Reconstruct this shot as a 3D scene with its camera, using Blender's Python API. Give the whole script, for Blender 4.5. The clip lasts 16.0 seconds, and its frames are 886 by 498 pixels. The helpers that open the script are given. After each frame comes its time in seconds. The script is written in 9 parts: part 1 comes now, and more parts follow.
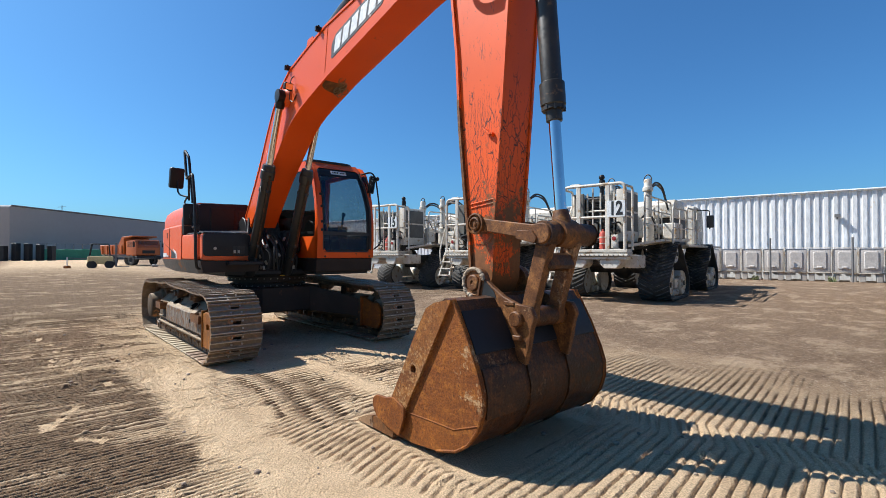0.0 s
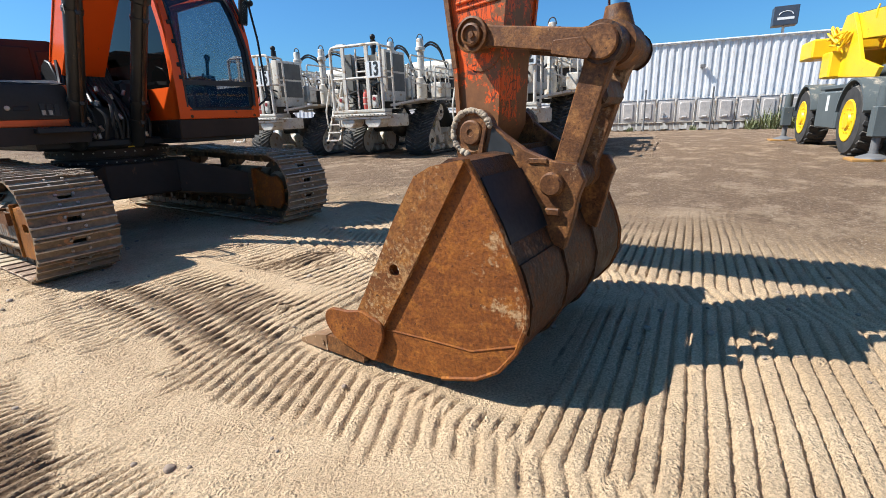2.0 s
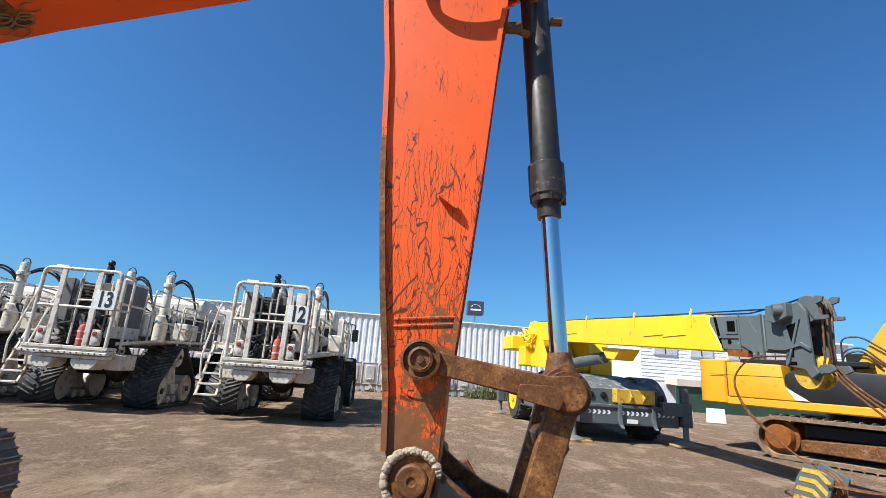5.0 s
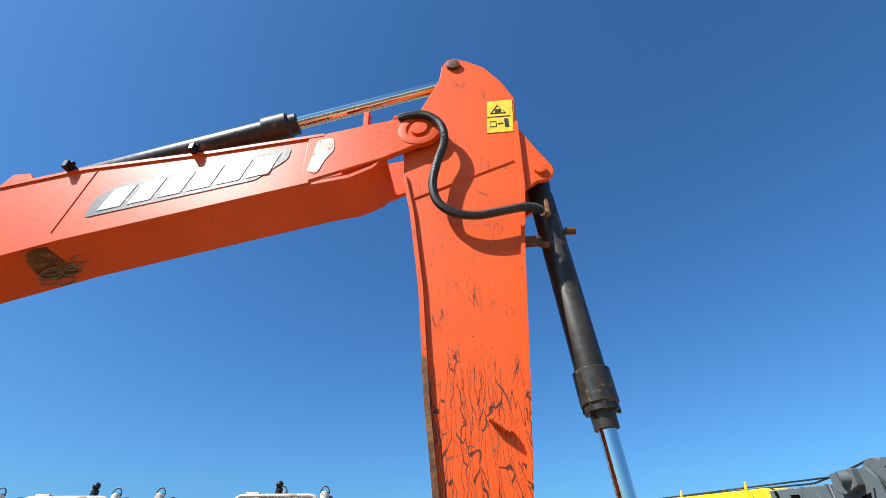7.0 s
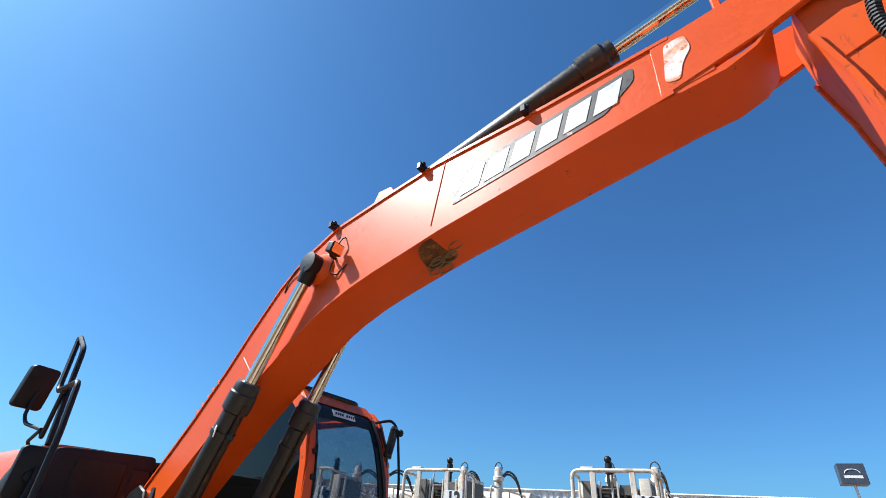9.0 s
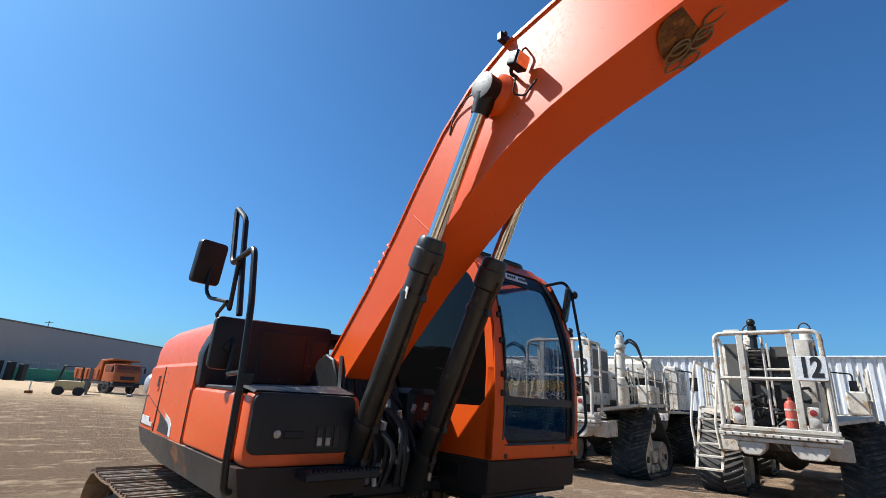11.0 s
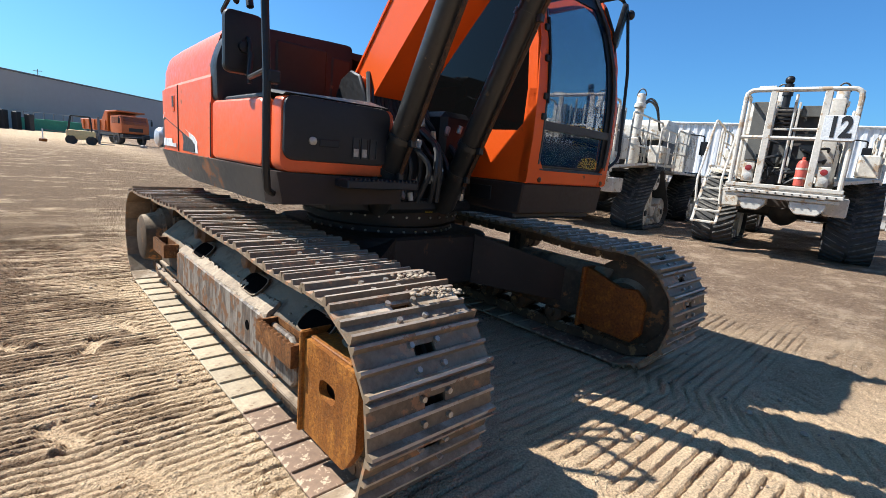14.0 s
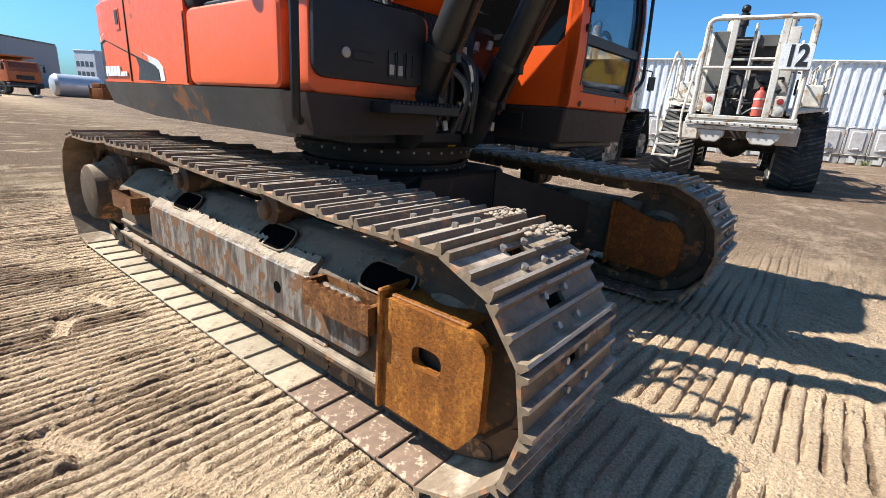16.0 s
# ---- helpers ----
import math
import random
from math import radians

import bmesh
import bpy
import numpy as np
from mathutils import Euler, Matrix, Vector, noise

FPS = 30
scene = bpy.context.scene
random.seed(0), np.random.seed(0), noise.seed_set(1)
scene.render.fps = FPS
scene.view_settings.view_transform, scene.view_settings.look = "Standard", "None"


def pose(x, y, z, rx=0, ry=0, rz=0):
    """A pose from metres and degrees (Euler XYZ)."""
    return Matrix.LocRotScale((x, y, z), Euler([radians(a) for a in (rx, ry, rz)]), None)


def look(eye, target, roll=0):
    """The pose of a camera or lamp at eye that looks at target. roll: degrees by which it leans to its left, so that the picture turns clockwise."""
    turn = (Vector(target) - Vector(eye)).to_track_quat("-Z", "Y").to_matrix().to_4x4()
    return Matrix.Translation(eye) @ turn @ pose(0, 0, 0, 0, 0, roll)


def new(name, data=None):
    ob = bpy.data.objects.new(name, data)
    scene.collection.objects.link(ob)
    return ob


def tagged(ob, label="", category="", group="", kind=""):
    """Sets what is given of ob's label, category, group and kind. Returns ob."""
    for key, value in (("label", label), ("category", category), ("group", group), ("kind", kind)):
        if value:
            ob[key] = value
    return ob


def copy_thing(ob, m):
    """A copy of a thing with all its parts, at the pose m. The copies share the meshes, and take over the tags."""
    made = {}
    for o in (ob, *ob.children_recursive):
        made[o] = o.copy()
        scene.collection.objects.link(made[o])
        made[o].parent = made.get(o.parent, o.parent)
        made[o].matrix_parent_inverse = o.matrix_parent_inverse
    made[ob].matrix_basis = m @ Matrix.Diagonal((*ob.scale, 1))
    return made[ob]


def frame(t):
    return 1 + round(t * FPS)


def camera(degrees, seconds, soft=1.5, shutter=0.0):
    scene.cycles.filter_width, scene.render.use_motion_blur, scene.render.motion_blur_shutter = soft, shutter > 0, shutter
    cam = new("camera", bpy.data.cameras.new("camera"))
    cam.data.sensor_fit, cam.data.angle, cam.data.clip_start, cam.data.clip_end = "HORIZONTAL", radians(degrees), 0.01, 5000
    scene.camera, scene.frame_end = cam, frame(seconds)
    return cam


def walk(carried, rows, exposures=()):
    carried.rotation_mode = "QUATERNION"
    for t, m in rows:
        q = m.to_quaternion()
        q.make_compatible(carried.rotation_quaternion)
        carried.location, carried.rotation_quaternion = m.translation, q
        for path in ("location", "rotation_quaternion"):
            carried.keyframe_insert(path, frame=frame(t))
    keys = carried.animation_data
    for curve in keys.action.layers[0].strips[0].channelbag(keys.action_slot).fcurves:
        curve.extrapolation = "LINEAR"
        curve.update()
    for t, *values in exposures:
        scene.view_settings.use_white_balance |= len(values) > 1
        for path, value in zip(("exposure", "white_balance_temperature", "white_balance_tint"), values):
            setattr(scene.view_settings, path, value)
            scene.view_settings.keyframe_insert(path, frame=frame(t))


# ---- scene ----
cam = camera(86.9, 16.0, soft=0.5)
METRES, EYE, TILT, LEAN, TURN = 6.055, 1.384, 0.6, 0.0, 0.0
ROWS = [
    (0.0, 0.0, 0.0, 0.0, -0.0, 0.0, -0.0),
    (0.5, -0.02, 0.0525, -0.0051, -3.06, -4.51, -0.58),
    (1.0, -0.0493, 0.1045, -0.0106, -8.17, -10.27, 0.8),
    (1.5, -0.0648, 0.1591, -0.0207, -11.43, -13.93, 2.6),
    (2.0, -0.0824, 0.2077, -0.0233, -14.78, -16.53, 1.88),
    (2.5, -0.107, 0.2492, -0.0237, -24.18, -16.42, 0.98),
    (3.0, -0.1199, 0.2874, -0.0243, -30.93, -13.69, -2.26),
    (3.5, -0.1275, 0.3227, -0.0137, -35.88, -8.39, -3.97),
    (4.0, -0.1433, 0.3409, -0.001, -41.46, -1.06, -5.95),
    (4.5, -0.1641, 0.346, 0.0143, -45.71, 6.76, -6.26),
    (5.0, -0.1764, 0.3481, 0.0284, -45.93, 14.01, -4.43),
    (7.5, -0.2277, 0.3802, 0.0635, -41.7, 37.47, -1.91),
    (8.0, -0.254, 0.4053, 0.0609, -29.58, 35.06, -3.39),
    (8.5, -0.2657, 0.4446, 0.06, -18.78, 33.6, -3.0),
    (9.0, -0.2818, 0.484, 0.0584, -12.06, 31.31, -4.14),
    (11.5, -0.4069, 0.651, 0.0402, -0.25, 11.43, -3.32),
    (12.0, -0.4143, 0.6627, 0.0312, -0.25, 5.42, -3.86),
    (12.5, -0.4144, 0.666, 0.0244, -0.8, 1.09, -4.11),
    (13.0, -0.4128, 0.668, 0.0174, -2.31, -3.04, -4.99),
    (13.5, -0.4157, 0.6693, 0.0085, -1.51, -8.1, -4.77),
    (14.0, -0.4196, 0.6704, -0.0006, -0.38, -11.41, -5.01),
    (14.5, -0.4262, 0.674, -0.0099, -0.18, -12.22, -5.01),
    (15.0, -0.4447, 0.6876, -0.0166, -0.39, -13.08, -4.89),
    (15.5, -0.4741, 0.7136, -0.0191, -3.07, -14.88, -4.44),
    (16.0, -0.5114, 0.735, -0.0286, -8.1, -17.21, -3.73),
]
walk(cam, [(t, pose(0, 0, EYE, TILT, LEAN, TURN) @ pose(METRES * x, METRES * y, METRES * z, 90 + pitch, roll, yaw)) for t, x, y, z, yaw, pitch, roll in ROWS],
     exposures=[(0.0, 0.68), (1.5, 0.82), (3.5, 0.87), (5.0, 0.80), (8.5, 0.90), (11.5, 0.68), (12.5, 0.80), (13.5, 0.96), (16.0, 1.06)])

# ---- world, sun, exposure ----
SUN_DIR = Vector((-0.640, 0.143, 0.754)).normalized()      # towards the sun
world = bpy.data.worlds.new("sky")
scene.world = world
world.use_nodes = True
wn, wl = world.node_tree.nodes, world.node_tree.links
sky = wn.new("ShaderNodeTexSky")
sky.sky_type, sky.sun_disc = "NISHITA", False
sky.sun_elevation = math.asin(SUN_DIR.z)
sky.sun_rotation = math.atan2(SUN_DIR.x, SUN_DIR.y)
sky.air_density, sky.dust_density, sky.ozone_density, sky.altitude = 1.0, 1.3, 3.0, 0
tone = wn.new("ShaderNodeMix")
tone.data_type, tone.blend_type = "RGBA", "MULTIPLY"
tone.inputs[0].default_value = 1.0
tone.inputs[7].default_value = (0.44, 0.91, 1.30, 1.0)      # deep dry blue
wl.new(sky.outputs["Color"], tone.inputs[6])
wl.new(tone.outputs[2], wn["Background"].inputs["Color"])
wn["Background"].inputs["Strength"].default_value = 0.069
sun_data = bpy.data.lights.new("sun", "SUN")
sun_data.energy, sun_data.angle, sun_data.color = 5.0, radians(0.5), (1.0, 0.995, 0.975)
sun = new("sun", sun_data)
sun.matrix_world = look((0, 0, 30), tuple(Vector((0, 0, 30)) - SUN_DIR))

# ---- materials ----
def material(name):
    m = bpy.data.materials.new(name)
    m.use_nodes = True
    nt = m.node_tree
    return m, nt, nt.nodes["Principled BSDF"]


def noise_tex(nt, coord, scale, detail=4.0, rough=0.55, stretch=None):
    if stretch:
        mp = nt.nodes.new("ShaderNodeMapping")
        mp.inputs["Scale"].default_value = stretch
        nt.links.new(coord, mp.inputs["Vector"])
        coord = mp.outputs["Vector"]
    n = nt.nodes.new("ShaderNodeTexNoise")
    n.inputs["Scale"].default_value, n.inputs["Detail"].default_value, n.inputs["Roughness"].default_value = scale, detail, rough
    nt.links.new(coord, n.inputs["Vector"])
    return n.outputs["Fac"]


def noise_warp(nt, coord, scale, amount):
    """The coordinate pushed about by a noise, to break up regular cells."""
    wob = nt.nodes.new("ShaderNodeTexNoise")
    wob.inputs["Scale"].default_value, wob.inputs["Detail"].default_value = scale, 4.0
    nt.links.new(coord, wob.inputs["Vector"])
    bend = nt.nodes.new("ShaderNodeMix")
    bend.data_type = "RGBA"
    bend.inputs[0].default_value = amount
    nt.links.new(coord, bend.inputs[6])
    nt.links.new(wob.outputs["Color"], bend.inputs[7])
    return bend.outputs[2]


def ramp(nt, fac, lo, hi, a=0.0, b=1.0):
    r = nt.nodes.new("ShaderNodeMapRange")
    r.inputs["From Min"].default_value, r.inputs["From Max"].default_value = lo, hi
    r.inputs["To Min"].default_value, r.inputs["To Max"].default_value = a, b
    nt.links.new(fac, r.inputs["Value"])
    return r.outputs["Result"]


def mixcol(nt, fac, a, b, mode="MIX"):
    n = nt.nodes.new("ShaderNodeMix")
    n.data_type, n.blend_type = "RGBA", mode
    for sock, val in (("Factor", fac), ("A", a), ("B", b)):
        s = [i for i in n.inputs if i.name == sock and (i.type == "RGBA" if sock != "Factor" else i.type == "VALUE")][0]
        if isinstance(val, (int, float)):
            s.default_value = val
        elif isinstance(val, tuple):
            s.default_value = (*val[:3], 1.0)
        else:
            nt.links.new(val, s)
    return [o for o in n.outputs if o.type == "RGBA"][0]


def maths(nt, op, a, b=None):
    n = nt.nodes.new("ShaderNodeMath")
    n.operation = op
    for i, v in enumerate((a, b)):
        if v is None:
            continue
        if isinstance(v, (int, float)):
            n.inputs[i].default_value = v
        else:
            nt.links.new(v, n.inputs[i])
    return n.outputs[0]


def surface(name, base, alt, rough=0.5, metal=0.0, big=1.1, grain=28.0, spread=(0.35, 0.7), patch=None, patch_amount=0.0, patch_scale=2.5,
            dust=0.0, dust_col=(0.50, 0.42, 0.32), bump=0.15, bump_dist=0.004, stretch=None,
            island=0.0, spec=0.5, coat=0.0, speckle=0.25):
    """Paint, rust, plastic or steel: two tones, grain, patches of wear and dust lying on what faces up."""
    m, nt, bsdf = material(name)
    co = nt.nodes.new("ShaderNodeTexCoord").outputs["Object"]
    big_n = noise_tex(nt, co, big, 6, 0.6, stretch)
    col = mixcol(nt, ramp(nt, big_n, *spread), base, alt)
    fine = noise_tex(nt, co, grain, 5, 0.65, stretch)
    col = mixcol(nt, 1.0, col, mixcol(nt, ramp(nt, fine, 0.3, 0.72), (1 - speckle,) * 3, (1 + 0.8 * speckle,) * 3), "MULTIPLY")
    rgh = ramp(nt, fine, 0.3, 0.7, max(rough - 0.12, 0.03), min(rough + 0.12, 1.0))
    met = None
    if patch_amount:
        edge = noise_tex(nt, co, patch_scale, 9, 0.68)
        where = ramp(nt, edge, 0.66 - 0.3 * patch_amount, 0.70 - 0.3 * patch_amount)
        col = mixcol(nt, where, col, mixcol(nt, fine, patch, tuple(c * 1.6 for c in patch)))
        rgh = maths(nt, "MAXIMUM", rgh, maths(nt, "MULTIPLY", where, 0.75))
        if metal:
            met = maths(nt, "MULTIPLY", maths(nt, "SUBTRACT", 1.0, where), metal)
    if dust:
        geo = nt.nodes.new("ShaderNodeNewGeometry")
        sep = nt.nodes.new("ShaderNodeSeparateXYZ")
        nt.links.new(geo.outputs["Normal"], sep.inputs[0])
        up = ramp(nt, sep.outputs["Z"], 0.45, 0.95)
        spot = ramp(nt, noise_tex(nt, co, 5.0, 7, 0.7), 0.62 - 0.35 * dust, 0.75 - 0.25 * dust)
        film = maths(nt, "MULTIPLY", up, spot)
        col = mixcol(nt, film, col, dust_col)
        rgh = maths(nt, "MAXIMUM", rgh, maths(nt, "MULTIPLY", film, 0.9))
    if island:
        g = nt.nodes.new("ShaderNodeNewGeometry")
        o = nt.nodes.new("ShaderNodeObjectInfo")
        r = maths(nt, "FRACT", maths(nt, "ADD", g.outputs["Random Per Island"], o.outputs["Random"]))
        k = ramp(nt, r, 0.0, 1.0, 1 - island, 1 + island)
        comb = nt.nodes.new("ShaderNodeCombineColor")
        for i in range(3):
            nt.links.new(k, comb.inputs[i])
        col = mixcol(nt, 1.0, col, comb.outputs[0], "MULTIPLY")
    nt.links.new(col, bsdf.inputs["Base Color"])
    nt.links.new(rgh, bsdf.inputs["Roughness"])
    if met is not None:
        nt.links.new(met, bsdf.inputs["Metallic"])
    else:
        bsdf.inputs["Metallic"].default_value = metal
    bsdf.inputs["Specular IOR Level"].default_value = spec
    bsdf.inputs["Coat Weight"].default_value = coat
    bsdf.inputs["Coat Roughness"].default_value = 0.15
    if bump:
        b = nt.nodes.new("ShaderNodeBump")
        b.inputs["Strength"].default_value, b.inputs["Distance"].default_value = bump, bump_dist
        nt.links.new(maths(nt, "ADD", fine, maths(nt, "MULTIPLY", big_n, 1.5)), b.inputs["Height"])
        nt.links.new(b.outputs["Normal"], bsdf.inputs["Normal"])
    return m


def glass_mat(name, tint, rough=0.02, alpha=0.35):
    """Tinted pane: a thin clear sheet with mirror gloss, part see-through."""
    m, nt, bsdf = material(name)
    bsdf.inputs["Base Color"].default_value = (*tint, 1)
    bsdf.inputs["Roughness"].default_value = rough
    bsdf.inputs["Alpha"].default_value = alpha
    bsdf.inputs["Specular IOR Level"].default_value = 0.6
    return m


ORANGE = surface("orange_paint", (0.68, 0.084, 0.005), (0.60, 0.070, 0.004), 0.42, spec=0.30, big=0.9, grain=60, patch=(0.14, 0.040, 0.015), patch_amount=0.02,
                 patch_scale=9, bump=0.02, dust=0.05, speckle=0.04, coat=0.10)


def scratched_paint(name, base, alt):
    """Orange paint with thin rusty scratches that run down the arm and grow dense and bare towards its lower end."""
    m, nt, bsdf = material(name)
    co = nt.nodes.new("ShaderNodeTexCoord").outputs["Object"]
    sep = nt.nodes.new("ShaderNodeSeparateXYZ")
    nt.links.new(co, sep.inputs[0])
    col = mixcol(nt, ramp(nt, noise_tex(nt, co, 1.2, 5, 0.6), 0.35, 0.7), base, alt)
    lower = ramp(nt, sep.outputs["Z"], 1.85, 3.0, 1.0, 0.0)
    warped = noise_warp(nt, noise_warp(nt, co, 3.0, 0.09), 16.0, 0.024)
    for scale, flat, width, need, dens in ((11.0, 0.08, 0.009, 0.55, 0.24), (21.0, 0.085, 0.017, 0.575, 0.32), (33.0, 0.10, 0.026, 0.58, 0.34), (14.0, 0.30, 0.010, 0.66, 0.26)):
        squeeze = nt.nodes.new("ShaderNodeMapping")
        squeeze.inputs["Scale"].default_value = (1.0, 0.5, flat)
        squeeze.inputs["Rotation"].default_value = (0, radians(6), 0)
        nt.links.new(warped, squeeze.inputs["Vector"])
        crack = nt.nodes.new("ShaderNodeTexVoronoi")
        crack.feature = "DISTANCE_TO_EDGE"
        crack.inputs["Scale"].default_value = scale
        nt.links.new(squeeze.outputs["Vector"], crack.inputs["Vector"])
        line = ramp(nt, crack.outputs["Distance"], 0.35 * width, width, 1.0, 0.0)
        gate = ramp(nt, maths(nt, "ADD", noise_tex(nt, co, 7.0, 8, 0.75, (1.0, 1.0, 0.45)), maths(nt, "MULTIPLY", lower, dens)), need, need + 0.06)
        col = mixcol(nt, maths(nt, "MULTIPLY", line, gate), col, (0.085, 0.022, 0.009))
    speck = noise_tex(nt, co, 34.0, 3, 0.5)
    col = mixcol(nt, ramp(nt, speck, 0.70, 0.73), col, (0.10, 0.035, 0.015))
    bare = maths(nt, "ADD", ramp(nt, sep.outputs["Z"], 1.35, 2.30, 0.235, 0.0), noise_tex(nt, co, 4.5, 9, 0.7))
    rust = mixcol(nt, noise_tex(nt, co, 30.0, 6, 0.7), (0.085, 0.032, 0.014), (0.26, 0.105, 0.036))
    col = mixcol(nt, ramp(nt, maths(nt, "ADD", bare, maths(nt, "MULTIPLY", maths(nt, "SUBTRACT", noise_tex(nt, co, 40.0, 4, 0.7), 0.5), 0.35)), 0.66, 0.71), col, rust)
    nt.links.new(col, bsdf.inputs["Base Color"])
    bsdf.inputs["Roughness"].default_value = 0.5
    bsdf.inputs["Specular IOR Level"].default_value = 0.3
    b = nt.nodes.new("ShaderNodeBump")
    b.inputs["Strength"].default_value, b.inputs["Distance"].default_value = 0.25, 0.004
    nt.links.new(bare, b.inputs["Height"])
    nt.links.new(b.outputs["Normal"], bsdf.inputs["Normal"])
    return m


ORANGE_ARM = scratched_paint("worn_orange_paint", (0.69, 0.089, 0.007), (0.61, 0.075, 0.006))
ORANGE_BODY = surface("faded_orange_paint", (0.70, 0.100, 0.018), (0.61, 0.082, 0.016), 0.42, big=0.8, grain=25, patch=(0.20, 0.07, 0.03), patch_amount=0.05,
                      patch_scale=7, dust=0.2, bump=0.03, speckle=0.08)
CHARCOAL = surface("charcoal_paint", (0.012, 0.013, 0.015), (0.020, 0.020, 0.022), 0.46, big=1.5, grain=40, patch=(0.05, 0.032, 0.022), patch_amount=0.10, dust=0.15, bump=0.06, spec=0.3)
SKIRT = surface("scuffed_grey_paint", (0.042, 0.041, 0.039), (0.085, 0.074, 0.062), 0.5, big=2.2, grain=20, patch=(0.17, 0.065, 0.022), patch_amount=0.30, patch_scale=4,
                dust=0.3, bump=0.12)
BLACK = surface("black_rubbery_paint", (0.008, 0.008, 0.009), (0.015, 0.014, 0.014), 0.45, big=2, grain=50, bump=0.05, dust=0.1, spec=0.3)
CYL = surface("oily_dark_cylinder_paint", (0.020, 0.017, 0.013), (0.042, 0.033, 0.023), 0.42, big=2.5, grain=30, patch=(0.10, 0.058, 0.030), patch_amount=0.22, patch_scale=11, bump=0.08, spec=0.4)
CHROME = surface("chrome_rod", (0.62, 0.62, 0.62), (0.55, 0.55, 0.56), 0.03, metal=1.0, big=3, grain=60, bump=0.0, speckle=0.02)


def rust_mat(name, deep, mid, bright, scuff, scuff_at, rough=0.72, bump=0.5, scale=1.0, along=None, shoulder=0.0, rim=0.0):
    """Rusted plate: three tones mottled at several scales, fine pale scuffs, pits."""
    m, nt, bsdf = material(name)
    co = nt.nodes.new("ShaderNodeTexCoord").outputs["Object"]
    big = noise_tex(nt, co, 2.2 * scale, 8, 0.68, along)
    mid_n = noise_tex(nt, co, 11.0 * scale, 8, 0.72, along)
    fine = noise_tex(nt, co, 60.0 * scale, 6, 0.7)
    col = mixcol(nt, ramp(nt, maths(nt, "ADD", maths(nt, "MULTIPLY", big, 0.55), maths(nt, "MULTIPLY", mid_n, 0.45)), 0.38, 0.62), deep, mid)
    col = mixcol(nt, ramp(nt, mid_n, 0.50, 0.66, 0.0, 0.85), col, bright)
    where = maths(nt, "ADD", maths(nt, "MULTIPLY", noise_tex(nt, co, 1.7 * scale, 6, 0.62), 0.62), maths(nt, "MULTIPLY", noise_tex(nt, co, 26.0 * scale, 6, 0.75), 0.38))
    if rim:                               # pale wear along the plate's rear rim, which leans forward
        sep = nt.nodes.new("ShaderNodeSeparateXYZ")
        nt.links.new(co, sep.inputs[0])
        where = maths(nt, "ADD", where, ramp(nt, maths(nt, "ADD", sep.outputs["X"], maths(nt, "MULTIPLY", sep.outputs["Z"], 0.33)), 5.42, 5.64, 0.0, rim))
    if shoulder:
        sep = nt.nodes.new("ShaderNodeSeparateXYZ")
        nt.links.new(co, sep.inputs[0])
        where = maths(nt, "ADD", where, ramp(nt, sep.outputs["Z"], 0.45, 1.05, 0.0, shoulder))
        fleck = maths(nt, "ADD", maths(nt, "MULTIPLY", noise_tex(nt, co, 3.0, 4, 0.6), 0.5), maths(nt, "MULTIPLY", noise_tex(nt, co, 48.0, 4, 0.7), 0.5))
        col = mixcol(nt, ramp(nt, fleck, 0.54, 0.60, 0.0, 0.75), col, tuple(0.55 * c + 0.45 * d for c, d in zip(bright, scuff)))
    col = mixcol(nt, ramp(nt, where, scuff_at, scuff_at + 0.05, 0.0, 0.9), col, scuff)
    col = mixcol(nt, 1.0, col, mixcol(nt, ramp(nt, fine, 0.30, 0.70), (0.50, 0.48, 0.46), (1.38, 1.38, 1.38)), "MULTIPLY")
    pit = noise_tex(nt, co, 42.0 * scale, 3, 0.5)
    col = mixcol(nt, ramp(nt, pit, 0.66, 0.70, 0.0, 0.8), col, tuple(c * 0.35 for c in deep))
    nt.links.new(col, bsdf.inputs["Base Color"])
    nt.links.new(ramp(nt, mid_n, 0.3, 0.7, rough - 0.16, min(rough + 0.16, 1.0)), bsdf.inputs["Roughness"])
    bsdf.inputs["Specular IOR Level"].default_value = 0.3
    b = nt.nodes.new("ShaderNodeBump")
    b.inputs["Strength"].default_value, b.inputs["Distance"].default_value = bump, 0.006
    nt.links.new(maths(nt, "ADD", maths(nt, "ADD", mid_n, fine), pit), b.inputs["Height"])
    nt.links.new(b.outputs["Normal"], bsdf.inputs["Normal"])
    return m


RUST = rust_mat("bucket_rust", (0.130, 0.036, 0.005), (0.225, 0.067, 0.008), (0.290, 0.100, 0.013), (0.380, 0.240, 0.120), 0.610, rim=0.050)
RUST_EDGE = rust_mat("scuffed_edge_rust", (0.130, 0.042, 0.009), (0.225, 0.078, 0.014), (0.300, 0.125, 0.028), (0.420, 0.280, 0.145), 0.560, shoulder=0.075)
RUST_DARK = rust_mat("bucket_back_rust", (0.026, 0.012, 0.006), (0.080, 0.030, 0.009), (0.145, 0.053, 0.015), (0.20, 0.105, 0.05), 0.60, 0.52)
LINK = rust_mat("rusty_link_steel", (0.066, 0.026, 0.010), (0.172, 0.065, 0.017), (0.265, 0.115, 0.034), (0.310, 0.195, 0.110), 0.590, 0.58, 0.28, 1.4)
GUARD = rust_mat("orange_rust_guard", (0.160, 0.052, 0.008), (0.285, 0.098, 0.012), (0.360, 0.140, 0.020), (0.36, 0.23, 0.12), 0.60, 0.62, 0.4, 1.6, (1.0, 1.0, 0.45))
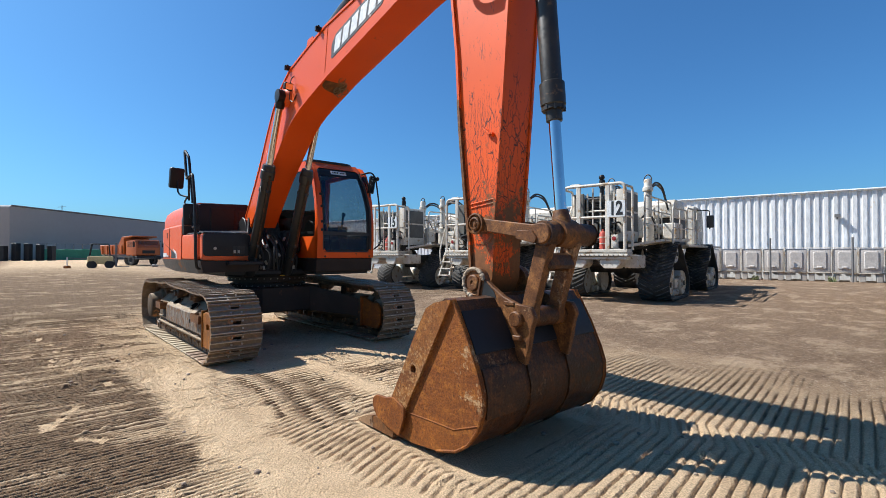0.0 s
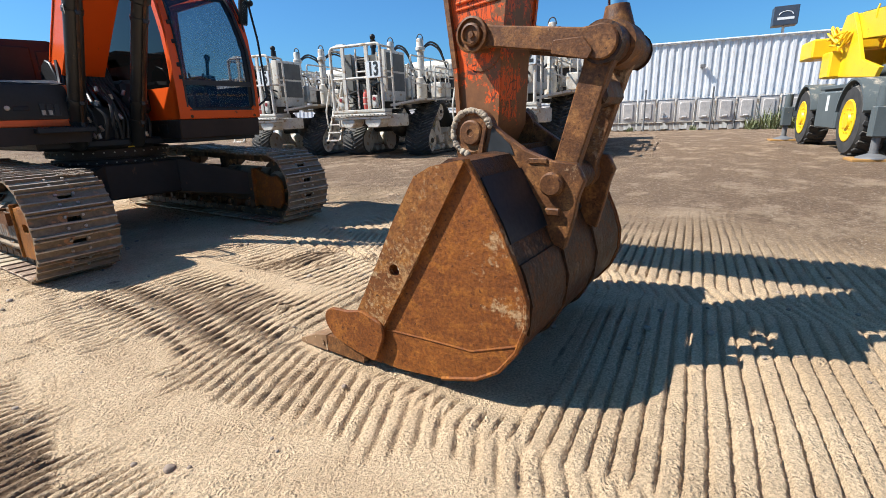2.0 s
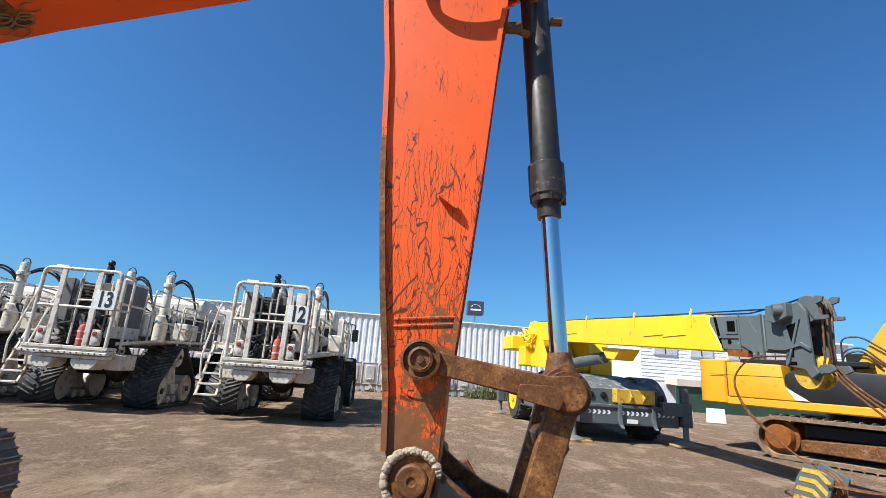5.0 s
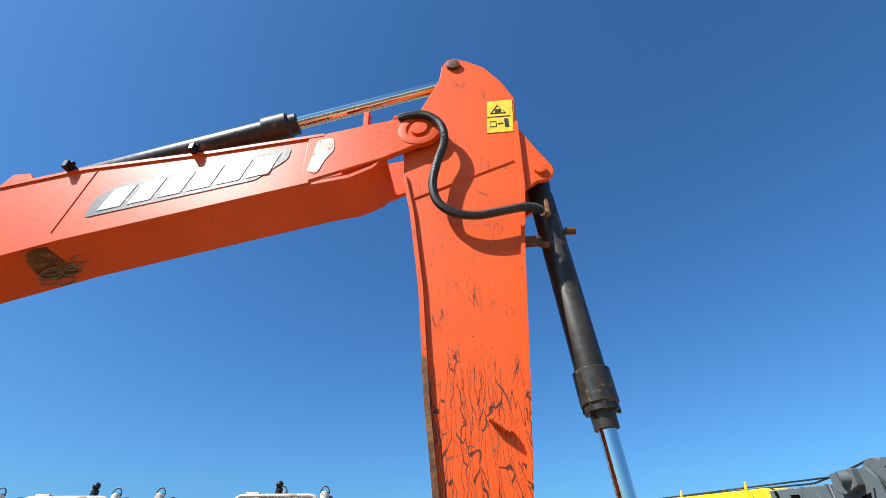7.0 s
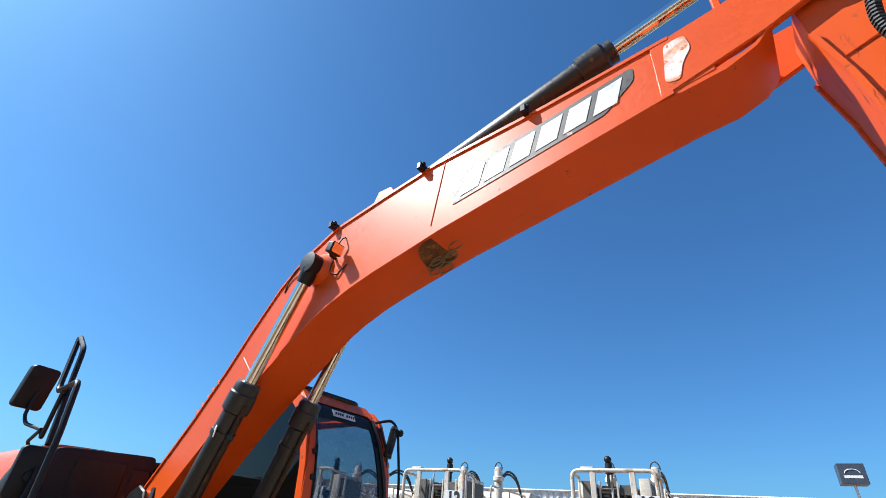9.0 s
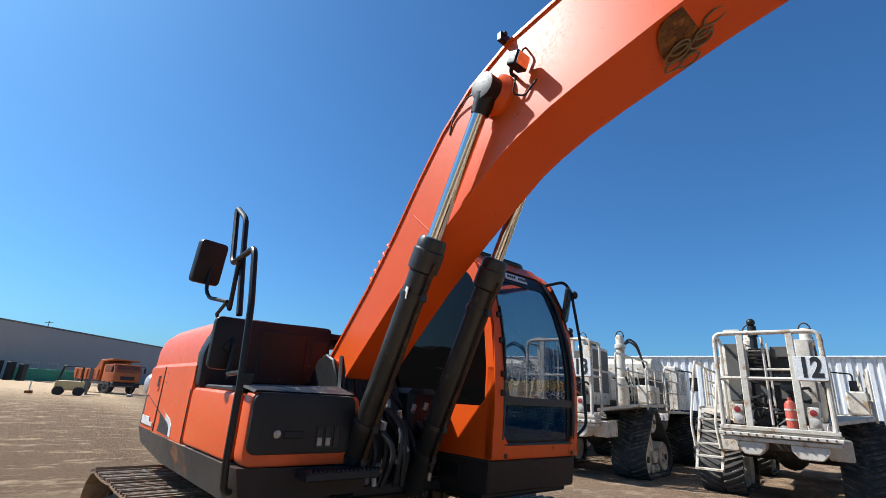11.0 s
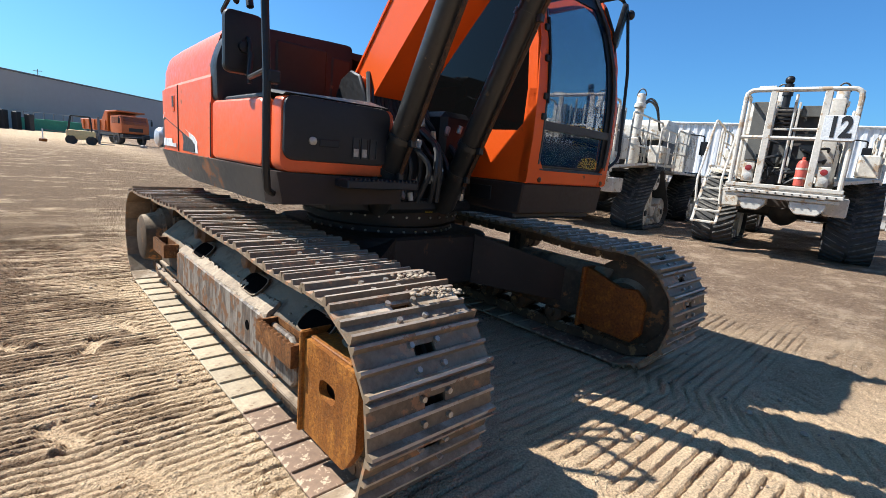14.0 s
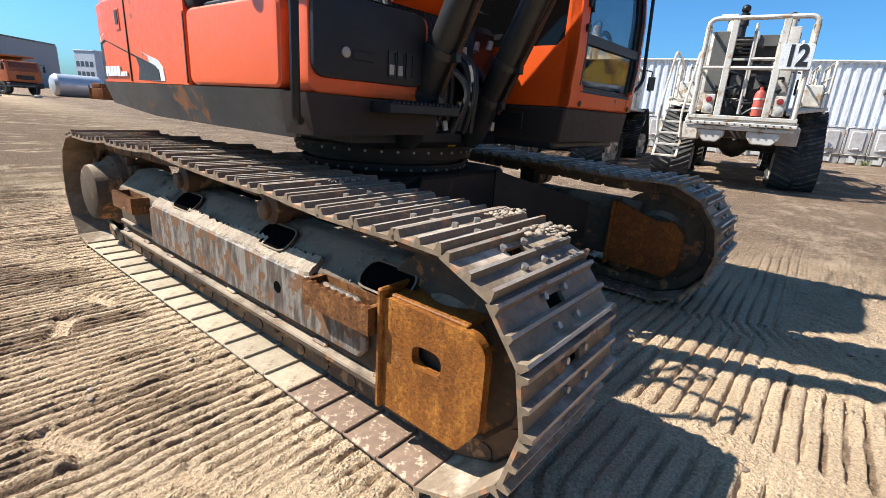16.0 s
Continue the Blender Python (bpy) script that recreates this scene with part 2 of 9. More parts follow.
SHOE = surface("track_shoe_steel", (0.215, 0.155, 0.100), (0.120, 0.082, 0.052), 0.52, big=5.0, grain=45, patch=(0.24, 0.125, 0.065), patch_amount=0.34, patch_scale=6.5,
               dust=0.55, dust_col=(0.47, 0.38, 0.28), bump=0.25, island=0.16, spec=0.16)
GROUSER = surface("rubbed_grouser_steel", (0.44, 0.365, 0.285), (0.23, 0.165, 0.115), 0.46, metal=0.15, big=14, grain=50, stretch=(1, 0.35, 1), patch=(0.16, 0.085, 0.045), patch_amount=0.35, patch_scale=9, bump=0.3, island=0.2, spec=0.4)
SHOE_DUSTY = surface("dust_caked_shoe", (0.41, 0.325, 0.215), (0.31, 0.230, 0.145), 0.9, big=5, grain=45, patch=(0.18, 0.115, 0.070), patch_amount=0.36, patch_scale=9, bump=0.3, island=0.14)
SHOE_BROWN = surface("muddy_brown_shoe", (0.235, 0.150, 0.095), (0.165, 0.100, 0.062), 0.8, big=3, grain=40, patch=(0.32, 0.235, 0.155), patch_amount=0.34, patch_scale=20, bump=0.3, island=0.14)
BROWN_BLACK = surface("brown_black_plate", (0.020, 0.013, 0.010), (0.036, 0.022, 0.016), 0.6, big=2.5, grain=30, patch=(0.09, 0.04, 0.018), patch_amount=0.16, patch_scale=3, bump=0.1, spec=0.3)
CHAIN = surface("track_link_steel", (0.075, 0.044, 0.027), (0.165, 0.090, 0.046), 0.62, metal=0.1, big=7, grain=40, patch=(0.26, 0.14, 0.06), patch_amount=0.3, patch_scale=9, dust=0.4, bump=0.4, spec=0.35)
FRAME = surface("undercarriage_steel", (0.066, 0.047, 0.032), (0.120, 0.080, 0.048), 0.75, big=2.2, grain=24, spec=0.14, patch=(0.20, 0.09, 0.035), patch_amount=0.24, patch_scale=6, dust=0.85, dust_col=(0.34, 0.26, 0.18), bump=0.45, bump_dist=0.010)
SCRAPED = surface("scraped_bare_steel", (0.24, 0.205, 0.165), (0.090, 0.066, 0.050), 0.60, metal=0.1, big=9, grain=60, stretch=(2.6, 1, 0.6), spread=(0.42, 0.58), patch=(0.12, 0.058, 0.026), patch_amount=0.50, patch_scale=10, dust=0.5, dust_col=(0.34, 0.26, 0.18), bump=0.4, spec=0.3, speckle=0.4)
CYL_BLACK = surface("sooty_black_cylinder_paint", (0.013, 0.012, 0.011), (0.030, 0.027, 0.023), 0.40, big=2.2, grain=40, patch=(0.085, 0.055, 0.032), patch_amount=0.10, patch_scale=14, bump=0.08, spec=0.45)
BOLT = surface("bright_bolt_steel", (0.42, 0.38, 0.33), (0.28, 0.24, 0.20), 0.42, metal=0.6, big=20, grain=60, bump=0.2, dust=0.3)
TOOTH = surface("worn_tooth_steel", (0.27, 0.155, 0.075), (0.16, 0.080, 0.035), 0.6, big=9, grain=60, patch=(0.34, 0.24, 0.15), patch_amount=0.3, patch_scale=12, bump=0.3)
DIRT = surface("dry_dirt", (0.38, 0.295, 0.205), (0.26, 0.195, 0.135), 0.95, big=8, grain=45, bump=0.9, bump_dist=0.01)
TINT = glass_mat("tinted_glass", (0.006, 0.020, 0.030), 0.015, 0.20)
# the pane's blue is reflected sky, painted into its base colour
SCREEN = glass_mat("sky_reflection_screen", (0.006, 0.040, 0.080), 0.015, 0.40)
SCREEN.node_tree.nodes["Principled BSDF"].inputs["Specular IOR Level"].default_value = 0.5
TINT_DARK = glass_mat("dark_side_glass", (0.003, 0.003, 0.003), 0.05, 1.0)
TINT_DARK.node_tree.nodes["Principled BSDF"].inputs["Specular IOR Level"].default_value = 0.16
MIRROR_MAT = surface("mirror_glass", (0.85, 0.87, 0.9), (0.82, 0.84, 0.88), 0.03, metal=1.0, bump=0.0)
YELLOW_LABEL = surface("yellow_sticker", (0.80, 0.55, 0.03), (0.74, 0.50, 0.03), 0.4, bump=0.0)
WHITE_LABEL = surface("white_sticker", (0.72, 0.72, 0.70), (0.62, 0.62, 0.60), 0.4, bump=0.0, big=6)
# paint scrapes, widened by sun glare painted in as white
SCRAPE_GLARE = surface("scraped_paint_glare", (0.72, 0.66, 0.60), (0.66, 0.30, 0.16), 0.5, big=9, grain=40, spread=(0.45, 0.60), bump=0.1, patch=(0.62, 0.10, 0.02), patch_amount=0.25, patch_scale=16)
# pale patches are scuffs and sun glare put into the decal's colour
DECAL = surface("scuffed_glare_decal", (0.020, 0.019, 0.018), (0.09, 0.075, 0.065), 0.5, big=4, grain=50, patch=(0.40, 0.30, 0.25), patch_amount=0.16, patch_scale=7, bump=0.05)
BLACK_INK = surface("black_ink", (0.012, 0.012, 0.012), (0.02, 0.02, 0.02), 0.5, bump=0.0)
HOLE = surface("unlit_opening_black", (0.004, 0.004, 0.004), (0.006, 0.005, 0.005), 0.95, spec=0.0, bump=0.0)
HOSE = surface("black_hose_rubber", (0.014, 0.014, 0.014), (0.028, 0.026, 0.024), 0.55, grain=80, bump=0.1)

# ---- mesh helpers ----
class Geo:
    """Collects vertices and faces of one mesh."""

    def __init__(self):
        self.v, self.f = [], []

    def add(self, verts, faces):
        k = len(self.v)
        self.v += [tuple(p) for p in verts]
        self.f += [[i + k for i in q] for q in faces]
        return self

    def bm(self, bm, bev=0.0, seg=1, m=None):
        if bev:
            bmesh.ops.bevel(bm, geom=[e for e in bm.edges if len(e.link_faces) == 2 and e.calc_face_angle(0) > 0.5], offset=bev, segments=seg, profile=0.6,
                            affect="EDGES", clamp_overlap=True)
        if m is not None:
            bm.transform(m)
        bm.verts.index_update()
        self.add([v.co for v in bm.verts], [[v.index for v in f.verts] for f in bm.faces])
        bm.free()
        return self

    def box(self, x0, x1, y0, y1, z0, z1, bev=0.008, seg=1, m=None):
        bm = bmesh.new()
        bmesh.ops.create_cube(bm, size=1)
        for v in bm.verts:
            v.co = ((x0 + x1) / 2 + v.co.x * abs(x1 - x0), (y0 + y1) / 2 + v.co.y * abs(y1 - y0), (z0 + z1) / 2 + v.co.z * abs(z1 - z0))
        return self.bm(bm, min(bev, 0.3 * min(abs(x1 - x0), abs(y1 - y0), abs(z1 - z0))), seg, m)

    def prism(self, pts, a, b, axis="y", bev=0.0, seg=1, m=None):
        """A flat outline drawn out from a to b; pts are (x, z) for axis y, (y, z) for x, (x, y) for z."""
        def at(p, w):
            return (p[0], w, p[1]) if axis == "y" else (w, p[0], p[1]) if axis == "x" else (p[0], p[1], w)
        bm = bmesh.new()
        lo, hi = [bm.verts.new(at(p, a)) for p in pts], [bm.verts.new(at(p, b)) for p in pts]
        n = len(pts)
        bm.faces.new(lo)
        bm.faces.new(hi[::-1])
        for i in range(n):
            bm.faces.new((lo[i], hi[i], hi[(i + 1) % n], lo[(i + 1) % n]))
        bmesh.ops.recalc_face_normals(bm, faces=bm.faces)
        return self.bm(bm, bev, seg, m)

    def cyl(self, p0, p1, r, r2=None, seg=20, bev=0.0, m=None):
        p0, p1 = Vector(p0), Vector(p1)
        d = p1 - p0
        q = d.to_track_quat("Z", "Y").to_matrix().to_4x4()
        bm = bmesh.new()
        bmesh.ops.create_cone(bm, cap_ends=True, cap_tris=False, segments=seg, radius1=r, radius2=r if r2 is None else r2, depth=d.length)
        bm.transform(Matrix.Translation((p0 + p1) / 2) @ q)
        return self.bm(bm, bev, 1, m)

    def rev(self, prof, p0, p1, seg=24, m=None):
        """A turned shape: prof is (radius, distance from p0 towards p1)."""
        p0, p1 = Vector(p0), Vector(p1)
        q = (p1 - p0).to_track_quat("Z", "Y").to_matrix().to_4x4()
        t = Matrix.Translation(p0) @ q
        vs, fs = [], []
        for r, h in prof:
            for i in range(seg):
                a = 2 * math.pi * i / seg
                vs.append((m if m is not None else Matrix()) @ t @ Vector((r * math.cos(a), r * math.sin(a), h)))
        for j in range(len(prof) - 1):
            for i in range(seg):
                k = (i + 1) % seg
                fs.append((j * seg + i, j * seg + k, (j + 1) * seg + k, (j + 1) * seg + i))
        if prof[0][0] > 0:
            fs.append(tuple(range(seg))[::-1])
        if prof[-1][0] > 0:
            fs.append(tuple((len(prof) - 1) * seg + i for i in range(seg)))
        return self.add(vs, fs)

    def tube(self, pts, r, seg=8, closed=False, fillet=0.0, m=None):
        """A round bar swept along a line of points, with its corners rounded."""
        P = [Vector(p) for p in pts]
        if fillet:
            Q = []
            n = len(P)
            for i, p in enumerate(P):
                if not closed and i in (0, n - 1):
                    Q.append(p)
                    continue
                a, b = P[i - 1] - p, P[(i + 1) % n] - p
                f = min(fillet, 0.45 * a.length, 0.45 * b.length)
                s, e = p + a.normalized() * f, p + b.normalized() * f
                Q += [s.lerp(p, t).lerp(p.lerp(e, t), t) for t in (0, 0.25, 0.5, 0.75, 1)]
            P = Q
        n = len(P)
        vs, fs = [], []
        up = None
        for i, p in enumerate(P):
            d = ((P[(i + 1) % n] if closed or i < n - 1 else p) - (P[i - 1] if closed or i else p)).normalized()
            if up is None:
                up = d.orthogonal().normalized()
            up = (up - d * up.dot(d)).normalized()
            w = d.cross(up)
            for k in range(seg):
                a = 2 * math.pi * k / seg
                q = p + (up * math.cos(a) + w * math.sin(a)) * r
                vs.append(m @ q if m is not None else q)
        for i in range(n if closed else n - 1):
            for k in range(seg):
                l, j = (k + 1) % seg, (i + 1) % n
                fs.append((i * seg + k, i * seg + l, j * seg + l, j * seg + k))
        if not closed:
            fs += [tuple(range(seg))[::-1], tuple((n - 1) * seg + k for k in range(seg))]
        return self.add(vs, fs)

    def lump(self, c, r, squash=0.6, seed=0, rough=0.25):
        bm = bmesh.new()
        bmesh.ops.create_icosphere(bm, subdivisions=2, radius=1)
        for v in bm.verts:
            k = 1 + rough * noise.noise(v.co * 1.7 + Vector((seed * 3.1, seed, 0)))
            v.co = (c[0] + v.co.x * r * k, c[1] + v.co.y * r * k, c[2] + v.co.z * r * squash * k)
        return self.bm(bm)

    def loft(self, rings, cap=True, m=None):
        """Joins equal closed rings of points with faces."""
        n = len(rings[0])
        vs = [Vector(p) for r in rings for p in r]
        if m is not None:
            vs = [m @ p for p in vs]
        fs = [(j * n + i, j * n + (i + 1) % n, (j + 1) * n + (i + 1) % n, (j + 1) * n + i) for j in range(len(rings) - 1) for i in range(n)]
        if cap:
            fs += [tuple(range(n))[::-1], tuple((len(rings) - 1) * n + i for i in range(n))]
        return self.add(vs, fs)

    def mesh(self, name, mat, smooth=35.0, xf=None):
        me = bpy.data.meshes.new(name)
        me.from_pydata([tuple(xf @ Vector(p)) for p in self.v] if xf is not None else self.v, [], self.f)
        bm = bmesh.new()
        bm.from_mesh(me)
        bmesh.ops.recalc_face_normals(bm, faces=bm.faces)
        bm.to_mesh(me)
        bm.free()
        if smooth:
            me.shade_smooth()
            me.set_sharp_from_angle(angle=radians(smooth))
        me.materials.append(mat)
        return me


def part(name, geo, mat, parent=None, label="", smooth=35.0, xf=None):
    """Links what a Geo holds as one mesh object under a thing or under a part."""
    ob = new(name, geo.mesh(name, mat, smooth, xf))
    if parent is not None:
        ob.parent = parent
    return tagged(ob, label)


def thing(name, m, label, category, group="", kind=""):
    ob = new(name)
    ob.empty_display_size = 0.2
    ob.matrix_world = m
    return tagged(ob, label, category, group, kind)


def solid(name, geo, mat, label, category="", kind="", group="", smooth=35.0):
    return tagged(part(name, geo, mat, smooth=smooth), label, category, group, kind)


def rounded(pts, r, n=4):
    """Rounds the corners of a closed outline."""
    out = []
    k = len(pts)
    for i in range(k):
        p, a, b = Vector(pts[i]), Vector(pts[i - 1]), Vector(pts[(i + 1) % k])
        f = min(r, 0.48 * (a - p).length, 0.48 * (b - p).length)
        s, e = p + (a - p).normalized() * f, p + (b - p).normalized() * f
        for j in range(n + 1):
            t = j / n
            out.append(tuple(s.lerp(p, t).lerp(p.lerp(e, t), t)))
    return out


def rect(x0, x1, z0, z1, r=0.0, n=4):
    q = [(x0, z0), (x1, z0), (x1, z1), (x0, z1)]
    return rounded(q, r, n) if r else q


def circle(cx, cz, r, n=20, a0=0.0, a1=360.0):
    return [(cx + r * math.cos(radians(a0 + (a1 - a0) * i / n)), cz + r * math.sin(radians(a0 + (a1 - a0) * i / n))) for i in range(n + (0 if a1 - a0 == 360 else 1))]


def framed(geo, outer, inner, a, b, axis="y", m=None):
    """A plate from a to b with an opening: outer and inner outlines with the same count of points."""
    def at(p, w):
        return Vector((p[0], w, p[1]) if axis == "y" else (w, p[0], p[1]) if axis == "x" else (p[0], p[1], w))
    n = len(outer)
    vs = [at(p, w) for w in (a, b) for q in (outer, inner) for p in q]
    if m is not None:
        vs = [m @ p for p in vs]
    fs = []
    for i in range(n):
        j = (i + 1) % n
        fs += [(i, j, n + j, n + i), (2 * n + i, 2 * n + j, 3 * n + j, 3 * n + i), (i, j, 2 * n + j, 2 * n + i), (n + i, n + j, 3 * n + j, 3 * n + i)]
    geo.add(vs, fs)
    return geo


def lettering(text, size, depth=0.004):
    """Geo of a word in the built-in font, lying in x, z, centred, front towards -y."""
    cu = bpy.data.curves.new("lettering", "FONT")
    cu.body, cu.size, cu.extrude, cu.align_x, cu.align_y = text, size, depth / 2, "CENTER", "CENTER"
    cu.offset = 0.034 * size
    ob = bpy.data.objects.new("lettering", cu)
    scene.collection.objects.link(ob)
    me = bpy.data.meshes.new_from_object(ob.evaluated_get(bpy.context.evaluated_depsgraph_get()))
    g = Geo().add([(v.co.x, -v.co.z, v.co.y) for v in me.vertices], [list(p.vertices) for p in me.polygons])
    bpy.data.objects.remove(ob)
    bpy.data.curves.remove(cu)
    bpy.data.meshes.remove(me)
    return g

# ---- ground ----
def value_noise(x, y, cell, seed):
    """Smooth random field between -1 and 1."""
    rng = np.random.default_rng(seed)
    table = rng.uniform(-1, 1, (256, 256))
    u, v = x / cell + 91.3, y / cell + 47.7
    i, j = np.floor(u).astype(int), np.floor(v).astype(int)
    fu, fv = u - i, v - j
    fu, fv = fu * fu * (3 - 2 * fu), fv * fv * (3 - 2 * fv)
    a, b, c, d = table[i % 256, j % 256], table[(i + 1) % 256, j % 256], table[i % 256, (j + 1) % 256], table[(i + 1) % 256, (j + 1) % 256]
    return (a * (1 - fu) + b * fu) * (1 - fv) + (c * (1 - fu) + d * fu) * fv


def smooth_step(v, lo, hi):
    t = np.clip((v - lo) / (hi - lo), 0, 1)
    return t * t * (3 - 2 * t)


TRACK_YAW = -48.3
SWING = Vector((-2.664, 7.777, 0.0))


def lane_axes(x, y):
    """The machine's own axes: along its crawlers and across them."""
    a = radians(TRACK_YAW)
    return (x - SWING.x) * math.cos(a) + (y - SWING.y) * math.sin(a), -(x - SWING.x) * math.sin(a) + (y - SWING.y) * math.cos(a)


def between(v, lo, hi, soft):
    return smooth_step(v, lo - soft, lo + soft) * (1 - smooth_step(v, hi - soft, hi + soft))


def rolled_band(x, y):
    """Pale band rolled smooth by wheels, beside the crawler's lane."""
    along, across = lane_axes(x, y)
    edge = across + 0.10 * value_noise(x, y, 0.5, 41) + 0.05 * value_noise(x, y, 0.13, 42)
    berm = between(across + 0.07 * value_noise(x, y, 0.45, 53), -0.64, -0.40, 0.05) * between(along, 1.2, 3.8, 0.25)
    return np.maximum(berm, between(edge, -2.14 - 0.05 * np.clip(along - 4, 0, 4), -1.76 + 0.16 * np.clip(along - 4.2, 0, 2), 0.06) * between(along, 0.9, 6.4, 0.35))


def tread_phase(x, y):
    """Running number of the grouser bar at a point: wide bars in front of the machine, closer ones where it passed often."""
    along, across = lane_axes(x, y)
    bend = 0.055 * value_noise(x, y, 3.4, 1) + 0.008 * value_noise(x, y, 0.7, 2)
    fan = 0.10 * (across + 1.2) * smooth_step(along, 2.0, 6.0)
    close = 1 - smooth_step(across + 0.06 * value_noise(x, y, 0.3, 51), -1.74, -1.66)
    ragged = 0.022 * value_noise(x, y, 0.07, 16) + 0.028 * value_noise(x, y, 0.020, 17)
    wide = (along + bend + fan) / 0.078 + ragged
    fine = (along + 0.6 * bend + 0.010 * value_noise(x, y, 0.5, 52)) / 0.050 + 1.5 * ragged
    return wide, fine, close


def bars(phase, lo, soft):
    """Bars with furrows between them: 1 on their tops, 0 in the furrows."""
    return smooth_step(np.abs(2 * (phase - np.floor(phase)) - 1), lo, lo + soft)


def boot_prints(along, across):
    """Where boots trod, and the height of their waffled tread."""
    rng = random.Random(31)
    inside, waffle = np.zeros_like(along), np.zeros_like(along)
    for k in range(34):
        u, v, turn = rng.uniform(-2.5, 5.0), rng.uniform(-3.2, -1.70), rng.uniform(-0.7, 1.2)
        du, dv = along - u, across - v
        p, q = du * math.cos(turn) + dv * math.sin(turn), -du * math.sin(turn) + dv * math.cos(turn)
        here = (1 - smooth_step(np.abs(p), 0.125, 0.145)) * (1 - smooth_step(np.abs(q) + 0.012 * np.cos(p / 0.06), 0.046, 0.056))
        waffle = np.where(here > inside, 0.009 * smooth_step(np.abs((p / 0.030) % 1 * 2 - 1), 0.25, 0.6) * smooth_step(np.abs((q / 0.040) % 1 * 2 - 1), 0.25, 0.6), waffle)
        inside = np.maximum(inside, here)
    return inside, waffle


def soil_furrow_shade(x, y):
    """Darker damp soil in whole lanes in front of and beside the crawler, and shade painted into the furrows bar by
    bar.
    """
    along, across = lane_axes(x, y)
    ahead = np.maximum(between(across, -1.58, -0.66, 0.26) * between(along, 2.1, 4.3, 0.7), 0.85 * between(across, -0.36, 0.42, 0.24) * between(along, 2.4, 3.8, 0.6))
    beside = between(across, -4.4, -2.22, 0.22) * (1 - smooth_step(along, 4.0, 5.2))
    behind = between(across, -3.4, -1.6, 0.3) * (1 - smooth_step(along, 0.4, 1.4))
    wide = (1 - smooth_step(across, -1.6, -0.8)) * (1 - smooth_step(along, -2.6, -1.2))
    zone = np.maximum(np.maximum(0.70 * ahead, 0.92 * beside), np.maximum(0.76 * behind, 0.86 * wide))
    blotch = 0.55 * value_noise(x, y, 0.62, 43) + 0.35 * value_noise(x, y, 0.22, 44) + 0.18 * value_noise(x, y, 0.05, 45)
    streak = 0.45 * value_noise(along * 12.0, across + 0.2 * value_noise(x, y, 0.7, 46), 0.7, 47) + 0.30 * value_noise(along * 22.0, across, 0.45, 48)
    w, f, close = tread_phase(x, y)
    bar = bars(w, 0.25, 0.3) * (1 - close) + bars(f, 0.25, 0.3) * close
    # the bar term paints shade into the furrows between the grouser prints
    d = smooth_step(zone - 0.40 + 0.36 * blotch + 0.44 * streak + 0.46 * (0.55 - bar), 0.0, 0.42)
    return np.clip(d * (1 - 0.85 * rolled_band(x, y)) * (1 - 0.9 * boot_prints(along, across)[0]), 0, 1)


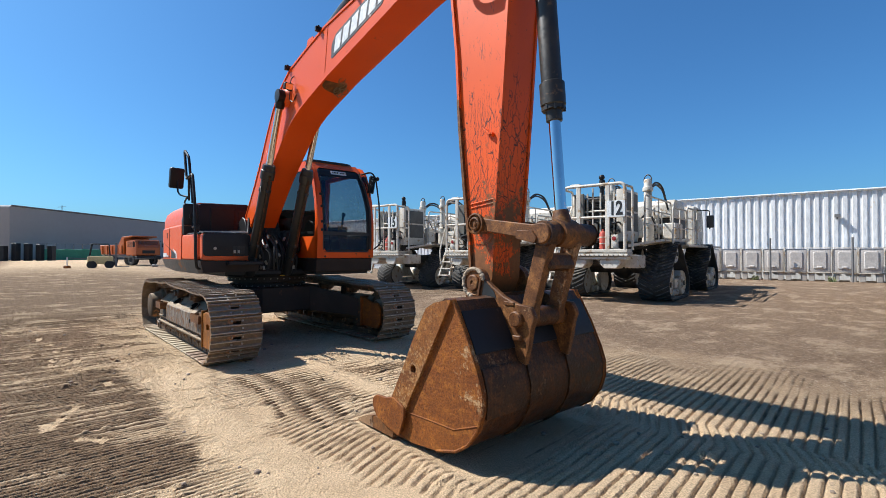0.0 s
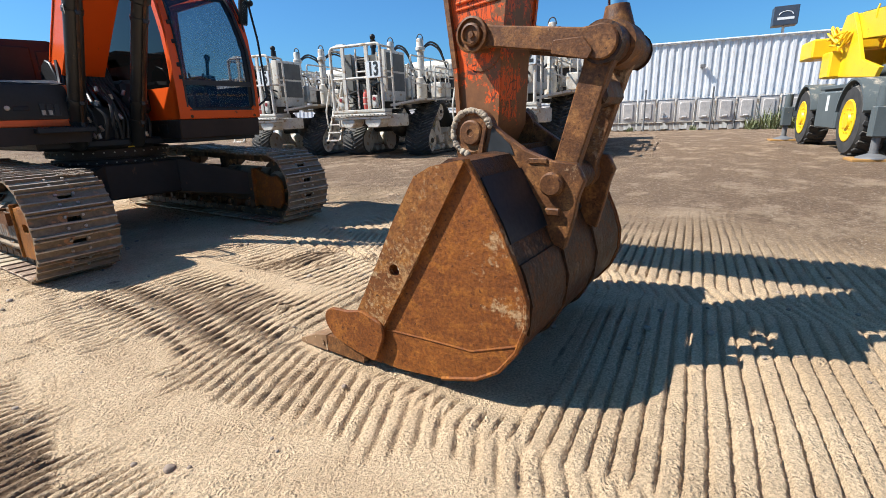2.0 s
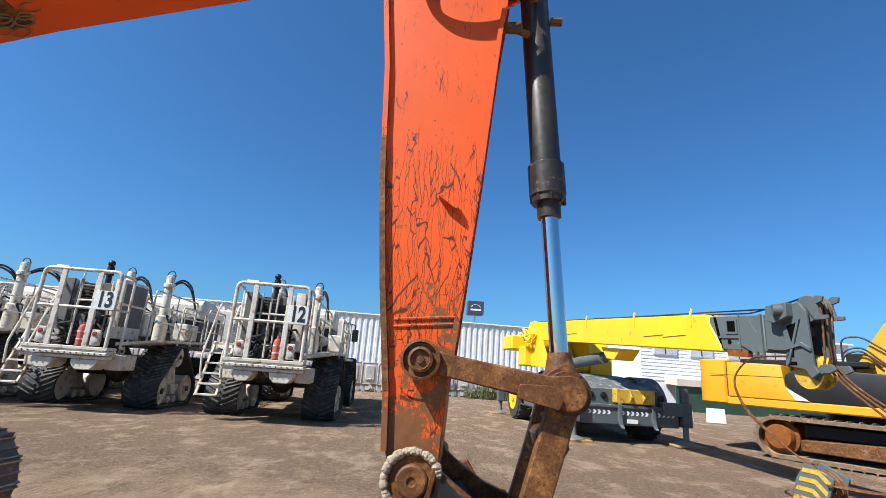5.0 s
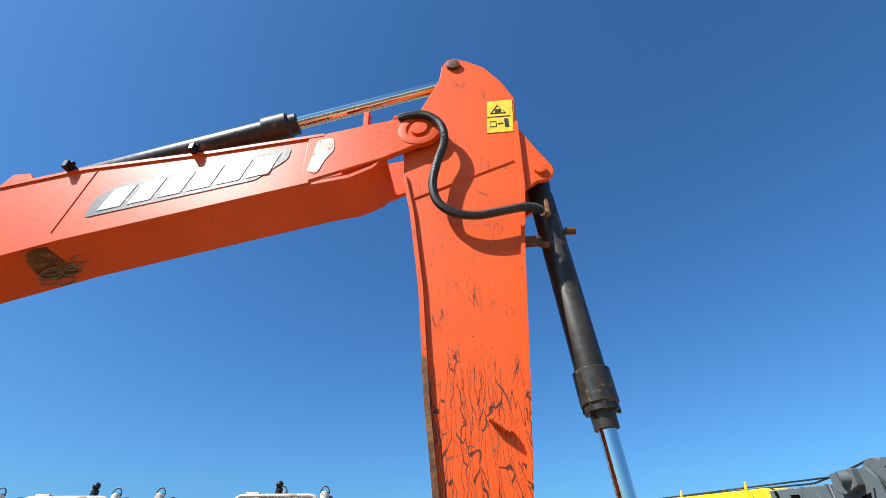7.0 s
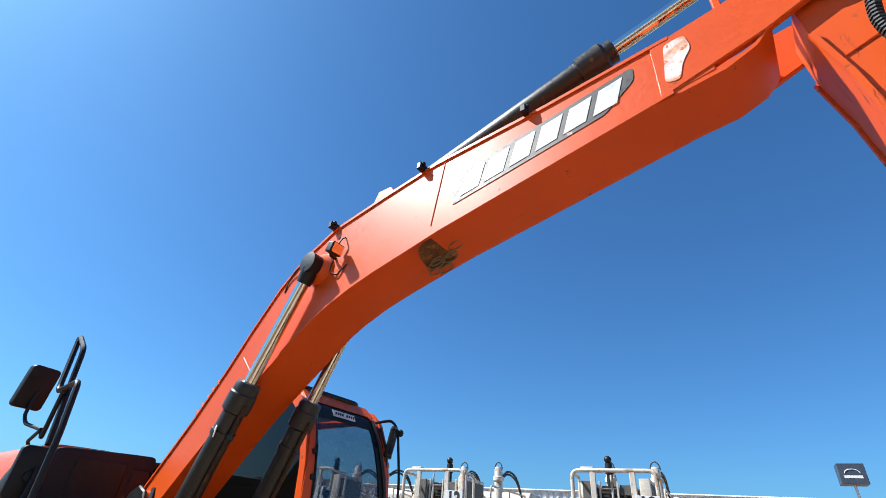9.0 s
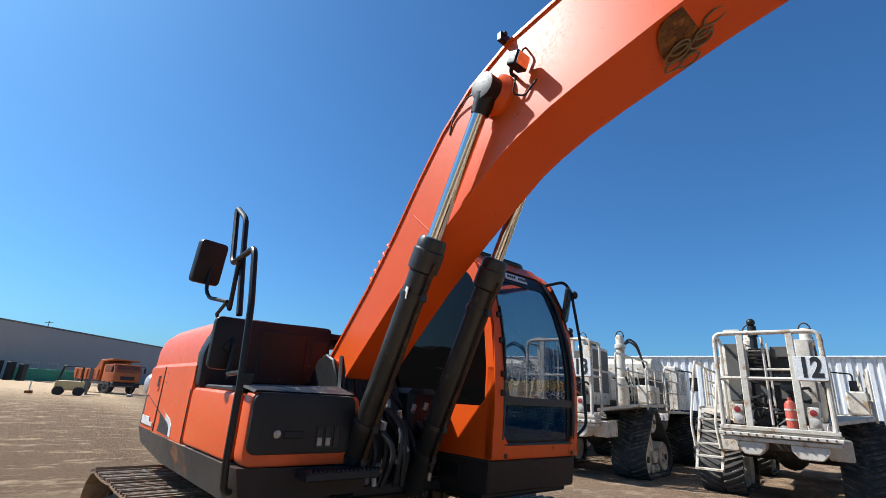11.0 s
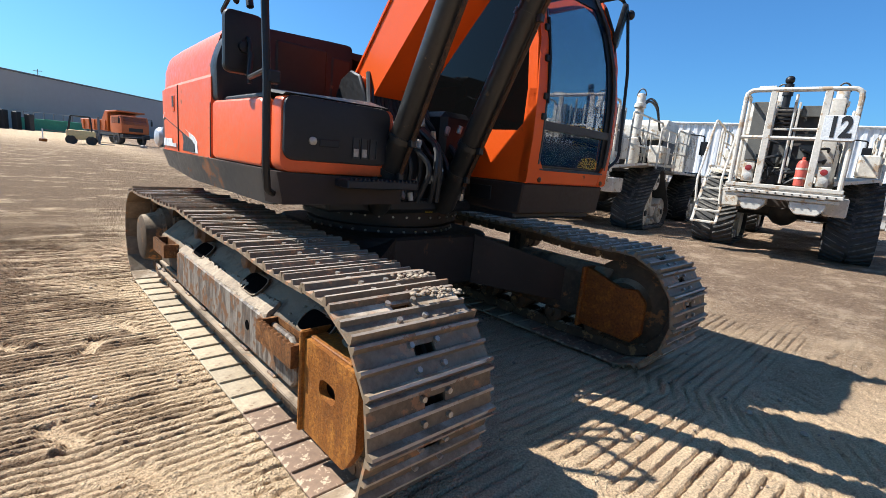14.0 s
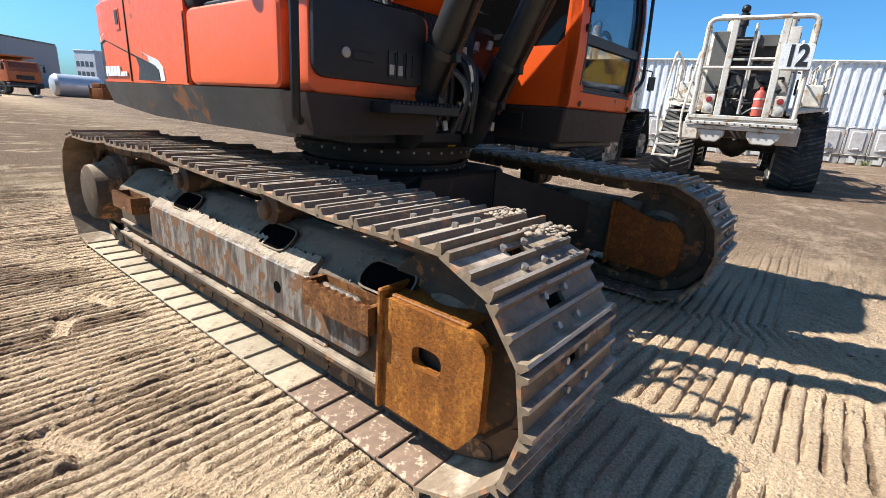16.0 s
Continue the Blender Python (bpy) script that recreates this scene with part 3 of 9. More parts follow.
def ground_height(x, y):
    """Grouser prints across the ways the crawlers went, scuffs, boot prints, clods and soft swells."""
    along, across = lane_axes(x, y)
    near = 1 - smooth_step(np.hypot(x + 1.5, y - 5.0), 8.0, 13.0)
    printed = near * (1 - smooth_step(0.55 * x + 0.42 * y + 0.5 * value_noise(x, y, 0.8, 23), 3.6, 4.8))
    dark_tone = soil_furrow_shade(x, y)
    rolled = rolled_band(x, y)
    chipped = 0.92 + 0.11 * value_noise(x, y, 0.06, 15) + 0.08 * value_noise(x, y, 0.022, 27)
    wide, fine, close = tread_phase(x, y)
    ridge = bars(wide, 0.14 + 0.14 * dark_tone, 0.20) * (1 - close) + 1.0 * close * bars(fine, 0.20 + 0.14 * dark_tone, 0.24)
    # where the machine turned, prints cross at another angle
    turned = smooth_step(along, 2.0, 2.3) * (1 - smooth_step(along, 4.2, 4.5)) * smooth_step(across + 0.15 * value_noise(x, y, 0.6, 21), 0.25, 0.35)
    ragged = 0.04 * value_noise(x, y, 0.07, 16)
    ridge = ridge * (1 - turned) + turned * bars((0.45 * along + 0.89 * across) / 0.105 + ragged, 0.16, 0.25)
    older = smooth_step(value_noise(across + 0.3 * value_noise(x, y, 2.0, 3), 0.10 * along, 1.1, 4), 0.56, 0.62)
    ridge = ridge * (1 - older) + older * 0.8 * bars((along * 0.90 + across * 0.42 + 0.15 * value_noise(x, y, 2.6, 7)) / 0.074 + ragged, 0.2, 0.28)
    ridge = ridge * chipped
    # trodden and crumbled patches, where the bars are nearly gone
    worn = 0.22 + 0.78 * smooth_step(value_noise(x, y, 0.75, 5) + 0.5 * value_noise(x, y, 0.24, 6) + 0.5 * dark_tone, -0.80, -0.30)
    h = printed * worn * ridge * (0.027 + 0.004 * dark_tone) * (1 - 0.93 * rolled)
    h = h + rolled * (0.019 + 0.004 * between(np.abs(((along + 0.7 * np.abs(across + 1.95)) / 0.085) % 1 * 2 - 1), 0.45, 2, 0.12) * smooth_step(-across, 1.80, 1.9) + 0.012 * smooth_step(across, -1.0, -0.8))
    h = h + 0.014 * value_noise(x, y, 2.8, 8) + 0.004 * value_noise(x, y, 0.8, 9) * near
    crumb = np.maximum(value_noise(x, y, 0.021, 11), 0) * smooth_step(value_noise(x, y, 0.16, 61) + 0.5 * (1 - worn), -0.3, 0.5)
    h = h + near * (0.0022 * value_noise(x, y, 0.05, 10) + 0.0050 * crumb)
    clod = np.maximum(value_noise(x, y, 0.085, 13) + 0.7 * value_noise(x, y, 0.31, 14) - 1.27 + 0.1 * dark_tone, 0) * 0.10
    h = h + clod * near
    h = h + (near - printed) * (0.010 * np.maximum(value_noise(x, y, 0.06, 25) - 0.1, 0) + 0.006 * value_noise(x, y, 0.15, 26))
    # boot prints pressed flat, with a waffled tread of their own
    inside, waffle = boot_prints(along, across)
    h = h * (1 - inside) + inside * (0.010 + waffle)
    # pressed down under the bucket
    pressed = between(along, 4.02, 5.60, 0.08) * between(across, -1.16, 0.46, 0.06)
    h = h * (1 - pressed) + pressed * (0.15 * h - 0.012)
    far = smooth_step(np.hypot(x, y), 40.0, 90.0)
    rough = (1 - near) * (0.020 * np.abs(value_noise(x, y, 0.32, 17)) + 0.022 * value_noise(along + 0.6 * value_noise(x, y, 4.0, 19), across * 0.25, 0.42, 18))
    return (h + rough) * (1 - far) - 0.012


def build_ground():
    def axis(lo, hi, step, out, grow_lo=1.13):
        core = np.arange(lo, hi + step / 2, step)
        left, right = [], []
        s, p = step, lo
        while p > -out:
            s = min(s * grow_lo, 140.0)
            p -= s
            left.append(p)
        s, q = step, hi
        while q < out:
            s = min(s * 1.13, 140.0)
            q += s
            right.append(q)
        return np.concatenate([np.array(left[::-1]), core, np.array(right)])
    # rows of the sheet lie along the grouser prints
    us, vs = axis(-4.2, 7.4, 0.0068, 2400.0, 1.06), axis(-4.4, 2.2, 0.0145, 2400.0)
    A, B = np.meshgrid(us, vs, indexing="ij")
    a = radians(TRACK_YAW)
    X = SWING.x + A * math.cos(a) - B * math.sin(a)
    Y = SWING.y + A * math.sin(a) + B * math.cos(a)
    Zs = ground_height(X, Y)
    nx, ny = X.shape
    co = np.stack([X, Y, Zs], -1).reshape(-1, 3)
    idx = np.arange(nx * ny).reshape(nx, ny)
    quads = np.stack([idx[:-1, :-1], idx[1:, :-1], idx[1:, 1:], idx[:-1, 1:]], -1).reshape(-1, 4)
    me = bpy.data.meshes.new("ground")
    me.vertices.add(len(co))
    me.vertices.foreach_set("co", co.ravel())
    me.loops.add(quads.size)
    me.loops.foreach_set("vertex_index", quads.ravel())
    me.polygons.add(len(quads))
    me.polygons.foreach_set("loop_start", np.arange(0, quads.size, 4))
    me.polygons.foreach_set("loop_total", np.full(len(quads), 4))
    me.update(calc_edges=True)
    me.shade_smooth()
    # how much damp soil and painted furrow shade lies on top, for the material
    soil = me.attributes.new("soil_furrow_shade", "FLOAT", "POINT")
    soil.data.foreach_set("value", (soil_furrow_shade(X, Y) * (1 - smooth_step(np.maximum(-4.0 - A, -4.0 - B), 0.5, 5.0))).astype(np.float32).ravel())
    return me


def ground_material():
    m, nt, bsdf = material("dusty_yard_ground")
    co = nt.nodes.new("ShaderNodeTexCoord").outputs["Object"]
    sep = nt.nodes.new("ShaderNodeSeparateXYZ")
    nt.links.new(co, sep.inputs[0])
    big = noise_tex(nt, co, 0.22, 6, 0.6)
    mid = noise_tex(nt, co, 1.3, 7, 0.65)
    fine = noise_tex(nt, co, 16, 6, 0.7)
    grit = noise_tex(nt, co, 90, 4, 0.7)
    sand = mixcol(nt, ramp(nt, mid, 0.35, 0.68), (0.54, 0.402, 0.265), (0.71, 0.550, 0.378))
    # the machine's own axes: X along the crawlers, Y across
    rot = nt.nodes.new("ShaderNodeMapping")
    rot.vector_type = "TEXTURE"
    rot.inputs["Location"].default_value = (SWING.x, SWING.y, 0)
    rot.inputs["Rotation"].default_value = (0, 0, radians(TRACK_YAW))
    nt.links.new(co, rot.inputs["Vector"])
    lane = nt.nodes.new("ShaderNodeSeparateXYZ")
    nt.links.new(rot.outputs["Vector"], lane.inputs[0])
    # damp dark soil and painted furrow shade along the lanes, and further off wide streaks of soil behind the machine
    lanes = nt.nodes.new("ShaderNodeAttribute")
    lanes.attribute_name = "soil_furrow_shade"
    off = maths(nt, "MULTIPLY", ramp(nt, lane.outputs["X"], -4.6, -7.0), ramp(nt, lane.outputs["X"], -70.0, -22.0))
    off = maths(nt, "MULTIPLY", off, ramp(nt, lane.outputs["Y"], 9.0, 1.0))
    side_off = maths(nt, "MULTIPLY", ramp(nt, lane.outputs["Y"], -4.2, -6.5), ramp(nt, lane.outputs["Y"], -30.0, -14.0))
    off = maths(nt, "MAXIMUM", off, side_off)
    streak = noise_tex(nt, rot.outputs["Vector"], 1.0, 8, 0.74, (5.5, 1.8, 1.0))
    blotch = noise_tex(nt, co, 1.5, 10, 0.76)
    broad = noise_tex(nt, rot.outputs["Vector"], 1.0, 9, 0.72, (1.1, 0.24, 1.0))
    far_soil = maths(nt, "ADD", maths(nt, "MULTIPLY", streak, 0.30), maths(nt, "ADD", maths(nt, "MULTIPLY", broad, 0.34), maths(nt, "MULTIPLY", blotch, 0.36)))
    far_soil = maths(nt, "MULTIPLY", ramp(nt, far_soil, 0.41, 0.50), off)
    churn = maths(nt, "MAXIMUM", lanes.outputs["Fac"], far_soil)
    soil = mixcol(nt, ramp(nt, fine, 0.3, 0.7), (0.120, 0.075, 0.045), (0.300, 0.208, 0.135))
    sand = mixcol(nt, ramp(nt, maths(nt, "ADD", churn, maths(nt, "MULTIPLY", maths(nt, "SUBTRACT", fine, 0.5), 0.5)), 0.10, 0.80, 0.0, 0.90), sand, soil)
    gravel = mixcol(nt, ramp(nt, fine, 0.3, 0.7), (0.152, 0.102, 0.070), (0.325, 0.230, 0.158))
    gravel = mixcol(nt, ramp(nt, noise_tex(nt, rot.outputs["Vector"], 1.0, 9, 0.72, (1.5, 0.9, 1.0)), 0.50, 0.62, 0.0, 0.72), gravel, (0.49, 0.375, 0.270))
    pebble = nt.nodes.new("ShaderNodeTexVoronoi")
    pebble.inputs["Scale"].default_value = 30.0
    nt.links.new(co, pebble.inputs["Vector"])
    stone = ramp(nt, pebble.outputs["Distance"], 0.20, 0.30, 1.0, 0.0)
    gravel = mixcol(nt, maths(nt, "MULTIPLY", stone, ramp(nt, fine, 0.42, 0.52)), gravel, (0.50, 0.43, 0.35))
    side = maths(nt, "ADD", maths(nt, "MULTIPLY", sep.outputs["X"], 0.55), maths(nt, "MULTIPLY", sep.outputs["Y"], 0.42))
    where = ramp(nt, maths(nt, "ADD", side, maths(nt, "MULTIPLY", maths(nt, "ADD", big, mid), 3.0)), 5.6, 7.8)
    col = mixcol(nt, where, sand, gravel)
    col = mixcol(nt, 1.0, col, mixcol(nt, ramp(nt, grit, 0.3, 0.7), (0.52, 0.51, 0.50), (1.36, 1.36, 1.36)), "MULTIPLY")
    col = mixcol(nt, 1.0, col, (1.0, 0.940, 0.860), "MULTIPLY")
    nt.links.new(col, bsdf.inputs["Base Color"])
    bsdf.inputs["Roughness"].default_value = 0.95
    bsdf.inputs["Specular IOR Level"].default_value = 0.15
    crumb = nt.nodes.new("ShaderNodeTexVoronoi")
    crumb.inputs["Scale"].default_value, crumb.inputs["Randomness"].default_value = 62.0, 1.0
    nt.links.new(noise_warp(nt, co, 9.0, 0.05), crumb.inputs["Vector"])
    chips = maths(nt, "MULTIPLY", ramp(nt, crumb.outputs["Distance"], 0.05, 0.55, 1.0, 0.0), ramp(nt, noise_tex(nt, co, 5.5, 5, 0.7), 0.40, 0.62))
    ruts = nt.nodes.new("ShaderNodeBump")
    ruts.inputs["Strength"].default_value, ruts.inputs["Distance"].default_value = 1.0, 0.30
    nt.links.new(maths(nt, "MULTIPLY", maths(nt, "MINIMUM", maths(nt, "ADD", maths(nt, "ADD", off, maths(nt, "MULTIPLY", where, 0.40)), ramp(nt, lane.outputs["X"], -3.8, -4.6)), 1.0), maths(nt, "ADD", noise_tex(nt, rot.outputs["Vector"], 1.0, 10, 0.78, (2.6, 0.6, 1.0)), maths(nt, "MULTIPLY", noise_tex(nt, rot.outputs["Vector"], 1.0, 6, 0.7, (11.0, 1.6, 1.0)), 0.30))), ruts.inputs["Height"])
    b = nt.nodes.new("ShaderNodeBump")
    b.inputs["Strength"].default_value, b.inputs["Distance"].default_value = 1.0, 0.016
    nt.links.new(maths(nt, "ADD", maths(nt, "ADD", noise_tex(nt, co, 45, 6, 0.7), maths(nt, "MULTIPLY", grit, 0.8)), maths(nt, "MULTIPLY", chips, 0.9)), b.inputs["Height"])
    nt.links.new(ruts.outputs["Normal"], b.inputs["Normal"])
    nt.links.new(b.outputs["Normal"], bsdf.inputs["Normal"])
    return m


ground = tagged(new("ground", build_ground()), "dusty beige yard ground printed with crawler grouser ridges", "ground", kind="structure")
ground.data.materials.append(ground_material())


# loose stones and crumbs of soil
g = Geo()
rng = random.Random(21)
for k in range(420):
    u, v = rng.uniform(-3.5, 8.0), rng.uniform(-5.8, 1.8)
    a = radians(TRACK_YAW)
    x, y = SWING.x + u * math.cos(a) - v * math.sin(a), SWING.y + u * math.sin(a) + v * math.cos(a)
    r = rng.choice((0.008, 0.010, 0.012, 0.014, 0.022))
    z = float(ground_height(np.array([x]), np.array([y]))[0])
    g.lump((x, y, z + 0.3 * r), r, 0.7, k)
stones = tagged(new("loose_stones", g.mesh("loose_stones", surface("brown_stone", (0.20, 0.14, 0.10), (0.34, 0.27, 0.20), 0.9, big=9, grain=60, island=0.3))),
                "small brown stones and crumbs on the sandy ground", "stones", kind="stuff")

# ---- the orange excavator ----
EXC = thing("excavator", pose(SWING.x, SWING.y, 0, 0, 0, TRACK_YAW), "orange and charcoal crawler excavator, rusty bucket resting on the ground", "excavator")
UP = pose(0, 0, 0, 0, 0, -0.8)           # the upper structure is swung a little against the crawlers
BY = -0.36                               # middle plane of arm and bucket
BF = 0.165                               # the boom's far side plate, from that plane


def up(name, geo, mat, parent=EXC, label="", smooth=35.0):
    return part(name, geo, mat, parent, label, smooth, UP)


# crawlers
def crawler(yc, out, name):
    """One crawler; yc: its middle, out: -1 or 1 towards its outer side."""
    fx, fz, fr, rx, rz, rr = 1.300, 0.462, 0.415, -2.20, 0.470, 0.425
    path = []
    for i in range(41):
        path.append((rx + (fx - rx) * i / 40, 0.047))
    path += [(fx + fr * math.sin(a), fz - fr * math.cos(a)) for a in np.linspace(0, math.pi, 40)[1:]]
    top = [(fx, fz + fr), (0.55, 0.895), (-0.7, 0.935), (-1.5, 0.915), (rx, rz + rr)]
    for (x0, z0), (x1, z1) in zip(top, top[1:]):
        path += [(x0 + (x1 - x0) * i / 14, z0 + (z1 - z0) * i / 14 - 0.012 * math.sin(math.pi * i / 14)) for i in range(1, 15)]
    path += [(rx - rr * math.sin(a), rz + rr * math.cos(a)) for a in np.linspace(0, math.pi, 40)[1:-1]]
    P = [Vector((p[0], 0, p[1])) for p in path]
    seg = [(P[(i + 1) % len(P)] - P[i]).length for i in range(len(P))]
    total = sum(seg)
    count = round(total / 0.190)

    def along(s):
        s %= total
        for i, d in enumerate(seg):
            if s <= d:
                a, b = P[i], P[(i + 1) % len(P)]
                return a.lerp(b, s / d), (b - a).normalized()
            s -= d
        return P[0], Vector((1, 0, 0))

    track = thing_part(name)
    # one shoe: plate with slots, three grousers, four bolts
    g = Geo()
    w = 0.30
    # one solid: stations along the shoe with their heights, cut through by a slot in the middle
    xs = [(-0.104, 0.007), (-0.100, 0.034), (-0.088, 0.034), (-0.075, 0.007), (-0.026, 0.007), (-0.018, 0.027), (-0.006, 0.027), (0.001, 0.007), (0.038, 0.007), (0.057, 0.007), (0.068, 0.030), (0.080, 0.030), (0.086, 0.007), (0.093, 0.007)]
    ys = (-w, -0.050, 0.050, w)
    n, k = len(xs), len(ys)
    g.add([(x, y, z) for x, z in xs for y in ys] + [(x, y, -0.007) for x, z in xs for y in ys], [])
    cells = {(a, b) for a in range(n - 1) for b in range(k - 1)} - {(7, 1)}
    for a, b in cells:
        c = [a * k + b, (a + 1) * k + b, (a + 1) * k + b + 1, a * k + b + 1]
        g.f += [c, [v + n * k for v in c[::-1]]]
        for e, side_cell in ((0, (a, b - 1)), (1, (a + 1, b)), (2, (a, b + 1)), (3, (a - 1, b))):
            if side_cell not in cells:
                p, q = c[e], c[(e + 1) % 4]
                g.f.append([p, q, q + n * k, p + n * k])
    shoe = g.mesh("shoe", SHOE)
    shoe.materials.append(GROUSER)       # ribs rubbed bright along their tops
    for q in shoe.polygons:
        if all(shoe.vertices[v].co.z > 0.02 for v in q.vertices) and q.normal.z > 0.5:
            q.material_index = 1
    g = Geo()                            # shoes pressed into the ground show their plain inner side
    g.box(-0.0965, 0.0930, -w, w, -0.010, 0.007, 0.004)
    g.box(-0.094, -0.080, -w, w, -0.022, -0.008, 0.003)
    dusty, brown = g.mesh("shoe", SHOE_DUSTY), g.mesh("shoe", SHOE_BROWN)
    bolts = Geo()
    chain = Geo()
    for i in range(count):
        p, d = along((i + 0.35) * total / count)
        # outward normal of the loop, which runs forward along the bottom
        n = Vector((d.z, 0, -d.x))
        m = Matrix(((d.x, 0, n.x, p.x), (0, 1, 0, yc), (d.z, 0, n.z, p.z), (0, 0, 0, 1)))
        data = shoe if p.z > 0.06 else (brown if p.x > 0.62 else dusty)
        ob = new("shoe", data)
        ob.parent = track
        ob.matrix_local = m @ (pose(random.uniform(-0.002, 0.002), 0, 0, 0, random.uniform(-1.2, 1.2), 0))
        for bx in (-0.052, 0.040):
            for by in (-0.062, 0.062):
                bolts.cyl((bx, by, 0.004), (bx, by, 0.024), 0.0135, 0.012, 6, m=m)
        for ly in (-0.085, 0.085):
            chain.box(-0.088, 0.088, ly - 0.018, ly + 0.018, -0.105, -0.012, 0.012, m=m)
            chain.cyl((-0.09, ly - 0.024, -0.062), (-0.09, ly + 0.024, -0.062), 0.030, seg=10, m=m)
        chain.cyl((-0.09, -0.085, -0.062), (-0.09, 0.085, -0.062), 0.022, seg=8, m=m)
    tagged(part("shoe_bolt", bolts, BOLT, track), kind="stuff")
    part("track_chain", chain, CHAIN, track, "rusty dark track links and bushes")

    s = out
    o = yc + s * 0.175                      # outer face of the frame
    i_ = yc - s * 0.175
    f = Geo()
    f.prism([(o, 0.27), (o, 0.575), (yc + s * 0.03, 0.70), (yc - s * 0.10, 0.70), (i_, 0.62), (i_, 0.27)], -1.72, 1.16, "x", 0.012)
    frame = part("track_frame", f, FRAME, EXC, "dirt-covered track frame beam")
    face = Geo()
    face.prism([(-1.06, 0.325), (0.96, 0.325), (1.00, 0.37), (1.00, 0.520), (0.93, 0.568), (-0.97, 0.580), (-1.06, 0.55)], o + s * 0.002, o + s * 0.035, "y", 0.01)
    part("side_face", face, SCRAPED, frame, "scraped bare steel side of the frame")
    rail = Geo()
    rail.box(-1.66, 1.08, o - s * 0.01, o + s * 0.045, 0.245, 0.275, 0.006)
    rail.box(-1.66, -0.98, o, o + s * 0.03, 0.33, 0.36, 0.006)
    part("guard_rail", rail, FRAME, frame)
    for x0, x1 in ((0.70, 1.09), (-1.52, -1.16)):
        st = Geo()
        framed(st, rect(x0, x1, yc + s * 0.17, yc + s * 0.275), rect(x0 + 0.022, x1 - 0.022, yc + s * 0.175, yc + s * 0.255), 0.490, 0.592, "z")
        st.box(x0, x1, yc + s * 0.17, yc + s * 0.27, 0.486, 0.500, 0.004)
        for k in range(9):
            tx = x0 + 0.02 + k * (x1 - x0 - 0.04) / 8
            st.prism([(tx - 0.012, 0.592), (tx + 0.012, 0.592), (tx, 0.600)], yc + s * 0.255, yc + s * 0.275, "y")
        step = part("step_bracket", st, LINK, frame, "toothed rusty steel step bracket")
        d = Geo().lump(((x0 + x1) / 2 + 0.04, yc + s * 0.215, 0.510), 0.062, 0.5, 3 if x0 > 0 else 5)
        part("dirt_heap", d, DIRT, step, "dry dirt caught in the bracket")
    hole = Geo()
    hole.cyl((0.412, o + s * 0.030, 0.455), (0.412, o + s * 0.037, 0.455), 0.027, seg=18)
    part("frame_hole", hole, HOLE, frame, "dark round opening in the frame")
    for hx in (-0.68, 0.27, 1.02):           # long openings in the sloping top, with a raised rim
        m = Matrix.Translation((hx, yc + s * 0.115, 0.634)) @ Matrix.Rotation(-s * math.atan2(0.125, 0.145), 4, "X")
        pill = rounded([(-0.125, -0.058), (0.125, -0.058), (0.125, 0.058), (-0.125, 0.058)], 0.057, 6)
        part("frame_hole", Geo().prism(pill, 0.004, 0.012, "z", m=m), HOLE, frame, "dark oblong opening in the frame")
        part("hole_rim", framed(Geo(), [(p[0] * 1.07, p[1] * 1.14) for p in pill], pill, 0.0, 0.016, "z", m=m), FRAME, frame)
    d = Geo()
    rng = random.Random(5 if s < 0 else 6)
    for k in range(46):
        x, v = rng.uniform(-1.3, 0.95), rng.uniform(0.0, 0.13)
        d.lump((x, o - s * v, 0.577 + 0.86 * v), rng.uniform(0.004, 0.012), 0.5, k)
    rows = []
    for k in range(150):
        x = -1.02 + k * 1.66 / 149
        wide = 0.048 + 0.012 * math.sin(3.1 * x) + rng.uniform(-0.010, 0.010)
        thick = 0.004 + 0.012 * math.sin(5.3 * x + 1) ** 2 + rng.uniform(0, 0.006)
        rows.append([(x, o + s * 0.030, 0.550), (x, o + s * (0.028 + rng.uniform(-0.008, 0.002)), 0.572 + thick * 0.6), (x, o + s * 0.008, 0.580 + thick + rng.uniform(0, 0.005)),
                     (x, o - s * 0.012, 0.588 + thick + rng.uniform(0, 0.006)), (x, o - s * wide * 0.7, 0.582 + 0.60 * wide + thick + rng.uniform(0, 0.005)), (x, o - s * wide, 0.570 + 0.86 * wide)])
    d.loft(rows)
    tagged(part("dirt_layer", d, DIRT, frame, "dry sandy dirt lying on the frame"), kind="stuff")
    # idler guard with its slotted hole, idler, sprocket, rollers
    gd = Geo()
    outer = rounded([(1.110, 0.210), (1.465, 0.205), (1.545, 0.320), (1.545, 0.585), (1.50, 0.630), (1.110, 0.635)], 0.025, 3)
    fine = []
    for q, r in zip(outer, outer[1:] + outer[:1]):
        cuts = max(1, round(math.dist(q, r) / 0.03))
        fine += [(q[0] + (r[0] - q[0]) * k / cuts, q[1] + (r[1] - q[1]) * k / cuts) for k in range(cuts)]
    outer = fine
    c = (1.318, 0.470)
    inner = []
    for q in outer:
        a = math.atan2(q[1] - c[1], q[0] - c[0])
        inner.append((c[0] + 0.064 * math.copysign(abs(math.cos(a)) ** 0.65, math.cos(a)), c[1] + 0.042 * math.copysign(abs(math.sin(a)) ** 0.75, math.sin(a))))
    framed(gd, outer, inner, o + s * 0.015, o + s * 0.050, "y")
    gd.box(1.095, 1.118, o - s * 0.10, o + s * 0.068, 0.20, 0.665, 0.006)
    gd.box(1.118, 1.46, o - s * 0.10, o + s * 0.030, 0.628, 0.642, 0.004)
    part("idler_guard", gd, GUARD, EXC, "bright rust-orange guard plate with an oval slot")
    gi = Geo()                              # its fellow on the inner side, notched at the top
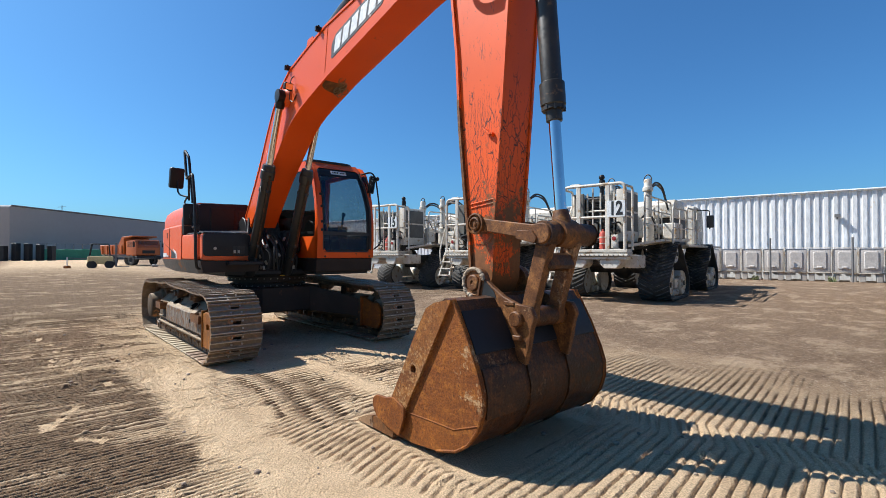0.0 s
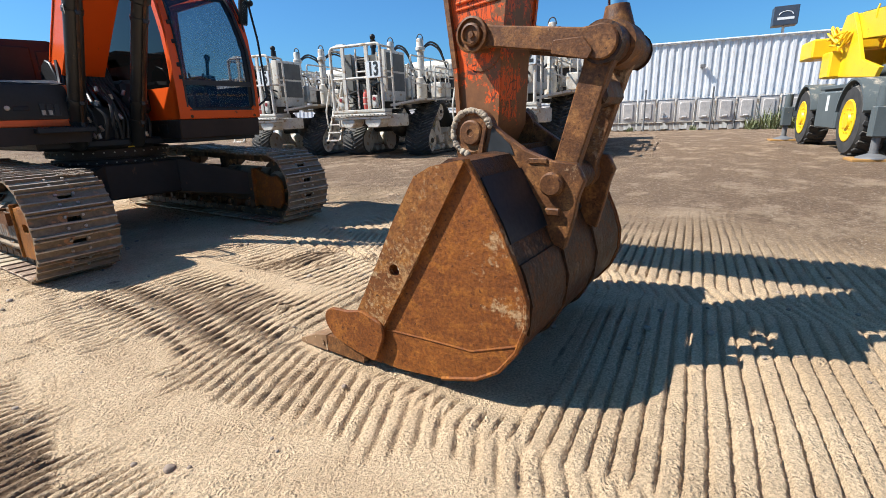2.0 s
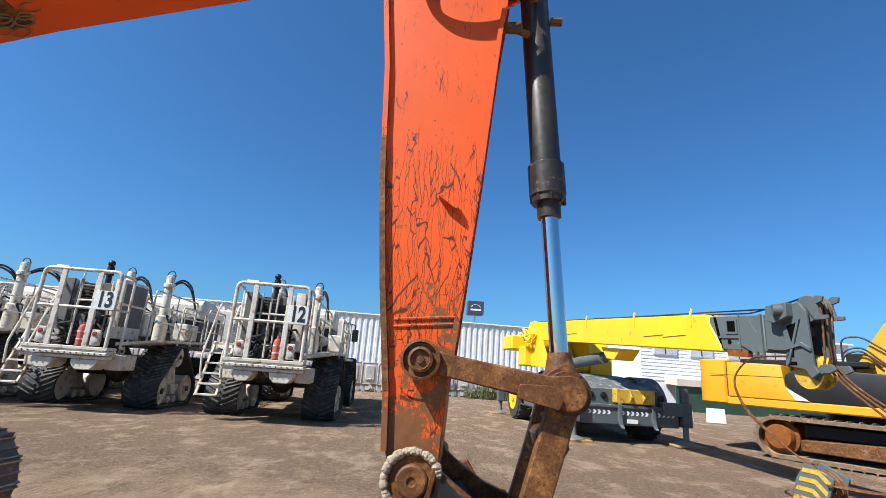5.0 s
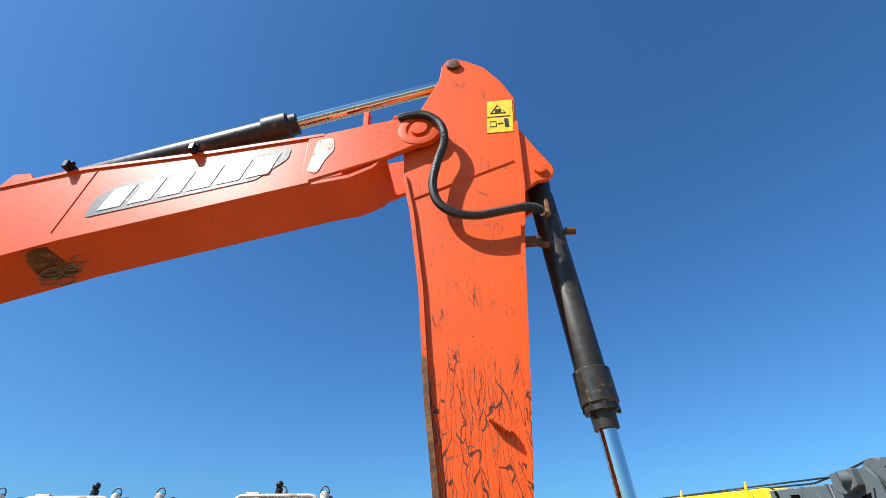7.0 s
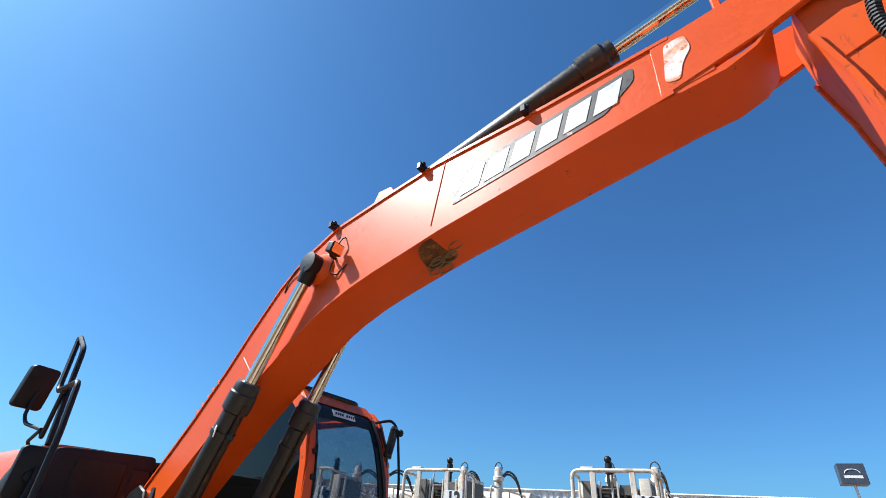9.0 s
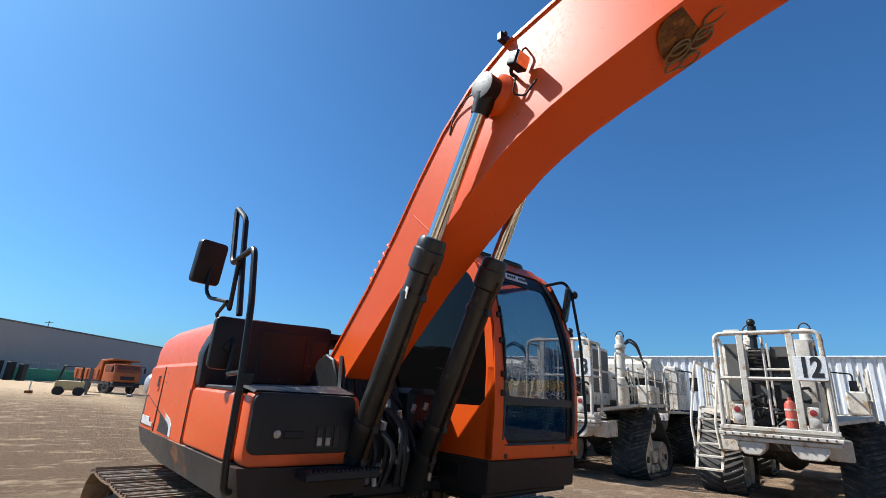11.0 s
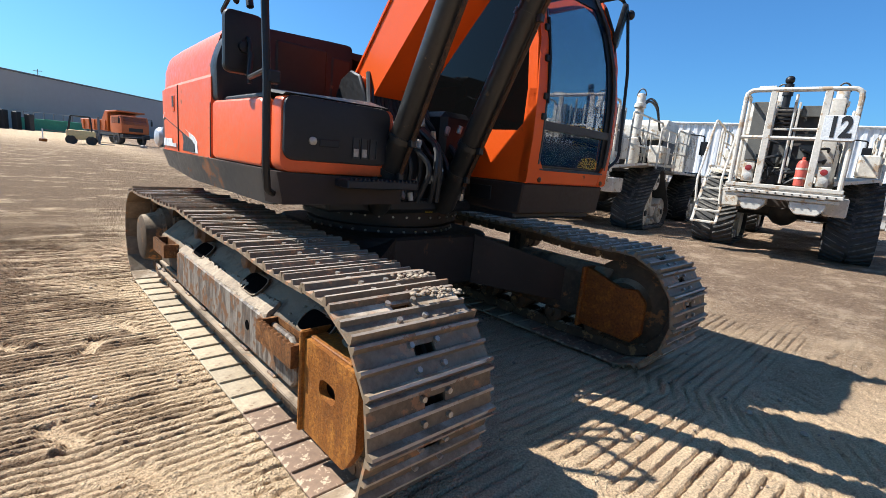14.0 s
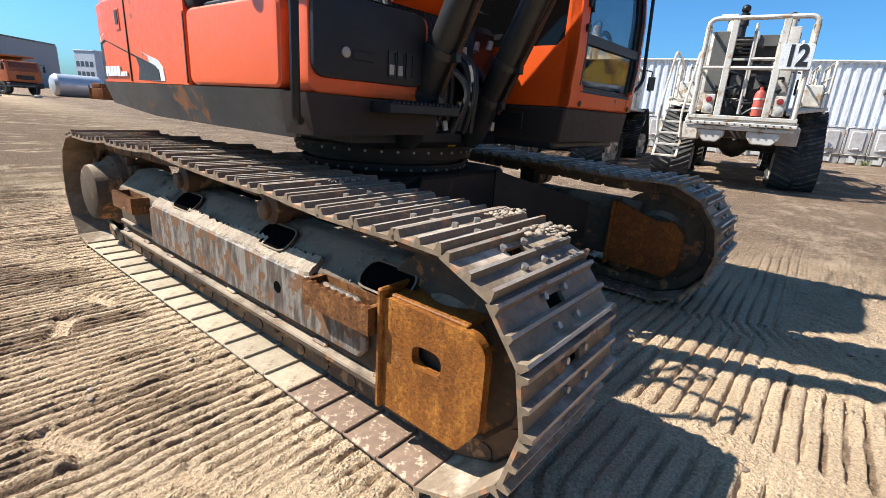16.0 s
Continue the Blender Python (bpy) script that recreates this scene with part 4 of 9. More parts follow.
    gi.prism([(1.00, 0.235), (1.43, 0.215), (1.50, 0.30), (1.50, 0.54), (1.42, 0.62), (1.30, 0.60), (1.22, 0.63), (1.02, 0.70), (1.00, 0.66)], i_ - s * 0.012, i_ - s * 0.050, "y", 0.006)
    gi.box(0.985, 1.012, i_ - s * 0.09, i_ + s * 0.08, 0.22, 0.70, 0.006)
    part("inner_guard", gi, RUST, EXC, "rust-brown inner guard plate of the idler")
    idl = Geo()
    idl.rev([(0.06, -0.16), (0.17, -0.16), (0.20, -0.10), (0.27, -0.085), (0.345, -0.085), (0.345, -0.045), (0.315, -0.04), (0.315, 0.04), (0.345, 0.045), (0.345, 0.085),
             (0.27, 0.085), (0.20, 0.10), (0.17, 0.16), (0.06, 0.16)], (fx, yc, fz), (fx, yc + 1, fz), 36)
    part("idler", idl, FRAME, EXC, "brown steel front idler")
    sp = Geo()
    teeth = []
    for k in range(21):
        for r, da in ((0.318, -6.5), (0.372, -3.0), (0.372, 3.0), (0.318, 6.5)):
            a = radians(360 * k / 21 + da)
            teeth.append((rx + r * math.cos(a), rz + r * math.sin(a)))
    sp.prism(teeth, yc - 0.028, yc + 0.028, "y")
    part("sprocket", sp, CHAIN, EXC, "toothed drive sprocket")
    fd = Geo()
    fd.rev([(0.27, 0.0), (0.27, 0.05), (0.235, 0.08), (0.215, 0.16), (0.205, 0.205), (0.19, 0.215), (0.0, 0.218)], (rx, yc + s * 0.03, rz), (rx, yc + s * 1.0, rz), 32)
    for k in range(12):
        a = radians(30 * k)
        fd.cyl((rx + 0.245 * math.cos(a), yc + s * 0.07, rz + 0.245 * math.sin(a)), (rx + 0.245 * math.cos(a), yc + s * 0.10, rz + 0.245 * math.sin(a)), 0.014, seg=6)
    fd.cyl((rx, yc - s * 0.03, rz), (rx, yc - s * 0.28, rz), 0.25, seg=24, bev=0.02)
    part("final_drive", fd, FRAME, EXC, "dusty round final drive cover")
    for k in range(8):
        x = -1.62 + k * 0.385
        rl = Geo().rev([(0.055, -0.15), (0.085, -0.13), (0.085, -0.05), (0.07, -0.04), (0.07, 0.04), (0.085, 0.05), (0.085, 0.13), (0.055, 0.15)], (x, yc, 0.225), (x, yc + 1, 0.225), 18)
        rl.cyl((x, yc - 0.19, 0.225), (x, yc + 0.19, 0.225), 0.035, seg=12)
        rl.box(x - 0.05, x + 0.05, o - s * 0.015, o + s * 0.02, 0.19, 0.29, 0.01)
        part("track_roller", rl, CHAIN, EXC, "greasy bottom roller")
    for x in (-0.72, 0.22):
        cr = Geo().rev([(0.05, -0.12), (0.075, -0.11), (0.075, -0.04), (0.06, -0.03), (0.06, 0.03), (0.075, 0.04), (0.075, 0.12), (0.04, 0.14)], (x, yc, 0.765), (x, yc + s, 0.765), 18)
        cr.box(x - 0.045, x + 0.045, yc - s * 0.12, yc - s * 0.05, 0.62, 0.78, 0.01)
        cr.cyl((x, yc, 0.765), (x, yc + s * 0.165, 0.765), 0.05, 0.045, 14, 0.008)
        part("carrier_roller", cr, CHAIN, EXC, "rusty top carrier roller")


def thing_part(name):
    ob = new(name)
    ob.parent = EXC
    ob.empty_display_size = 0.1
    return ob


crawler(-1.28, -1, "crawler_track")
crawler(1.14, 1, "crawler_track")
# clumps of pale dirt stuck to the upper shoes at the front
for k, (cx, cy, cz, r) in enumerate(((1.49, -1.16, 0.895, 0.05), (1.33, -1.12, 0.915, 0.045), (1.52, -1.10, 0.885, 0.04), (1.30, -1.08, 0.91, 0.03), (0.55, -1.22, 0.93, 0.02))):
    g = Geo()
    rng = random.Random(k)
    for j in range(40):
        g.lump((cx + rng.uniform(-0.035, 0.035), cy + rng.uniform(-0.09, 0.09), cz + rng.uniform(0, 0.006)), r * rng.uniform(0.08, 0.26), 0.6, j)
    tagged(part("dirt_clump", g, DIRT, EXC, "pale crumbled dirt on the track shoes"), kind="stuff")

# car body between the crawlers
g = Geo()
g.prism(rounded([(-1.15, -0.72), (0.30, -0.72), (0.30, 0.60), (-1.15, 0.60)], 0.25), 0.46, 0.86, "z", 0.02)
car = part("car_body", g, BROWN_BLACK, EXC, "dark dirty X-shaped car body")
for sx in (-1, 1):
    for y0, y1 in ((-0.45, -1.16), (0.34, 1.02)):
        g = Geo()
        g.loft([[(-0.43 + sx * 0.15, y0, 0.46), (-0.43 + sx * 0.74, y0, 0.46), (-0.43 + sx * 0.74, y0, 0.86), (-0.43 + sx * 0.15, y0, 0.86)],
                [(-0.43 + sx * 0.72, y1, 0.34), (-0.43 + sx * 1.25, y1, 0.34), (-0.43 + sx * 1.25, y1, 0.62), (-0.43 + sx * 0.72, y1, 0.62)]])
        part("body_leg", g, BROWN_BLACK, car)
g = Geo()
g.box(0.10, 0.26, 1.02, 1.16, 0.66, 0.84, 0.02)
part("guard_block", g, BROWN_BLACK, EXC)
g = Geo()
g.rev([(0.60, 0.78), (0.60, 0.90), (0.56, 0.905), (0.56, 0.935), (0.64, 0.94), (0.64, 1.02), (0.50, 1.03)], (-0.43, -0.07, 0), (-0.43, -0.07, 1), 56)
ring = part("swing_ring", g, BROWN_BLACK, EXC, "dark slewing ring with bolts")
g = Geo()
for k in range(40):
    a = radians(9 * k)
    for r, z in ((0.63, 0.985), (0.592, 0.87)):
        g.cyl((-0.43 + r * math.cos(a), -0.07 + r * math.sin(a), z), (-0.43 + (r + 0.02) * math.cos(a), -0.07 + (r + 0.02) * math.sin(a), z), 0.009, seg=6)
tagged(part("ring_bolt", g, BOLT, ring), kind="stuff")
up("yellow_tag", Geo().box(0.232, 0.238, -0.135, -0.065, 1.03, 1.072, 0), YELLOW_LABEL, EXC, "small yellow tag")

# upper structure: deck frame and skirts
g = Geo()
g.box(-1.9, 0.36, -1.00, 1.10, 1.05, 1.14, 0.02)
g.box(-0.4, 0.23, -0.70, 0.16, 1.02, 1.22, 0.02)
g.box(0.1, 0.80, 0.20, 1.15, 1.06, 1.16, 0.015)
up("deck_frame", g, CHARCOAL, label="charcoal revolving deck frame")
g = Geo()
side = [(0.36, -1.375), (0.30, -1.395), (-1.2, -1.395), (-2.1, -1.375), (-2.45, -1.22), (-2.68, -0.9), (-2.76, -0.3), (-2.70, -0.3), (-2.4, -1.10), (-2.1, -1.28), (-1.2, -1.30), (0.36, -1.30)]
lo = [(p[0], p[1] + (0.05 if i < 7 else 0), 1.10 if p[0] > -1.5 else 1.15 if p[0] > -2.2 else 1.19) for i, p in enumerate(side)]
hi = [(p[0], p[1], 1.295) for p in side]
g.loft([lo, hi])
up("side_skirt", g, SKIRT, label="scuffed dark grey side skirt with rust")
g = Geo()
g.loft([[(0.36, -1.37, 1.12), (0.52, -1.34, 1.12), (0.52, -0.58, 1.125), (0.36, -0.58, 1.12)], [(0.36, -1.395, 1.290), (0.52, -1.375, 1.290), (0.52, -0.58, 1.275), (0.36, -0.58, 1.275)]])
# turned from the sun: its shade is put into this darker colour
up("front_skirt", g, BROWN_BLACK, label="front skirt, painted brown-black for the shade on it")
g = Geo()
g.box(0.50, 0.66, -1.04, -0.56, 1.225, 1.272, 0.006)
for k in range(17):
    yy = -1.03 + k * 0.0285
    g.prism([(yy, 1.270), (yy + 0.02, 1.270), (yy + 0.01, 1.284)], 0.62, 0.66, "x")
up("front_step", g, CHARCOAL, label="serrated charcoal step")

# storage box and fuel tank on the machine's right
g = Geo()
g.prism(rounded([(-0.55, 1.30), (0.345, 1.30), (0.345, 1.665), (-0.55, 1.675)], 0.055, 5), -1.385, -0.62, "y", 0.03, 3)
up("fuel_tank", g, ORANGE_BODY, label="faded orange tank body")
g = Geo()
g.prism(rect(-1.355, -0.655, 1.285, 1.685, 0.07, 5), 0.375, 0.505, "x", 0.02, 2)
box_body = up("storage_box", g, ORANGE_BODY, label="orange front storage box")
g = Geo()
outer = rect(-1.345, -0.700, 1.352, 1.680, 0.065, 5)
g.prism(outer, 0.500, 0.530, "x", 0.014, 2)
panel = up("front_panel", g, CHARCOAL, box_body, "charcoal moulded front panel with a lock")
g = Geo()
g.loft([[(0.505, -1.345, 1.675), (0.505, -0.70, 1.675), (0.30, -0.70, 1.715), (0.30, -1.345, 1.700)], [(0.515, -1.335, 1.688), (0.515, -0.71, 1.688), (0.30, -0.71, 1.735), (0.30, -1.335, 1.715)]])
g.box(-0.5, 0.31, -1.34, -0.62, 1.67, 1.70, 0.012)
up("box_cover", g, CHARCOAL, box_body, "dusty charcoal top cover")
g = Geo()
g.rev([(0.022, 0.0), (0.022, 0.012), (0.014, 0.016), (0.0, 0.016)], (0.528, -1.19, 1.46), (1, -1.19, 1.46), 16)
up("lock", g, BOLT, panel, "steel key lock")
g = Geo()
g.box(0.526, 0.536, -1.15, -1.03, 1.435, 1.475, 0.006)
up("pull_recess", g, BLACK, panel)
for k, yy in enumerate((-0.925, -0.870, -0.812)):
    g = Geo()
    framed(g, rect(yy - 0.024, yy + 0.024, 1.385, 1.500), rect(yy - 0.018, yy + 0.018, 1.393, 1.492), 0.528, 0.537, "x")
    g.box(0.520, 0.5315, yy - 0.019, yy + 0.019, 1.39, 1.495, 0)
    up("lamp_slot", g, BLACK_INK, panel)
    if k < 2:
        up("lamp_lens", Geo().box(0.530, 0.5345, yy - 0.016, yy + 0.016, 1.395, 1.440, 0.002), BOLT, panel, "clear work lamp lens")

# engine cover on the right, with its dark front, and the counterweight
g = Geo()
prof = [(1.298, -1.385), (1.822, -1.388), (1.850, -1.364), (1.99, -1.358), (2.10, -1.325), (2.17, -1.25), (2.200, -1.12), (2.205, -0.95), (2.205, -0.4), (1.298, -0.4)]
rings = []
for x, dy, dz in ((-0.56, 0.0, 0.0), (-1.3, 0.0, -0.012), (-1.9, 0.004, -0.025), (-2.10, 0.022, -0.035), (-2.26, 0.075, -0.05), (-2.42, 0.18, -0.08), (-2.54, 0.36, -0.13)):
    rings.append([(x, min(y + dy, -0.3), 1.298 + (z - 1.298) * (1 + dz)) for z, y in prof])
g.loft(rings)
hood = up("engine_cover", g, ORANGE_BODY, label="faded orange engine side cover with a pressed crease")
g = Geo()
g.prism(rounded([(-1.375, 1.66), (-0.40, 1.70), (-0.40, 2.21), (-0.60, 2.205), (-1.12, 2.185), (-1.33, 2.08), (-1.385, 1.92)], 0.05), -0.60, -0.46, "x", 0.025, 2)
up("cover_front", g, CHARCOAL, hood, "charcoal front of the engine cover")
g = Geo()
g.box(-0.50, -0.445, -1.00, -0.62, 1.72, 2.13, 0.012)
g.box(-0.50, -0.450, -0.58, -0.42, 1.74, 2.10, 0.012)
up("intake_panel", g, BROWN_BLACK, hood, "dull brown-black intake panel")
g = Geo()
g.box(-2.4, -0.50, -1.08, 0.15, 2.12, 2.175, 0.03, 2)
g.box(-1.3, -0.62, -0.95, -0.45, 2.17, 2.21, 0.02, 2)
up("engine_hood", g, CHARCOAL, label="charcoal engine hood")
for x, y in ((-0.56, -0.80), (-0.60, -0.45)):
    up("hood_latch", Geo().tube([(x, y - 0.03, 2.17), (x, y - 0.03, 2.20), (x, y + 0.03, 2.20), (x, y + 0.03, 2.17)], 0.008, 6), BLACK)
g = Geo()
g.prism(rounded([(-2.50, -1.16), (-2.70, -0.85), (-2.78, -0.1), (-2.70, 0.75), (-2.45, 1.12), (-1.9, 1.16), (-1.9, -1.0)], 0.15), 1.12, 2.0, "z", 0.05, 3)
up("counterweight", g, ORANGE_BODY, label="rounded orange counterweight")
g = Geo()
g.box(-1.95, -0.85, 0.15, 1.16, 1.14, 2.08, 0.06, 3)
up("left_cover", g, ORANGE_BODY, label="orange cover behind the cab")
# seams, handle and decal on the engine cover
g = Geo()
g.box(-1.452, -1.442, -1.392, -1.386, 1.305, 1.82, 0)
up("panel_gap", g, BLACK_INK, hood)
g = Geo()
g.box(-0.575, -0.565, -1.391, -1.386, 1.305, 1.66, 0)
up("panel_gap", g, BLACK_INK, hood)
g = Geo()
g.box(-1.64, -1.56, -1.391, -1.380, 1.62, 1.75, 0.006)
up("hatch_handle", g, ORANGE_BODY, hood)
up("handle_recess", Geo().box(-1.625, -1.575, -1.394, -1.389, 1.655, 1.74, 0), BLACK_INK, hood)


def side_plate(name, pts, mat, lift, parent, label=""):
    """A thin decal on the engine cover, which tapers inwards towards the rear."""
    def y(x):
        return -1.386 + (0.0 if x > -1.3 else 0.004 * (-1.3 - x) / 0.6) + (0.0 if x > -1.9 else 0.09 * (-1.9 - x)) - lift
    g = Geo()
    n = len(pts)
    g.add([(p[0], y(p[0]), p[1]) for p in pts] + [(p[0], y(p[0]) + 0.006, p[1]) for p in pts],
          [tuple(range(n)), tuple(range(2 * n - 1, n - 1, -1))] + [(i, (i + 1) % n, n + (i + 1) % n, n + i) for i in range(n)])
    return up(name, g, mat, parent, label, 0)


side_plate("decal_border", [(-2.08, 1.312), (-0.88, 1.312), (-0.90, 1.385), (-0.98, 1.43), (-1.96, 1.62), (-2.08, 1.60)], WHITE_LABEL, 0.003, hood, "white border of the model decal")
decal = side_plate("decal_field", [(-2.08, 1.316), (-0.955, 1.316), (-0.965, 1.375), (-1.02, 1.400), (-1.94, 1.578), (-2.08, 1.56)], BLACK_INK, 0.006, hood, "black model decal")
for k, (x0, x1, z1) in enumerate(((-1.99, -1.93, 1.40), (-1.92, -1.86, 1.40), (-1.85, -1.79, 1.40), (-1.78, -1.72, 1.40), (-1.71, -1.65, 1.40), (-1.635, -1.60, 1.365), (-1.59, -1.555, 1.365), (-1.545, -1.51, 1.365))):
    side_plate("decal_bar", [(x0, 1.335), (x1, 1.335), (x1, z1), (x0, z1)], WHITE_LABEL, 0.009, decal)

# handrails and mirrors on the right
g = Geo()
g.tube([(0.47, -1.375, 1.175), (0.515, -1.42, 1.19), (0.555, -1.445, 1.33), (0.565, -1.45, 1.72), (0.53, -1.455, 2.15), (0.43, -1.46, 2.50), (-0.05, -1.43, 2.485), (-0.23, -1.42, 2.95), (-0.01, -1.41, 2.81), (0.03, -1.40, 2.57), (0.19, -1.40, 2.12)], 0.019, 10, fillet=0.06)
g.tube([(0.55, -1.44, 1.775), (0.18, -1.40, 1.765), (0.16, -1.38, 1.90)], 0.014, 8, fillet=0.03)
g.tube([(0.08, -1.43, 2.485), (0.01, -1.41, 2.17), (0.0, -1.42, 2.205)], 0.015, 8, fillet=0.01)
g.box(0.505, 0.59, -1.45, -1.39, 1.71, 1.77, 0.006)
rail = up("handrail", g, BLACK, label="black tube handrail")
g = Geo()
mm = pose(-0.36, -1.50, 2.53, 0, 8, 12)
g.prism(rect(-0.10, 0.10, -0.155, 0.155, 0.035), -0.03, 0.03, "x", 0.012, 2, m=mm)
mir = up("mirror", g, BLACK, label="black rear-view mirror on a bent arm")
g = Geo().prism(rect(-0.088, 0.088, -0.142, 0.142, 0.03), -0.034, -0.030, "x", 0, m=mm)
up("mirror_glass", g, MIRROR_MAT, mir)
g = Geo().tube([(-0.34, -1.48, 2.50), (-0.33, -1.49, 2.33), (-0.28, -1.47, 2.27), (0.0, -1.43, 2.22)], 0.013, 8, fillet=0.05)
g.tube([(0.0, -1.43, 2.22), (-0.18, -1.43, 2.15), (-0.20, -1.40, 2.12)], 0.012, 6, fillet=0.02)
up("mirror_arm", g, BLACK, mir)
g = Geo()
g.prism(rect(-1.50, -1.29, 1.79, 2.115, 0.045), 0.035, 0.095, "x", 0.02, 2)
m2 = up("lower_mirror", g, BLACK, label="black lower mirror housing")
g = Geo().tube([(0.10, -1.38, 1.98), (0.135, -1.38, 1.96), (0.135, -1.38, 1.74)], 0.012, 8, fillet=0.02)
g.rev([(0.03, 0), (0.03, 0.03), (0.0, 0.035)], (0.09, -1.40, 1.93), (1, -1.40, 1.93), 12)
up("mirror_stem", g, BLACK, m2)

# boom
top = [(-0.18, 1.88), (0.32, 2.44), (0.60, 2.80), (0.82, 3.12), (1.05, 3.42), (1.30, 3.65), (1.62, 3.82), (2.16, 3.94), (2.62, 4.03), (3.46, 4.09), (4.20, 4.17), (4.36, 4.22)]
low = [(4.36, 3.80), (4.16, 3.76), (2.70, 3.445), (2.50, 3.39), (2.15, 3.295), (1.93, 3.225), (1.72, 3.135), (1.60, 3.07), (1.40, 2.925), (1.20, 2.77), (1.02, 2.63), (0.80, 2.45), (0.60, 2.26), (0.14, 1.81), (-0.02, 1.73), (-0.16, 1.77)]
g = Geo()
g.prism(top + low, BY - 0.207, BY + BF, "y", 0.006)
boom = up("boom", g, ORANGE, label="orange box-section boom with scuffed paint")
# flanges along the top and bottom plates
for line, t in ((top[:-1] + [(4.20, 4.17)], 0.012), (low[1:-2], -0.012)):
    g = Geo()
    ring = []
    for (x, z) in line:
        ring.append([(x, BY - 0.218, z - t), (x, BY + BF + 0.012, z - t), (x, BY + BF + 0.012, z + t), (x, BY - 0.218, z + t)])
    g.loft(ring)
    up("flange_plate", g, ORANGE, boom)
for s in (-1, 1):                            # fork cheeks round the arm
    g = Geo()
    cheek = [(4.10, 4.16), (4.50, 4.24), (4.74, 4.28)] + circle(4.83, 4.145, 0.135, 10, 80, -95) + [(4.60, 3.91), (4.10, 3.75)]
    g.prism(cheek, BY + (BF - 0.005 if s > 0 else -0.215), BY + (BF + 0.03 if s > 0 else -0.175), "y", 0.006)
    g.rev([(0.135, 0.0), (0.135, 0.025), (0.11, 0.03), (0.085, 0.03), (0.085, 0.012), (0.055, 0.012), (0.055, 0.04), (0.0, 0.042)], (4.83, BY + s * 0.195, 4.145), (4.83, BY + s * 2, 4.145), 28)
    up("boom_fork", g, ORANGE, boom, "boom fork cheek with the arm pin")
g = Geo()
g.loft([[(x, BY - 0.205, z), (x, BY + BF, z), (x, BY + BF, z + 0.025), (x, BY - 0.205, z + 0.025)] for x, z in ((4.02, 3.722), (4.20, 3.745), (4.40, 3.775), (4.54, 3.84), (4.62, 3.93))])
up("fork_floor", g, ORANGE, boom)
g = Geo()                                   # a worn bald patch and a chain rub on the underside, stains and a scrape with painted glare on the side
rng = random.Random(3)
for k in range(7):
    cx, cy = 2.60 + rng.uniform(-0.14, 0.14), BY + rng.uniform(-0.14, 0.11)
    r = rng.uniform(0.03, 0.05)
    zc = 3.46 - (2.70 - cx) * 0.40 - 0.028
    g.tube([(cx + r * math.cos(a) * 1.2, cy + r * math.sin(a) * 0.8, zc + 0.40 * r * 1.2 * math.cos(a)) for a in np.linspace(0, 6.283, 13)[:-1]], 0.006, 6, closed=True)
up("chain_rub", g, SHOE, boom, "chain links worn against the boom's belly")
g = Geo().prism(rounded([(2.52, BY - 0.20), (2.70, BY - 0.19), (2.72, BY - 0.02), (2.66, BY + 0.08), (2.50, BY + 0.10), (2.44, BY + 0.02), (2.47, BY - 0.12)], 0.04), 0, 0.004, "z", m=Matrix.Translation((0, 0, 3.46 - 0.4 * 2.70 - 0.017)) @ Matrix(((1, 0, 0, 0), (0, 1, 0, 0), (0.4, 0, 1, 0), (0, 0, 0, 1))))
up("bald_patch", g, LINK, boom, "dark rubbed patch of bare paint")


def boom_plate(name, pts, mat, lift, parent, label=""):
    return up(name, Geo().prism(pts, BY - 0.207 - lift, BY - 0.205, "y"), mat, parent, label, 0)


def along_decal(u, v):
    """A point of the boom's name decal: u along it, v across."""
    return (2.78 + 1.20 * u + 0.02 * v, 3.60 + 0.245 * u + 0.235 * v)


dec = boom_plate("name_decal", rounded([along_decal(0, 0), along_decal(0.86, 0), along_decal(1.0, 0.55), along_decal(1.0, 1.0), along_decal(0.08, 1.0), along_decal(0, 0.7)], 0.03), DECAL, 0.004, boom, "black decal with scuffs, painted glare and slanted white bars")
for k in range(6):
    u0 = 0.055 + k * 0.150
    boom_plate("decal_bar", [along_decal(u0, 0.14), along_decal(u0 + 0.115, 0.14), along_decal(u0 + 0.145, 0.86), along_decal(u0 + 0.030, 0.86)], WHITE_LABEL, 0.007, dec)
boom_plate("bright_scrape", rounded([(4.135, 3.84), (4.205, 3.82), (4.235, 3.93), (4.290, 4.02), (4.275, 4.13), (4.17, 4.12), (4.155, 4.00)], 0.03), SCRAPE_GLARE, 0.012, boom, "scraped paint patch with sun glare painted white")
g = Geo()
g.tube([(2.62, BY - 0.208, 3.50), (2.70, BY - 0.208, 4.02)], 0.004, 6)
up("weld_seam", g, ORANGE, boom)
g = Geo()
g.tube([(0.80, BY - 0.213, 2.88), (1.06, BY - 0.213, 2.66)], 0.005, 6)
up("weld_seam", g, ORANGE, boom)
g = Geo()                                   # pipes and clamps along the top
for dy in (-0.06, 0.0, 0.06, 0.12):
    g.tube([(1.55, BY + dy, 3.86), (2.3, BY + dy, 4.02), (4.2, BY + dy, 4.235)], 0.014, 6, fillet=0.2)
up("boom_pipes", g, BLACK, boom)
for x, z in ((2.50, 4.02), (3.34, 4.09), (1.60, 3.83)):
    g = Geo()
    g.box(x - 0.02, x + 0.02, BY - 0.27, BY - 0.18, z - 0.01, z + 0.05, 0.006)
    g.cyl((x - 0.03, BY - 0.24, z + 0.04), (x + 0.03, BY - 0.24, z + 0.04), 0.016, seg=8)
    up("pipe_clamp", g, BLACK, boom)
g = Geo()
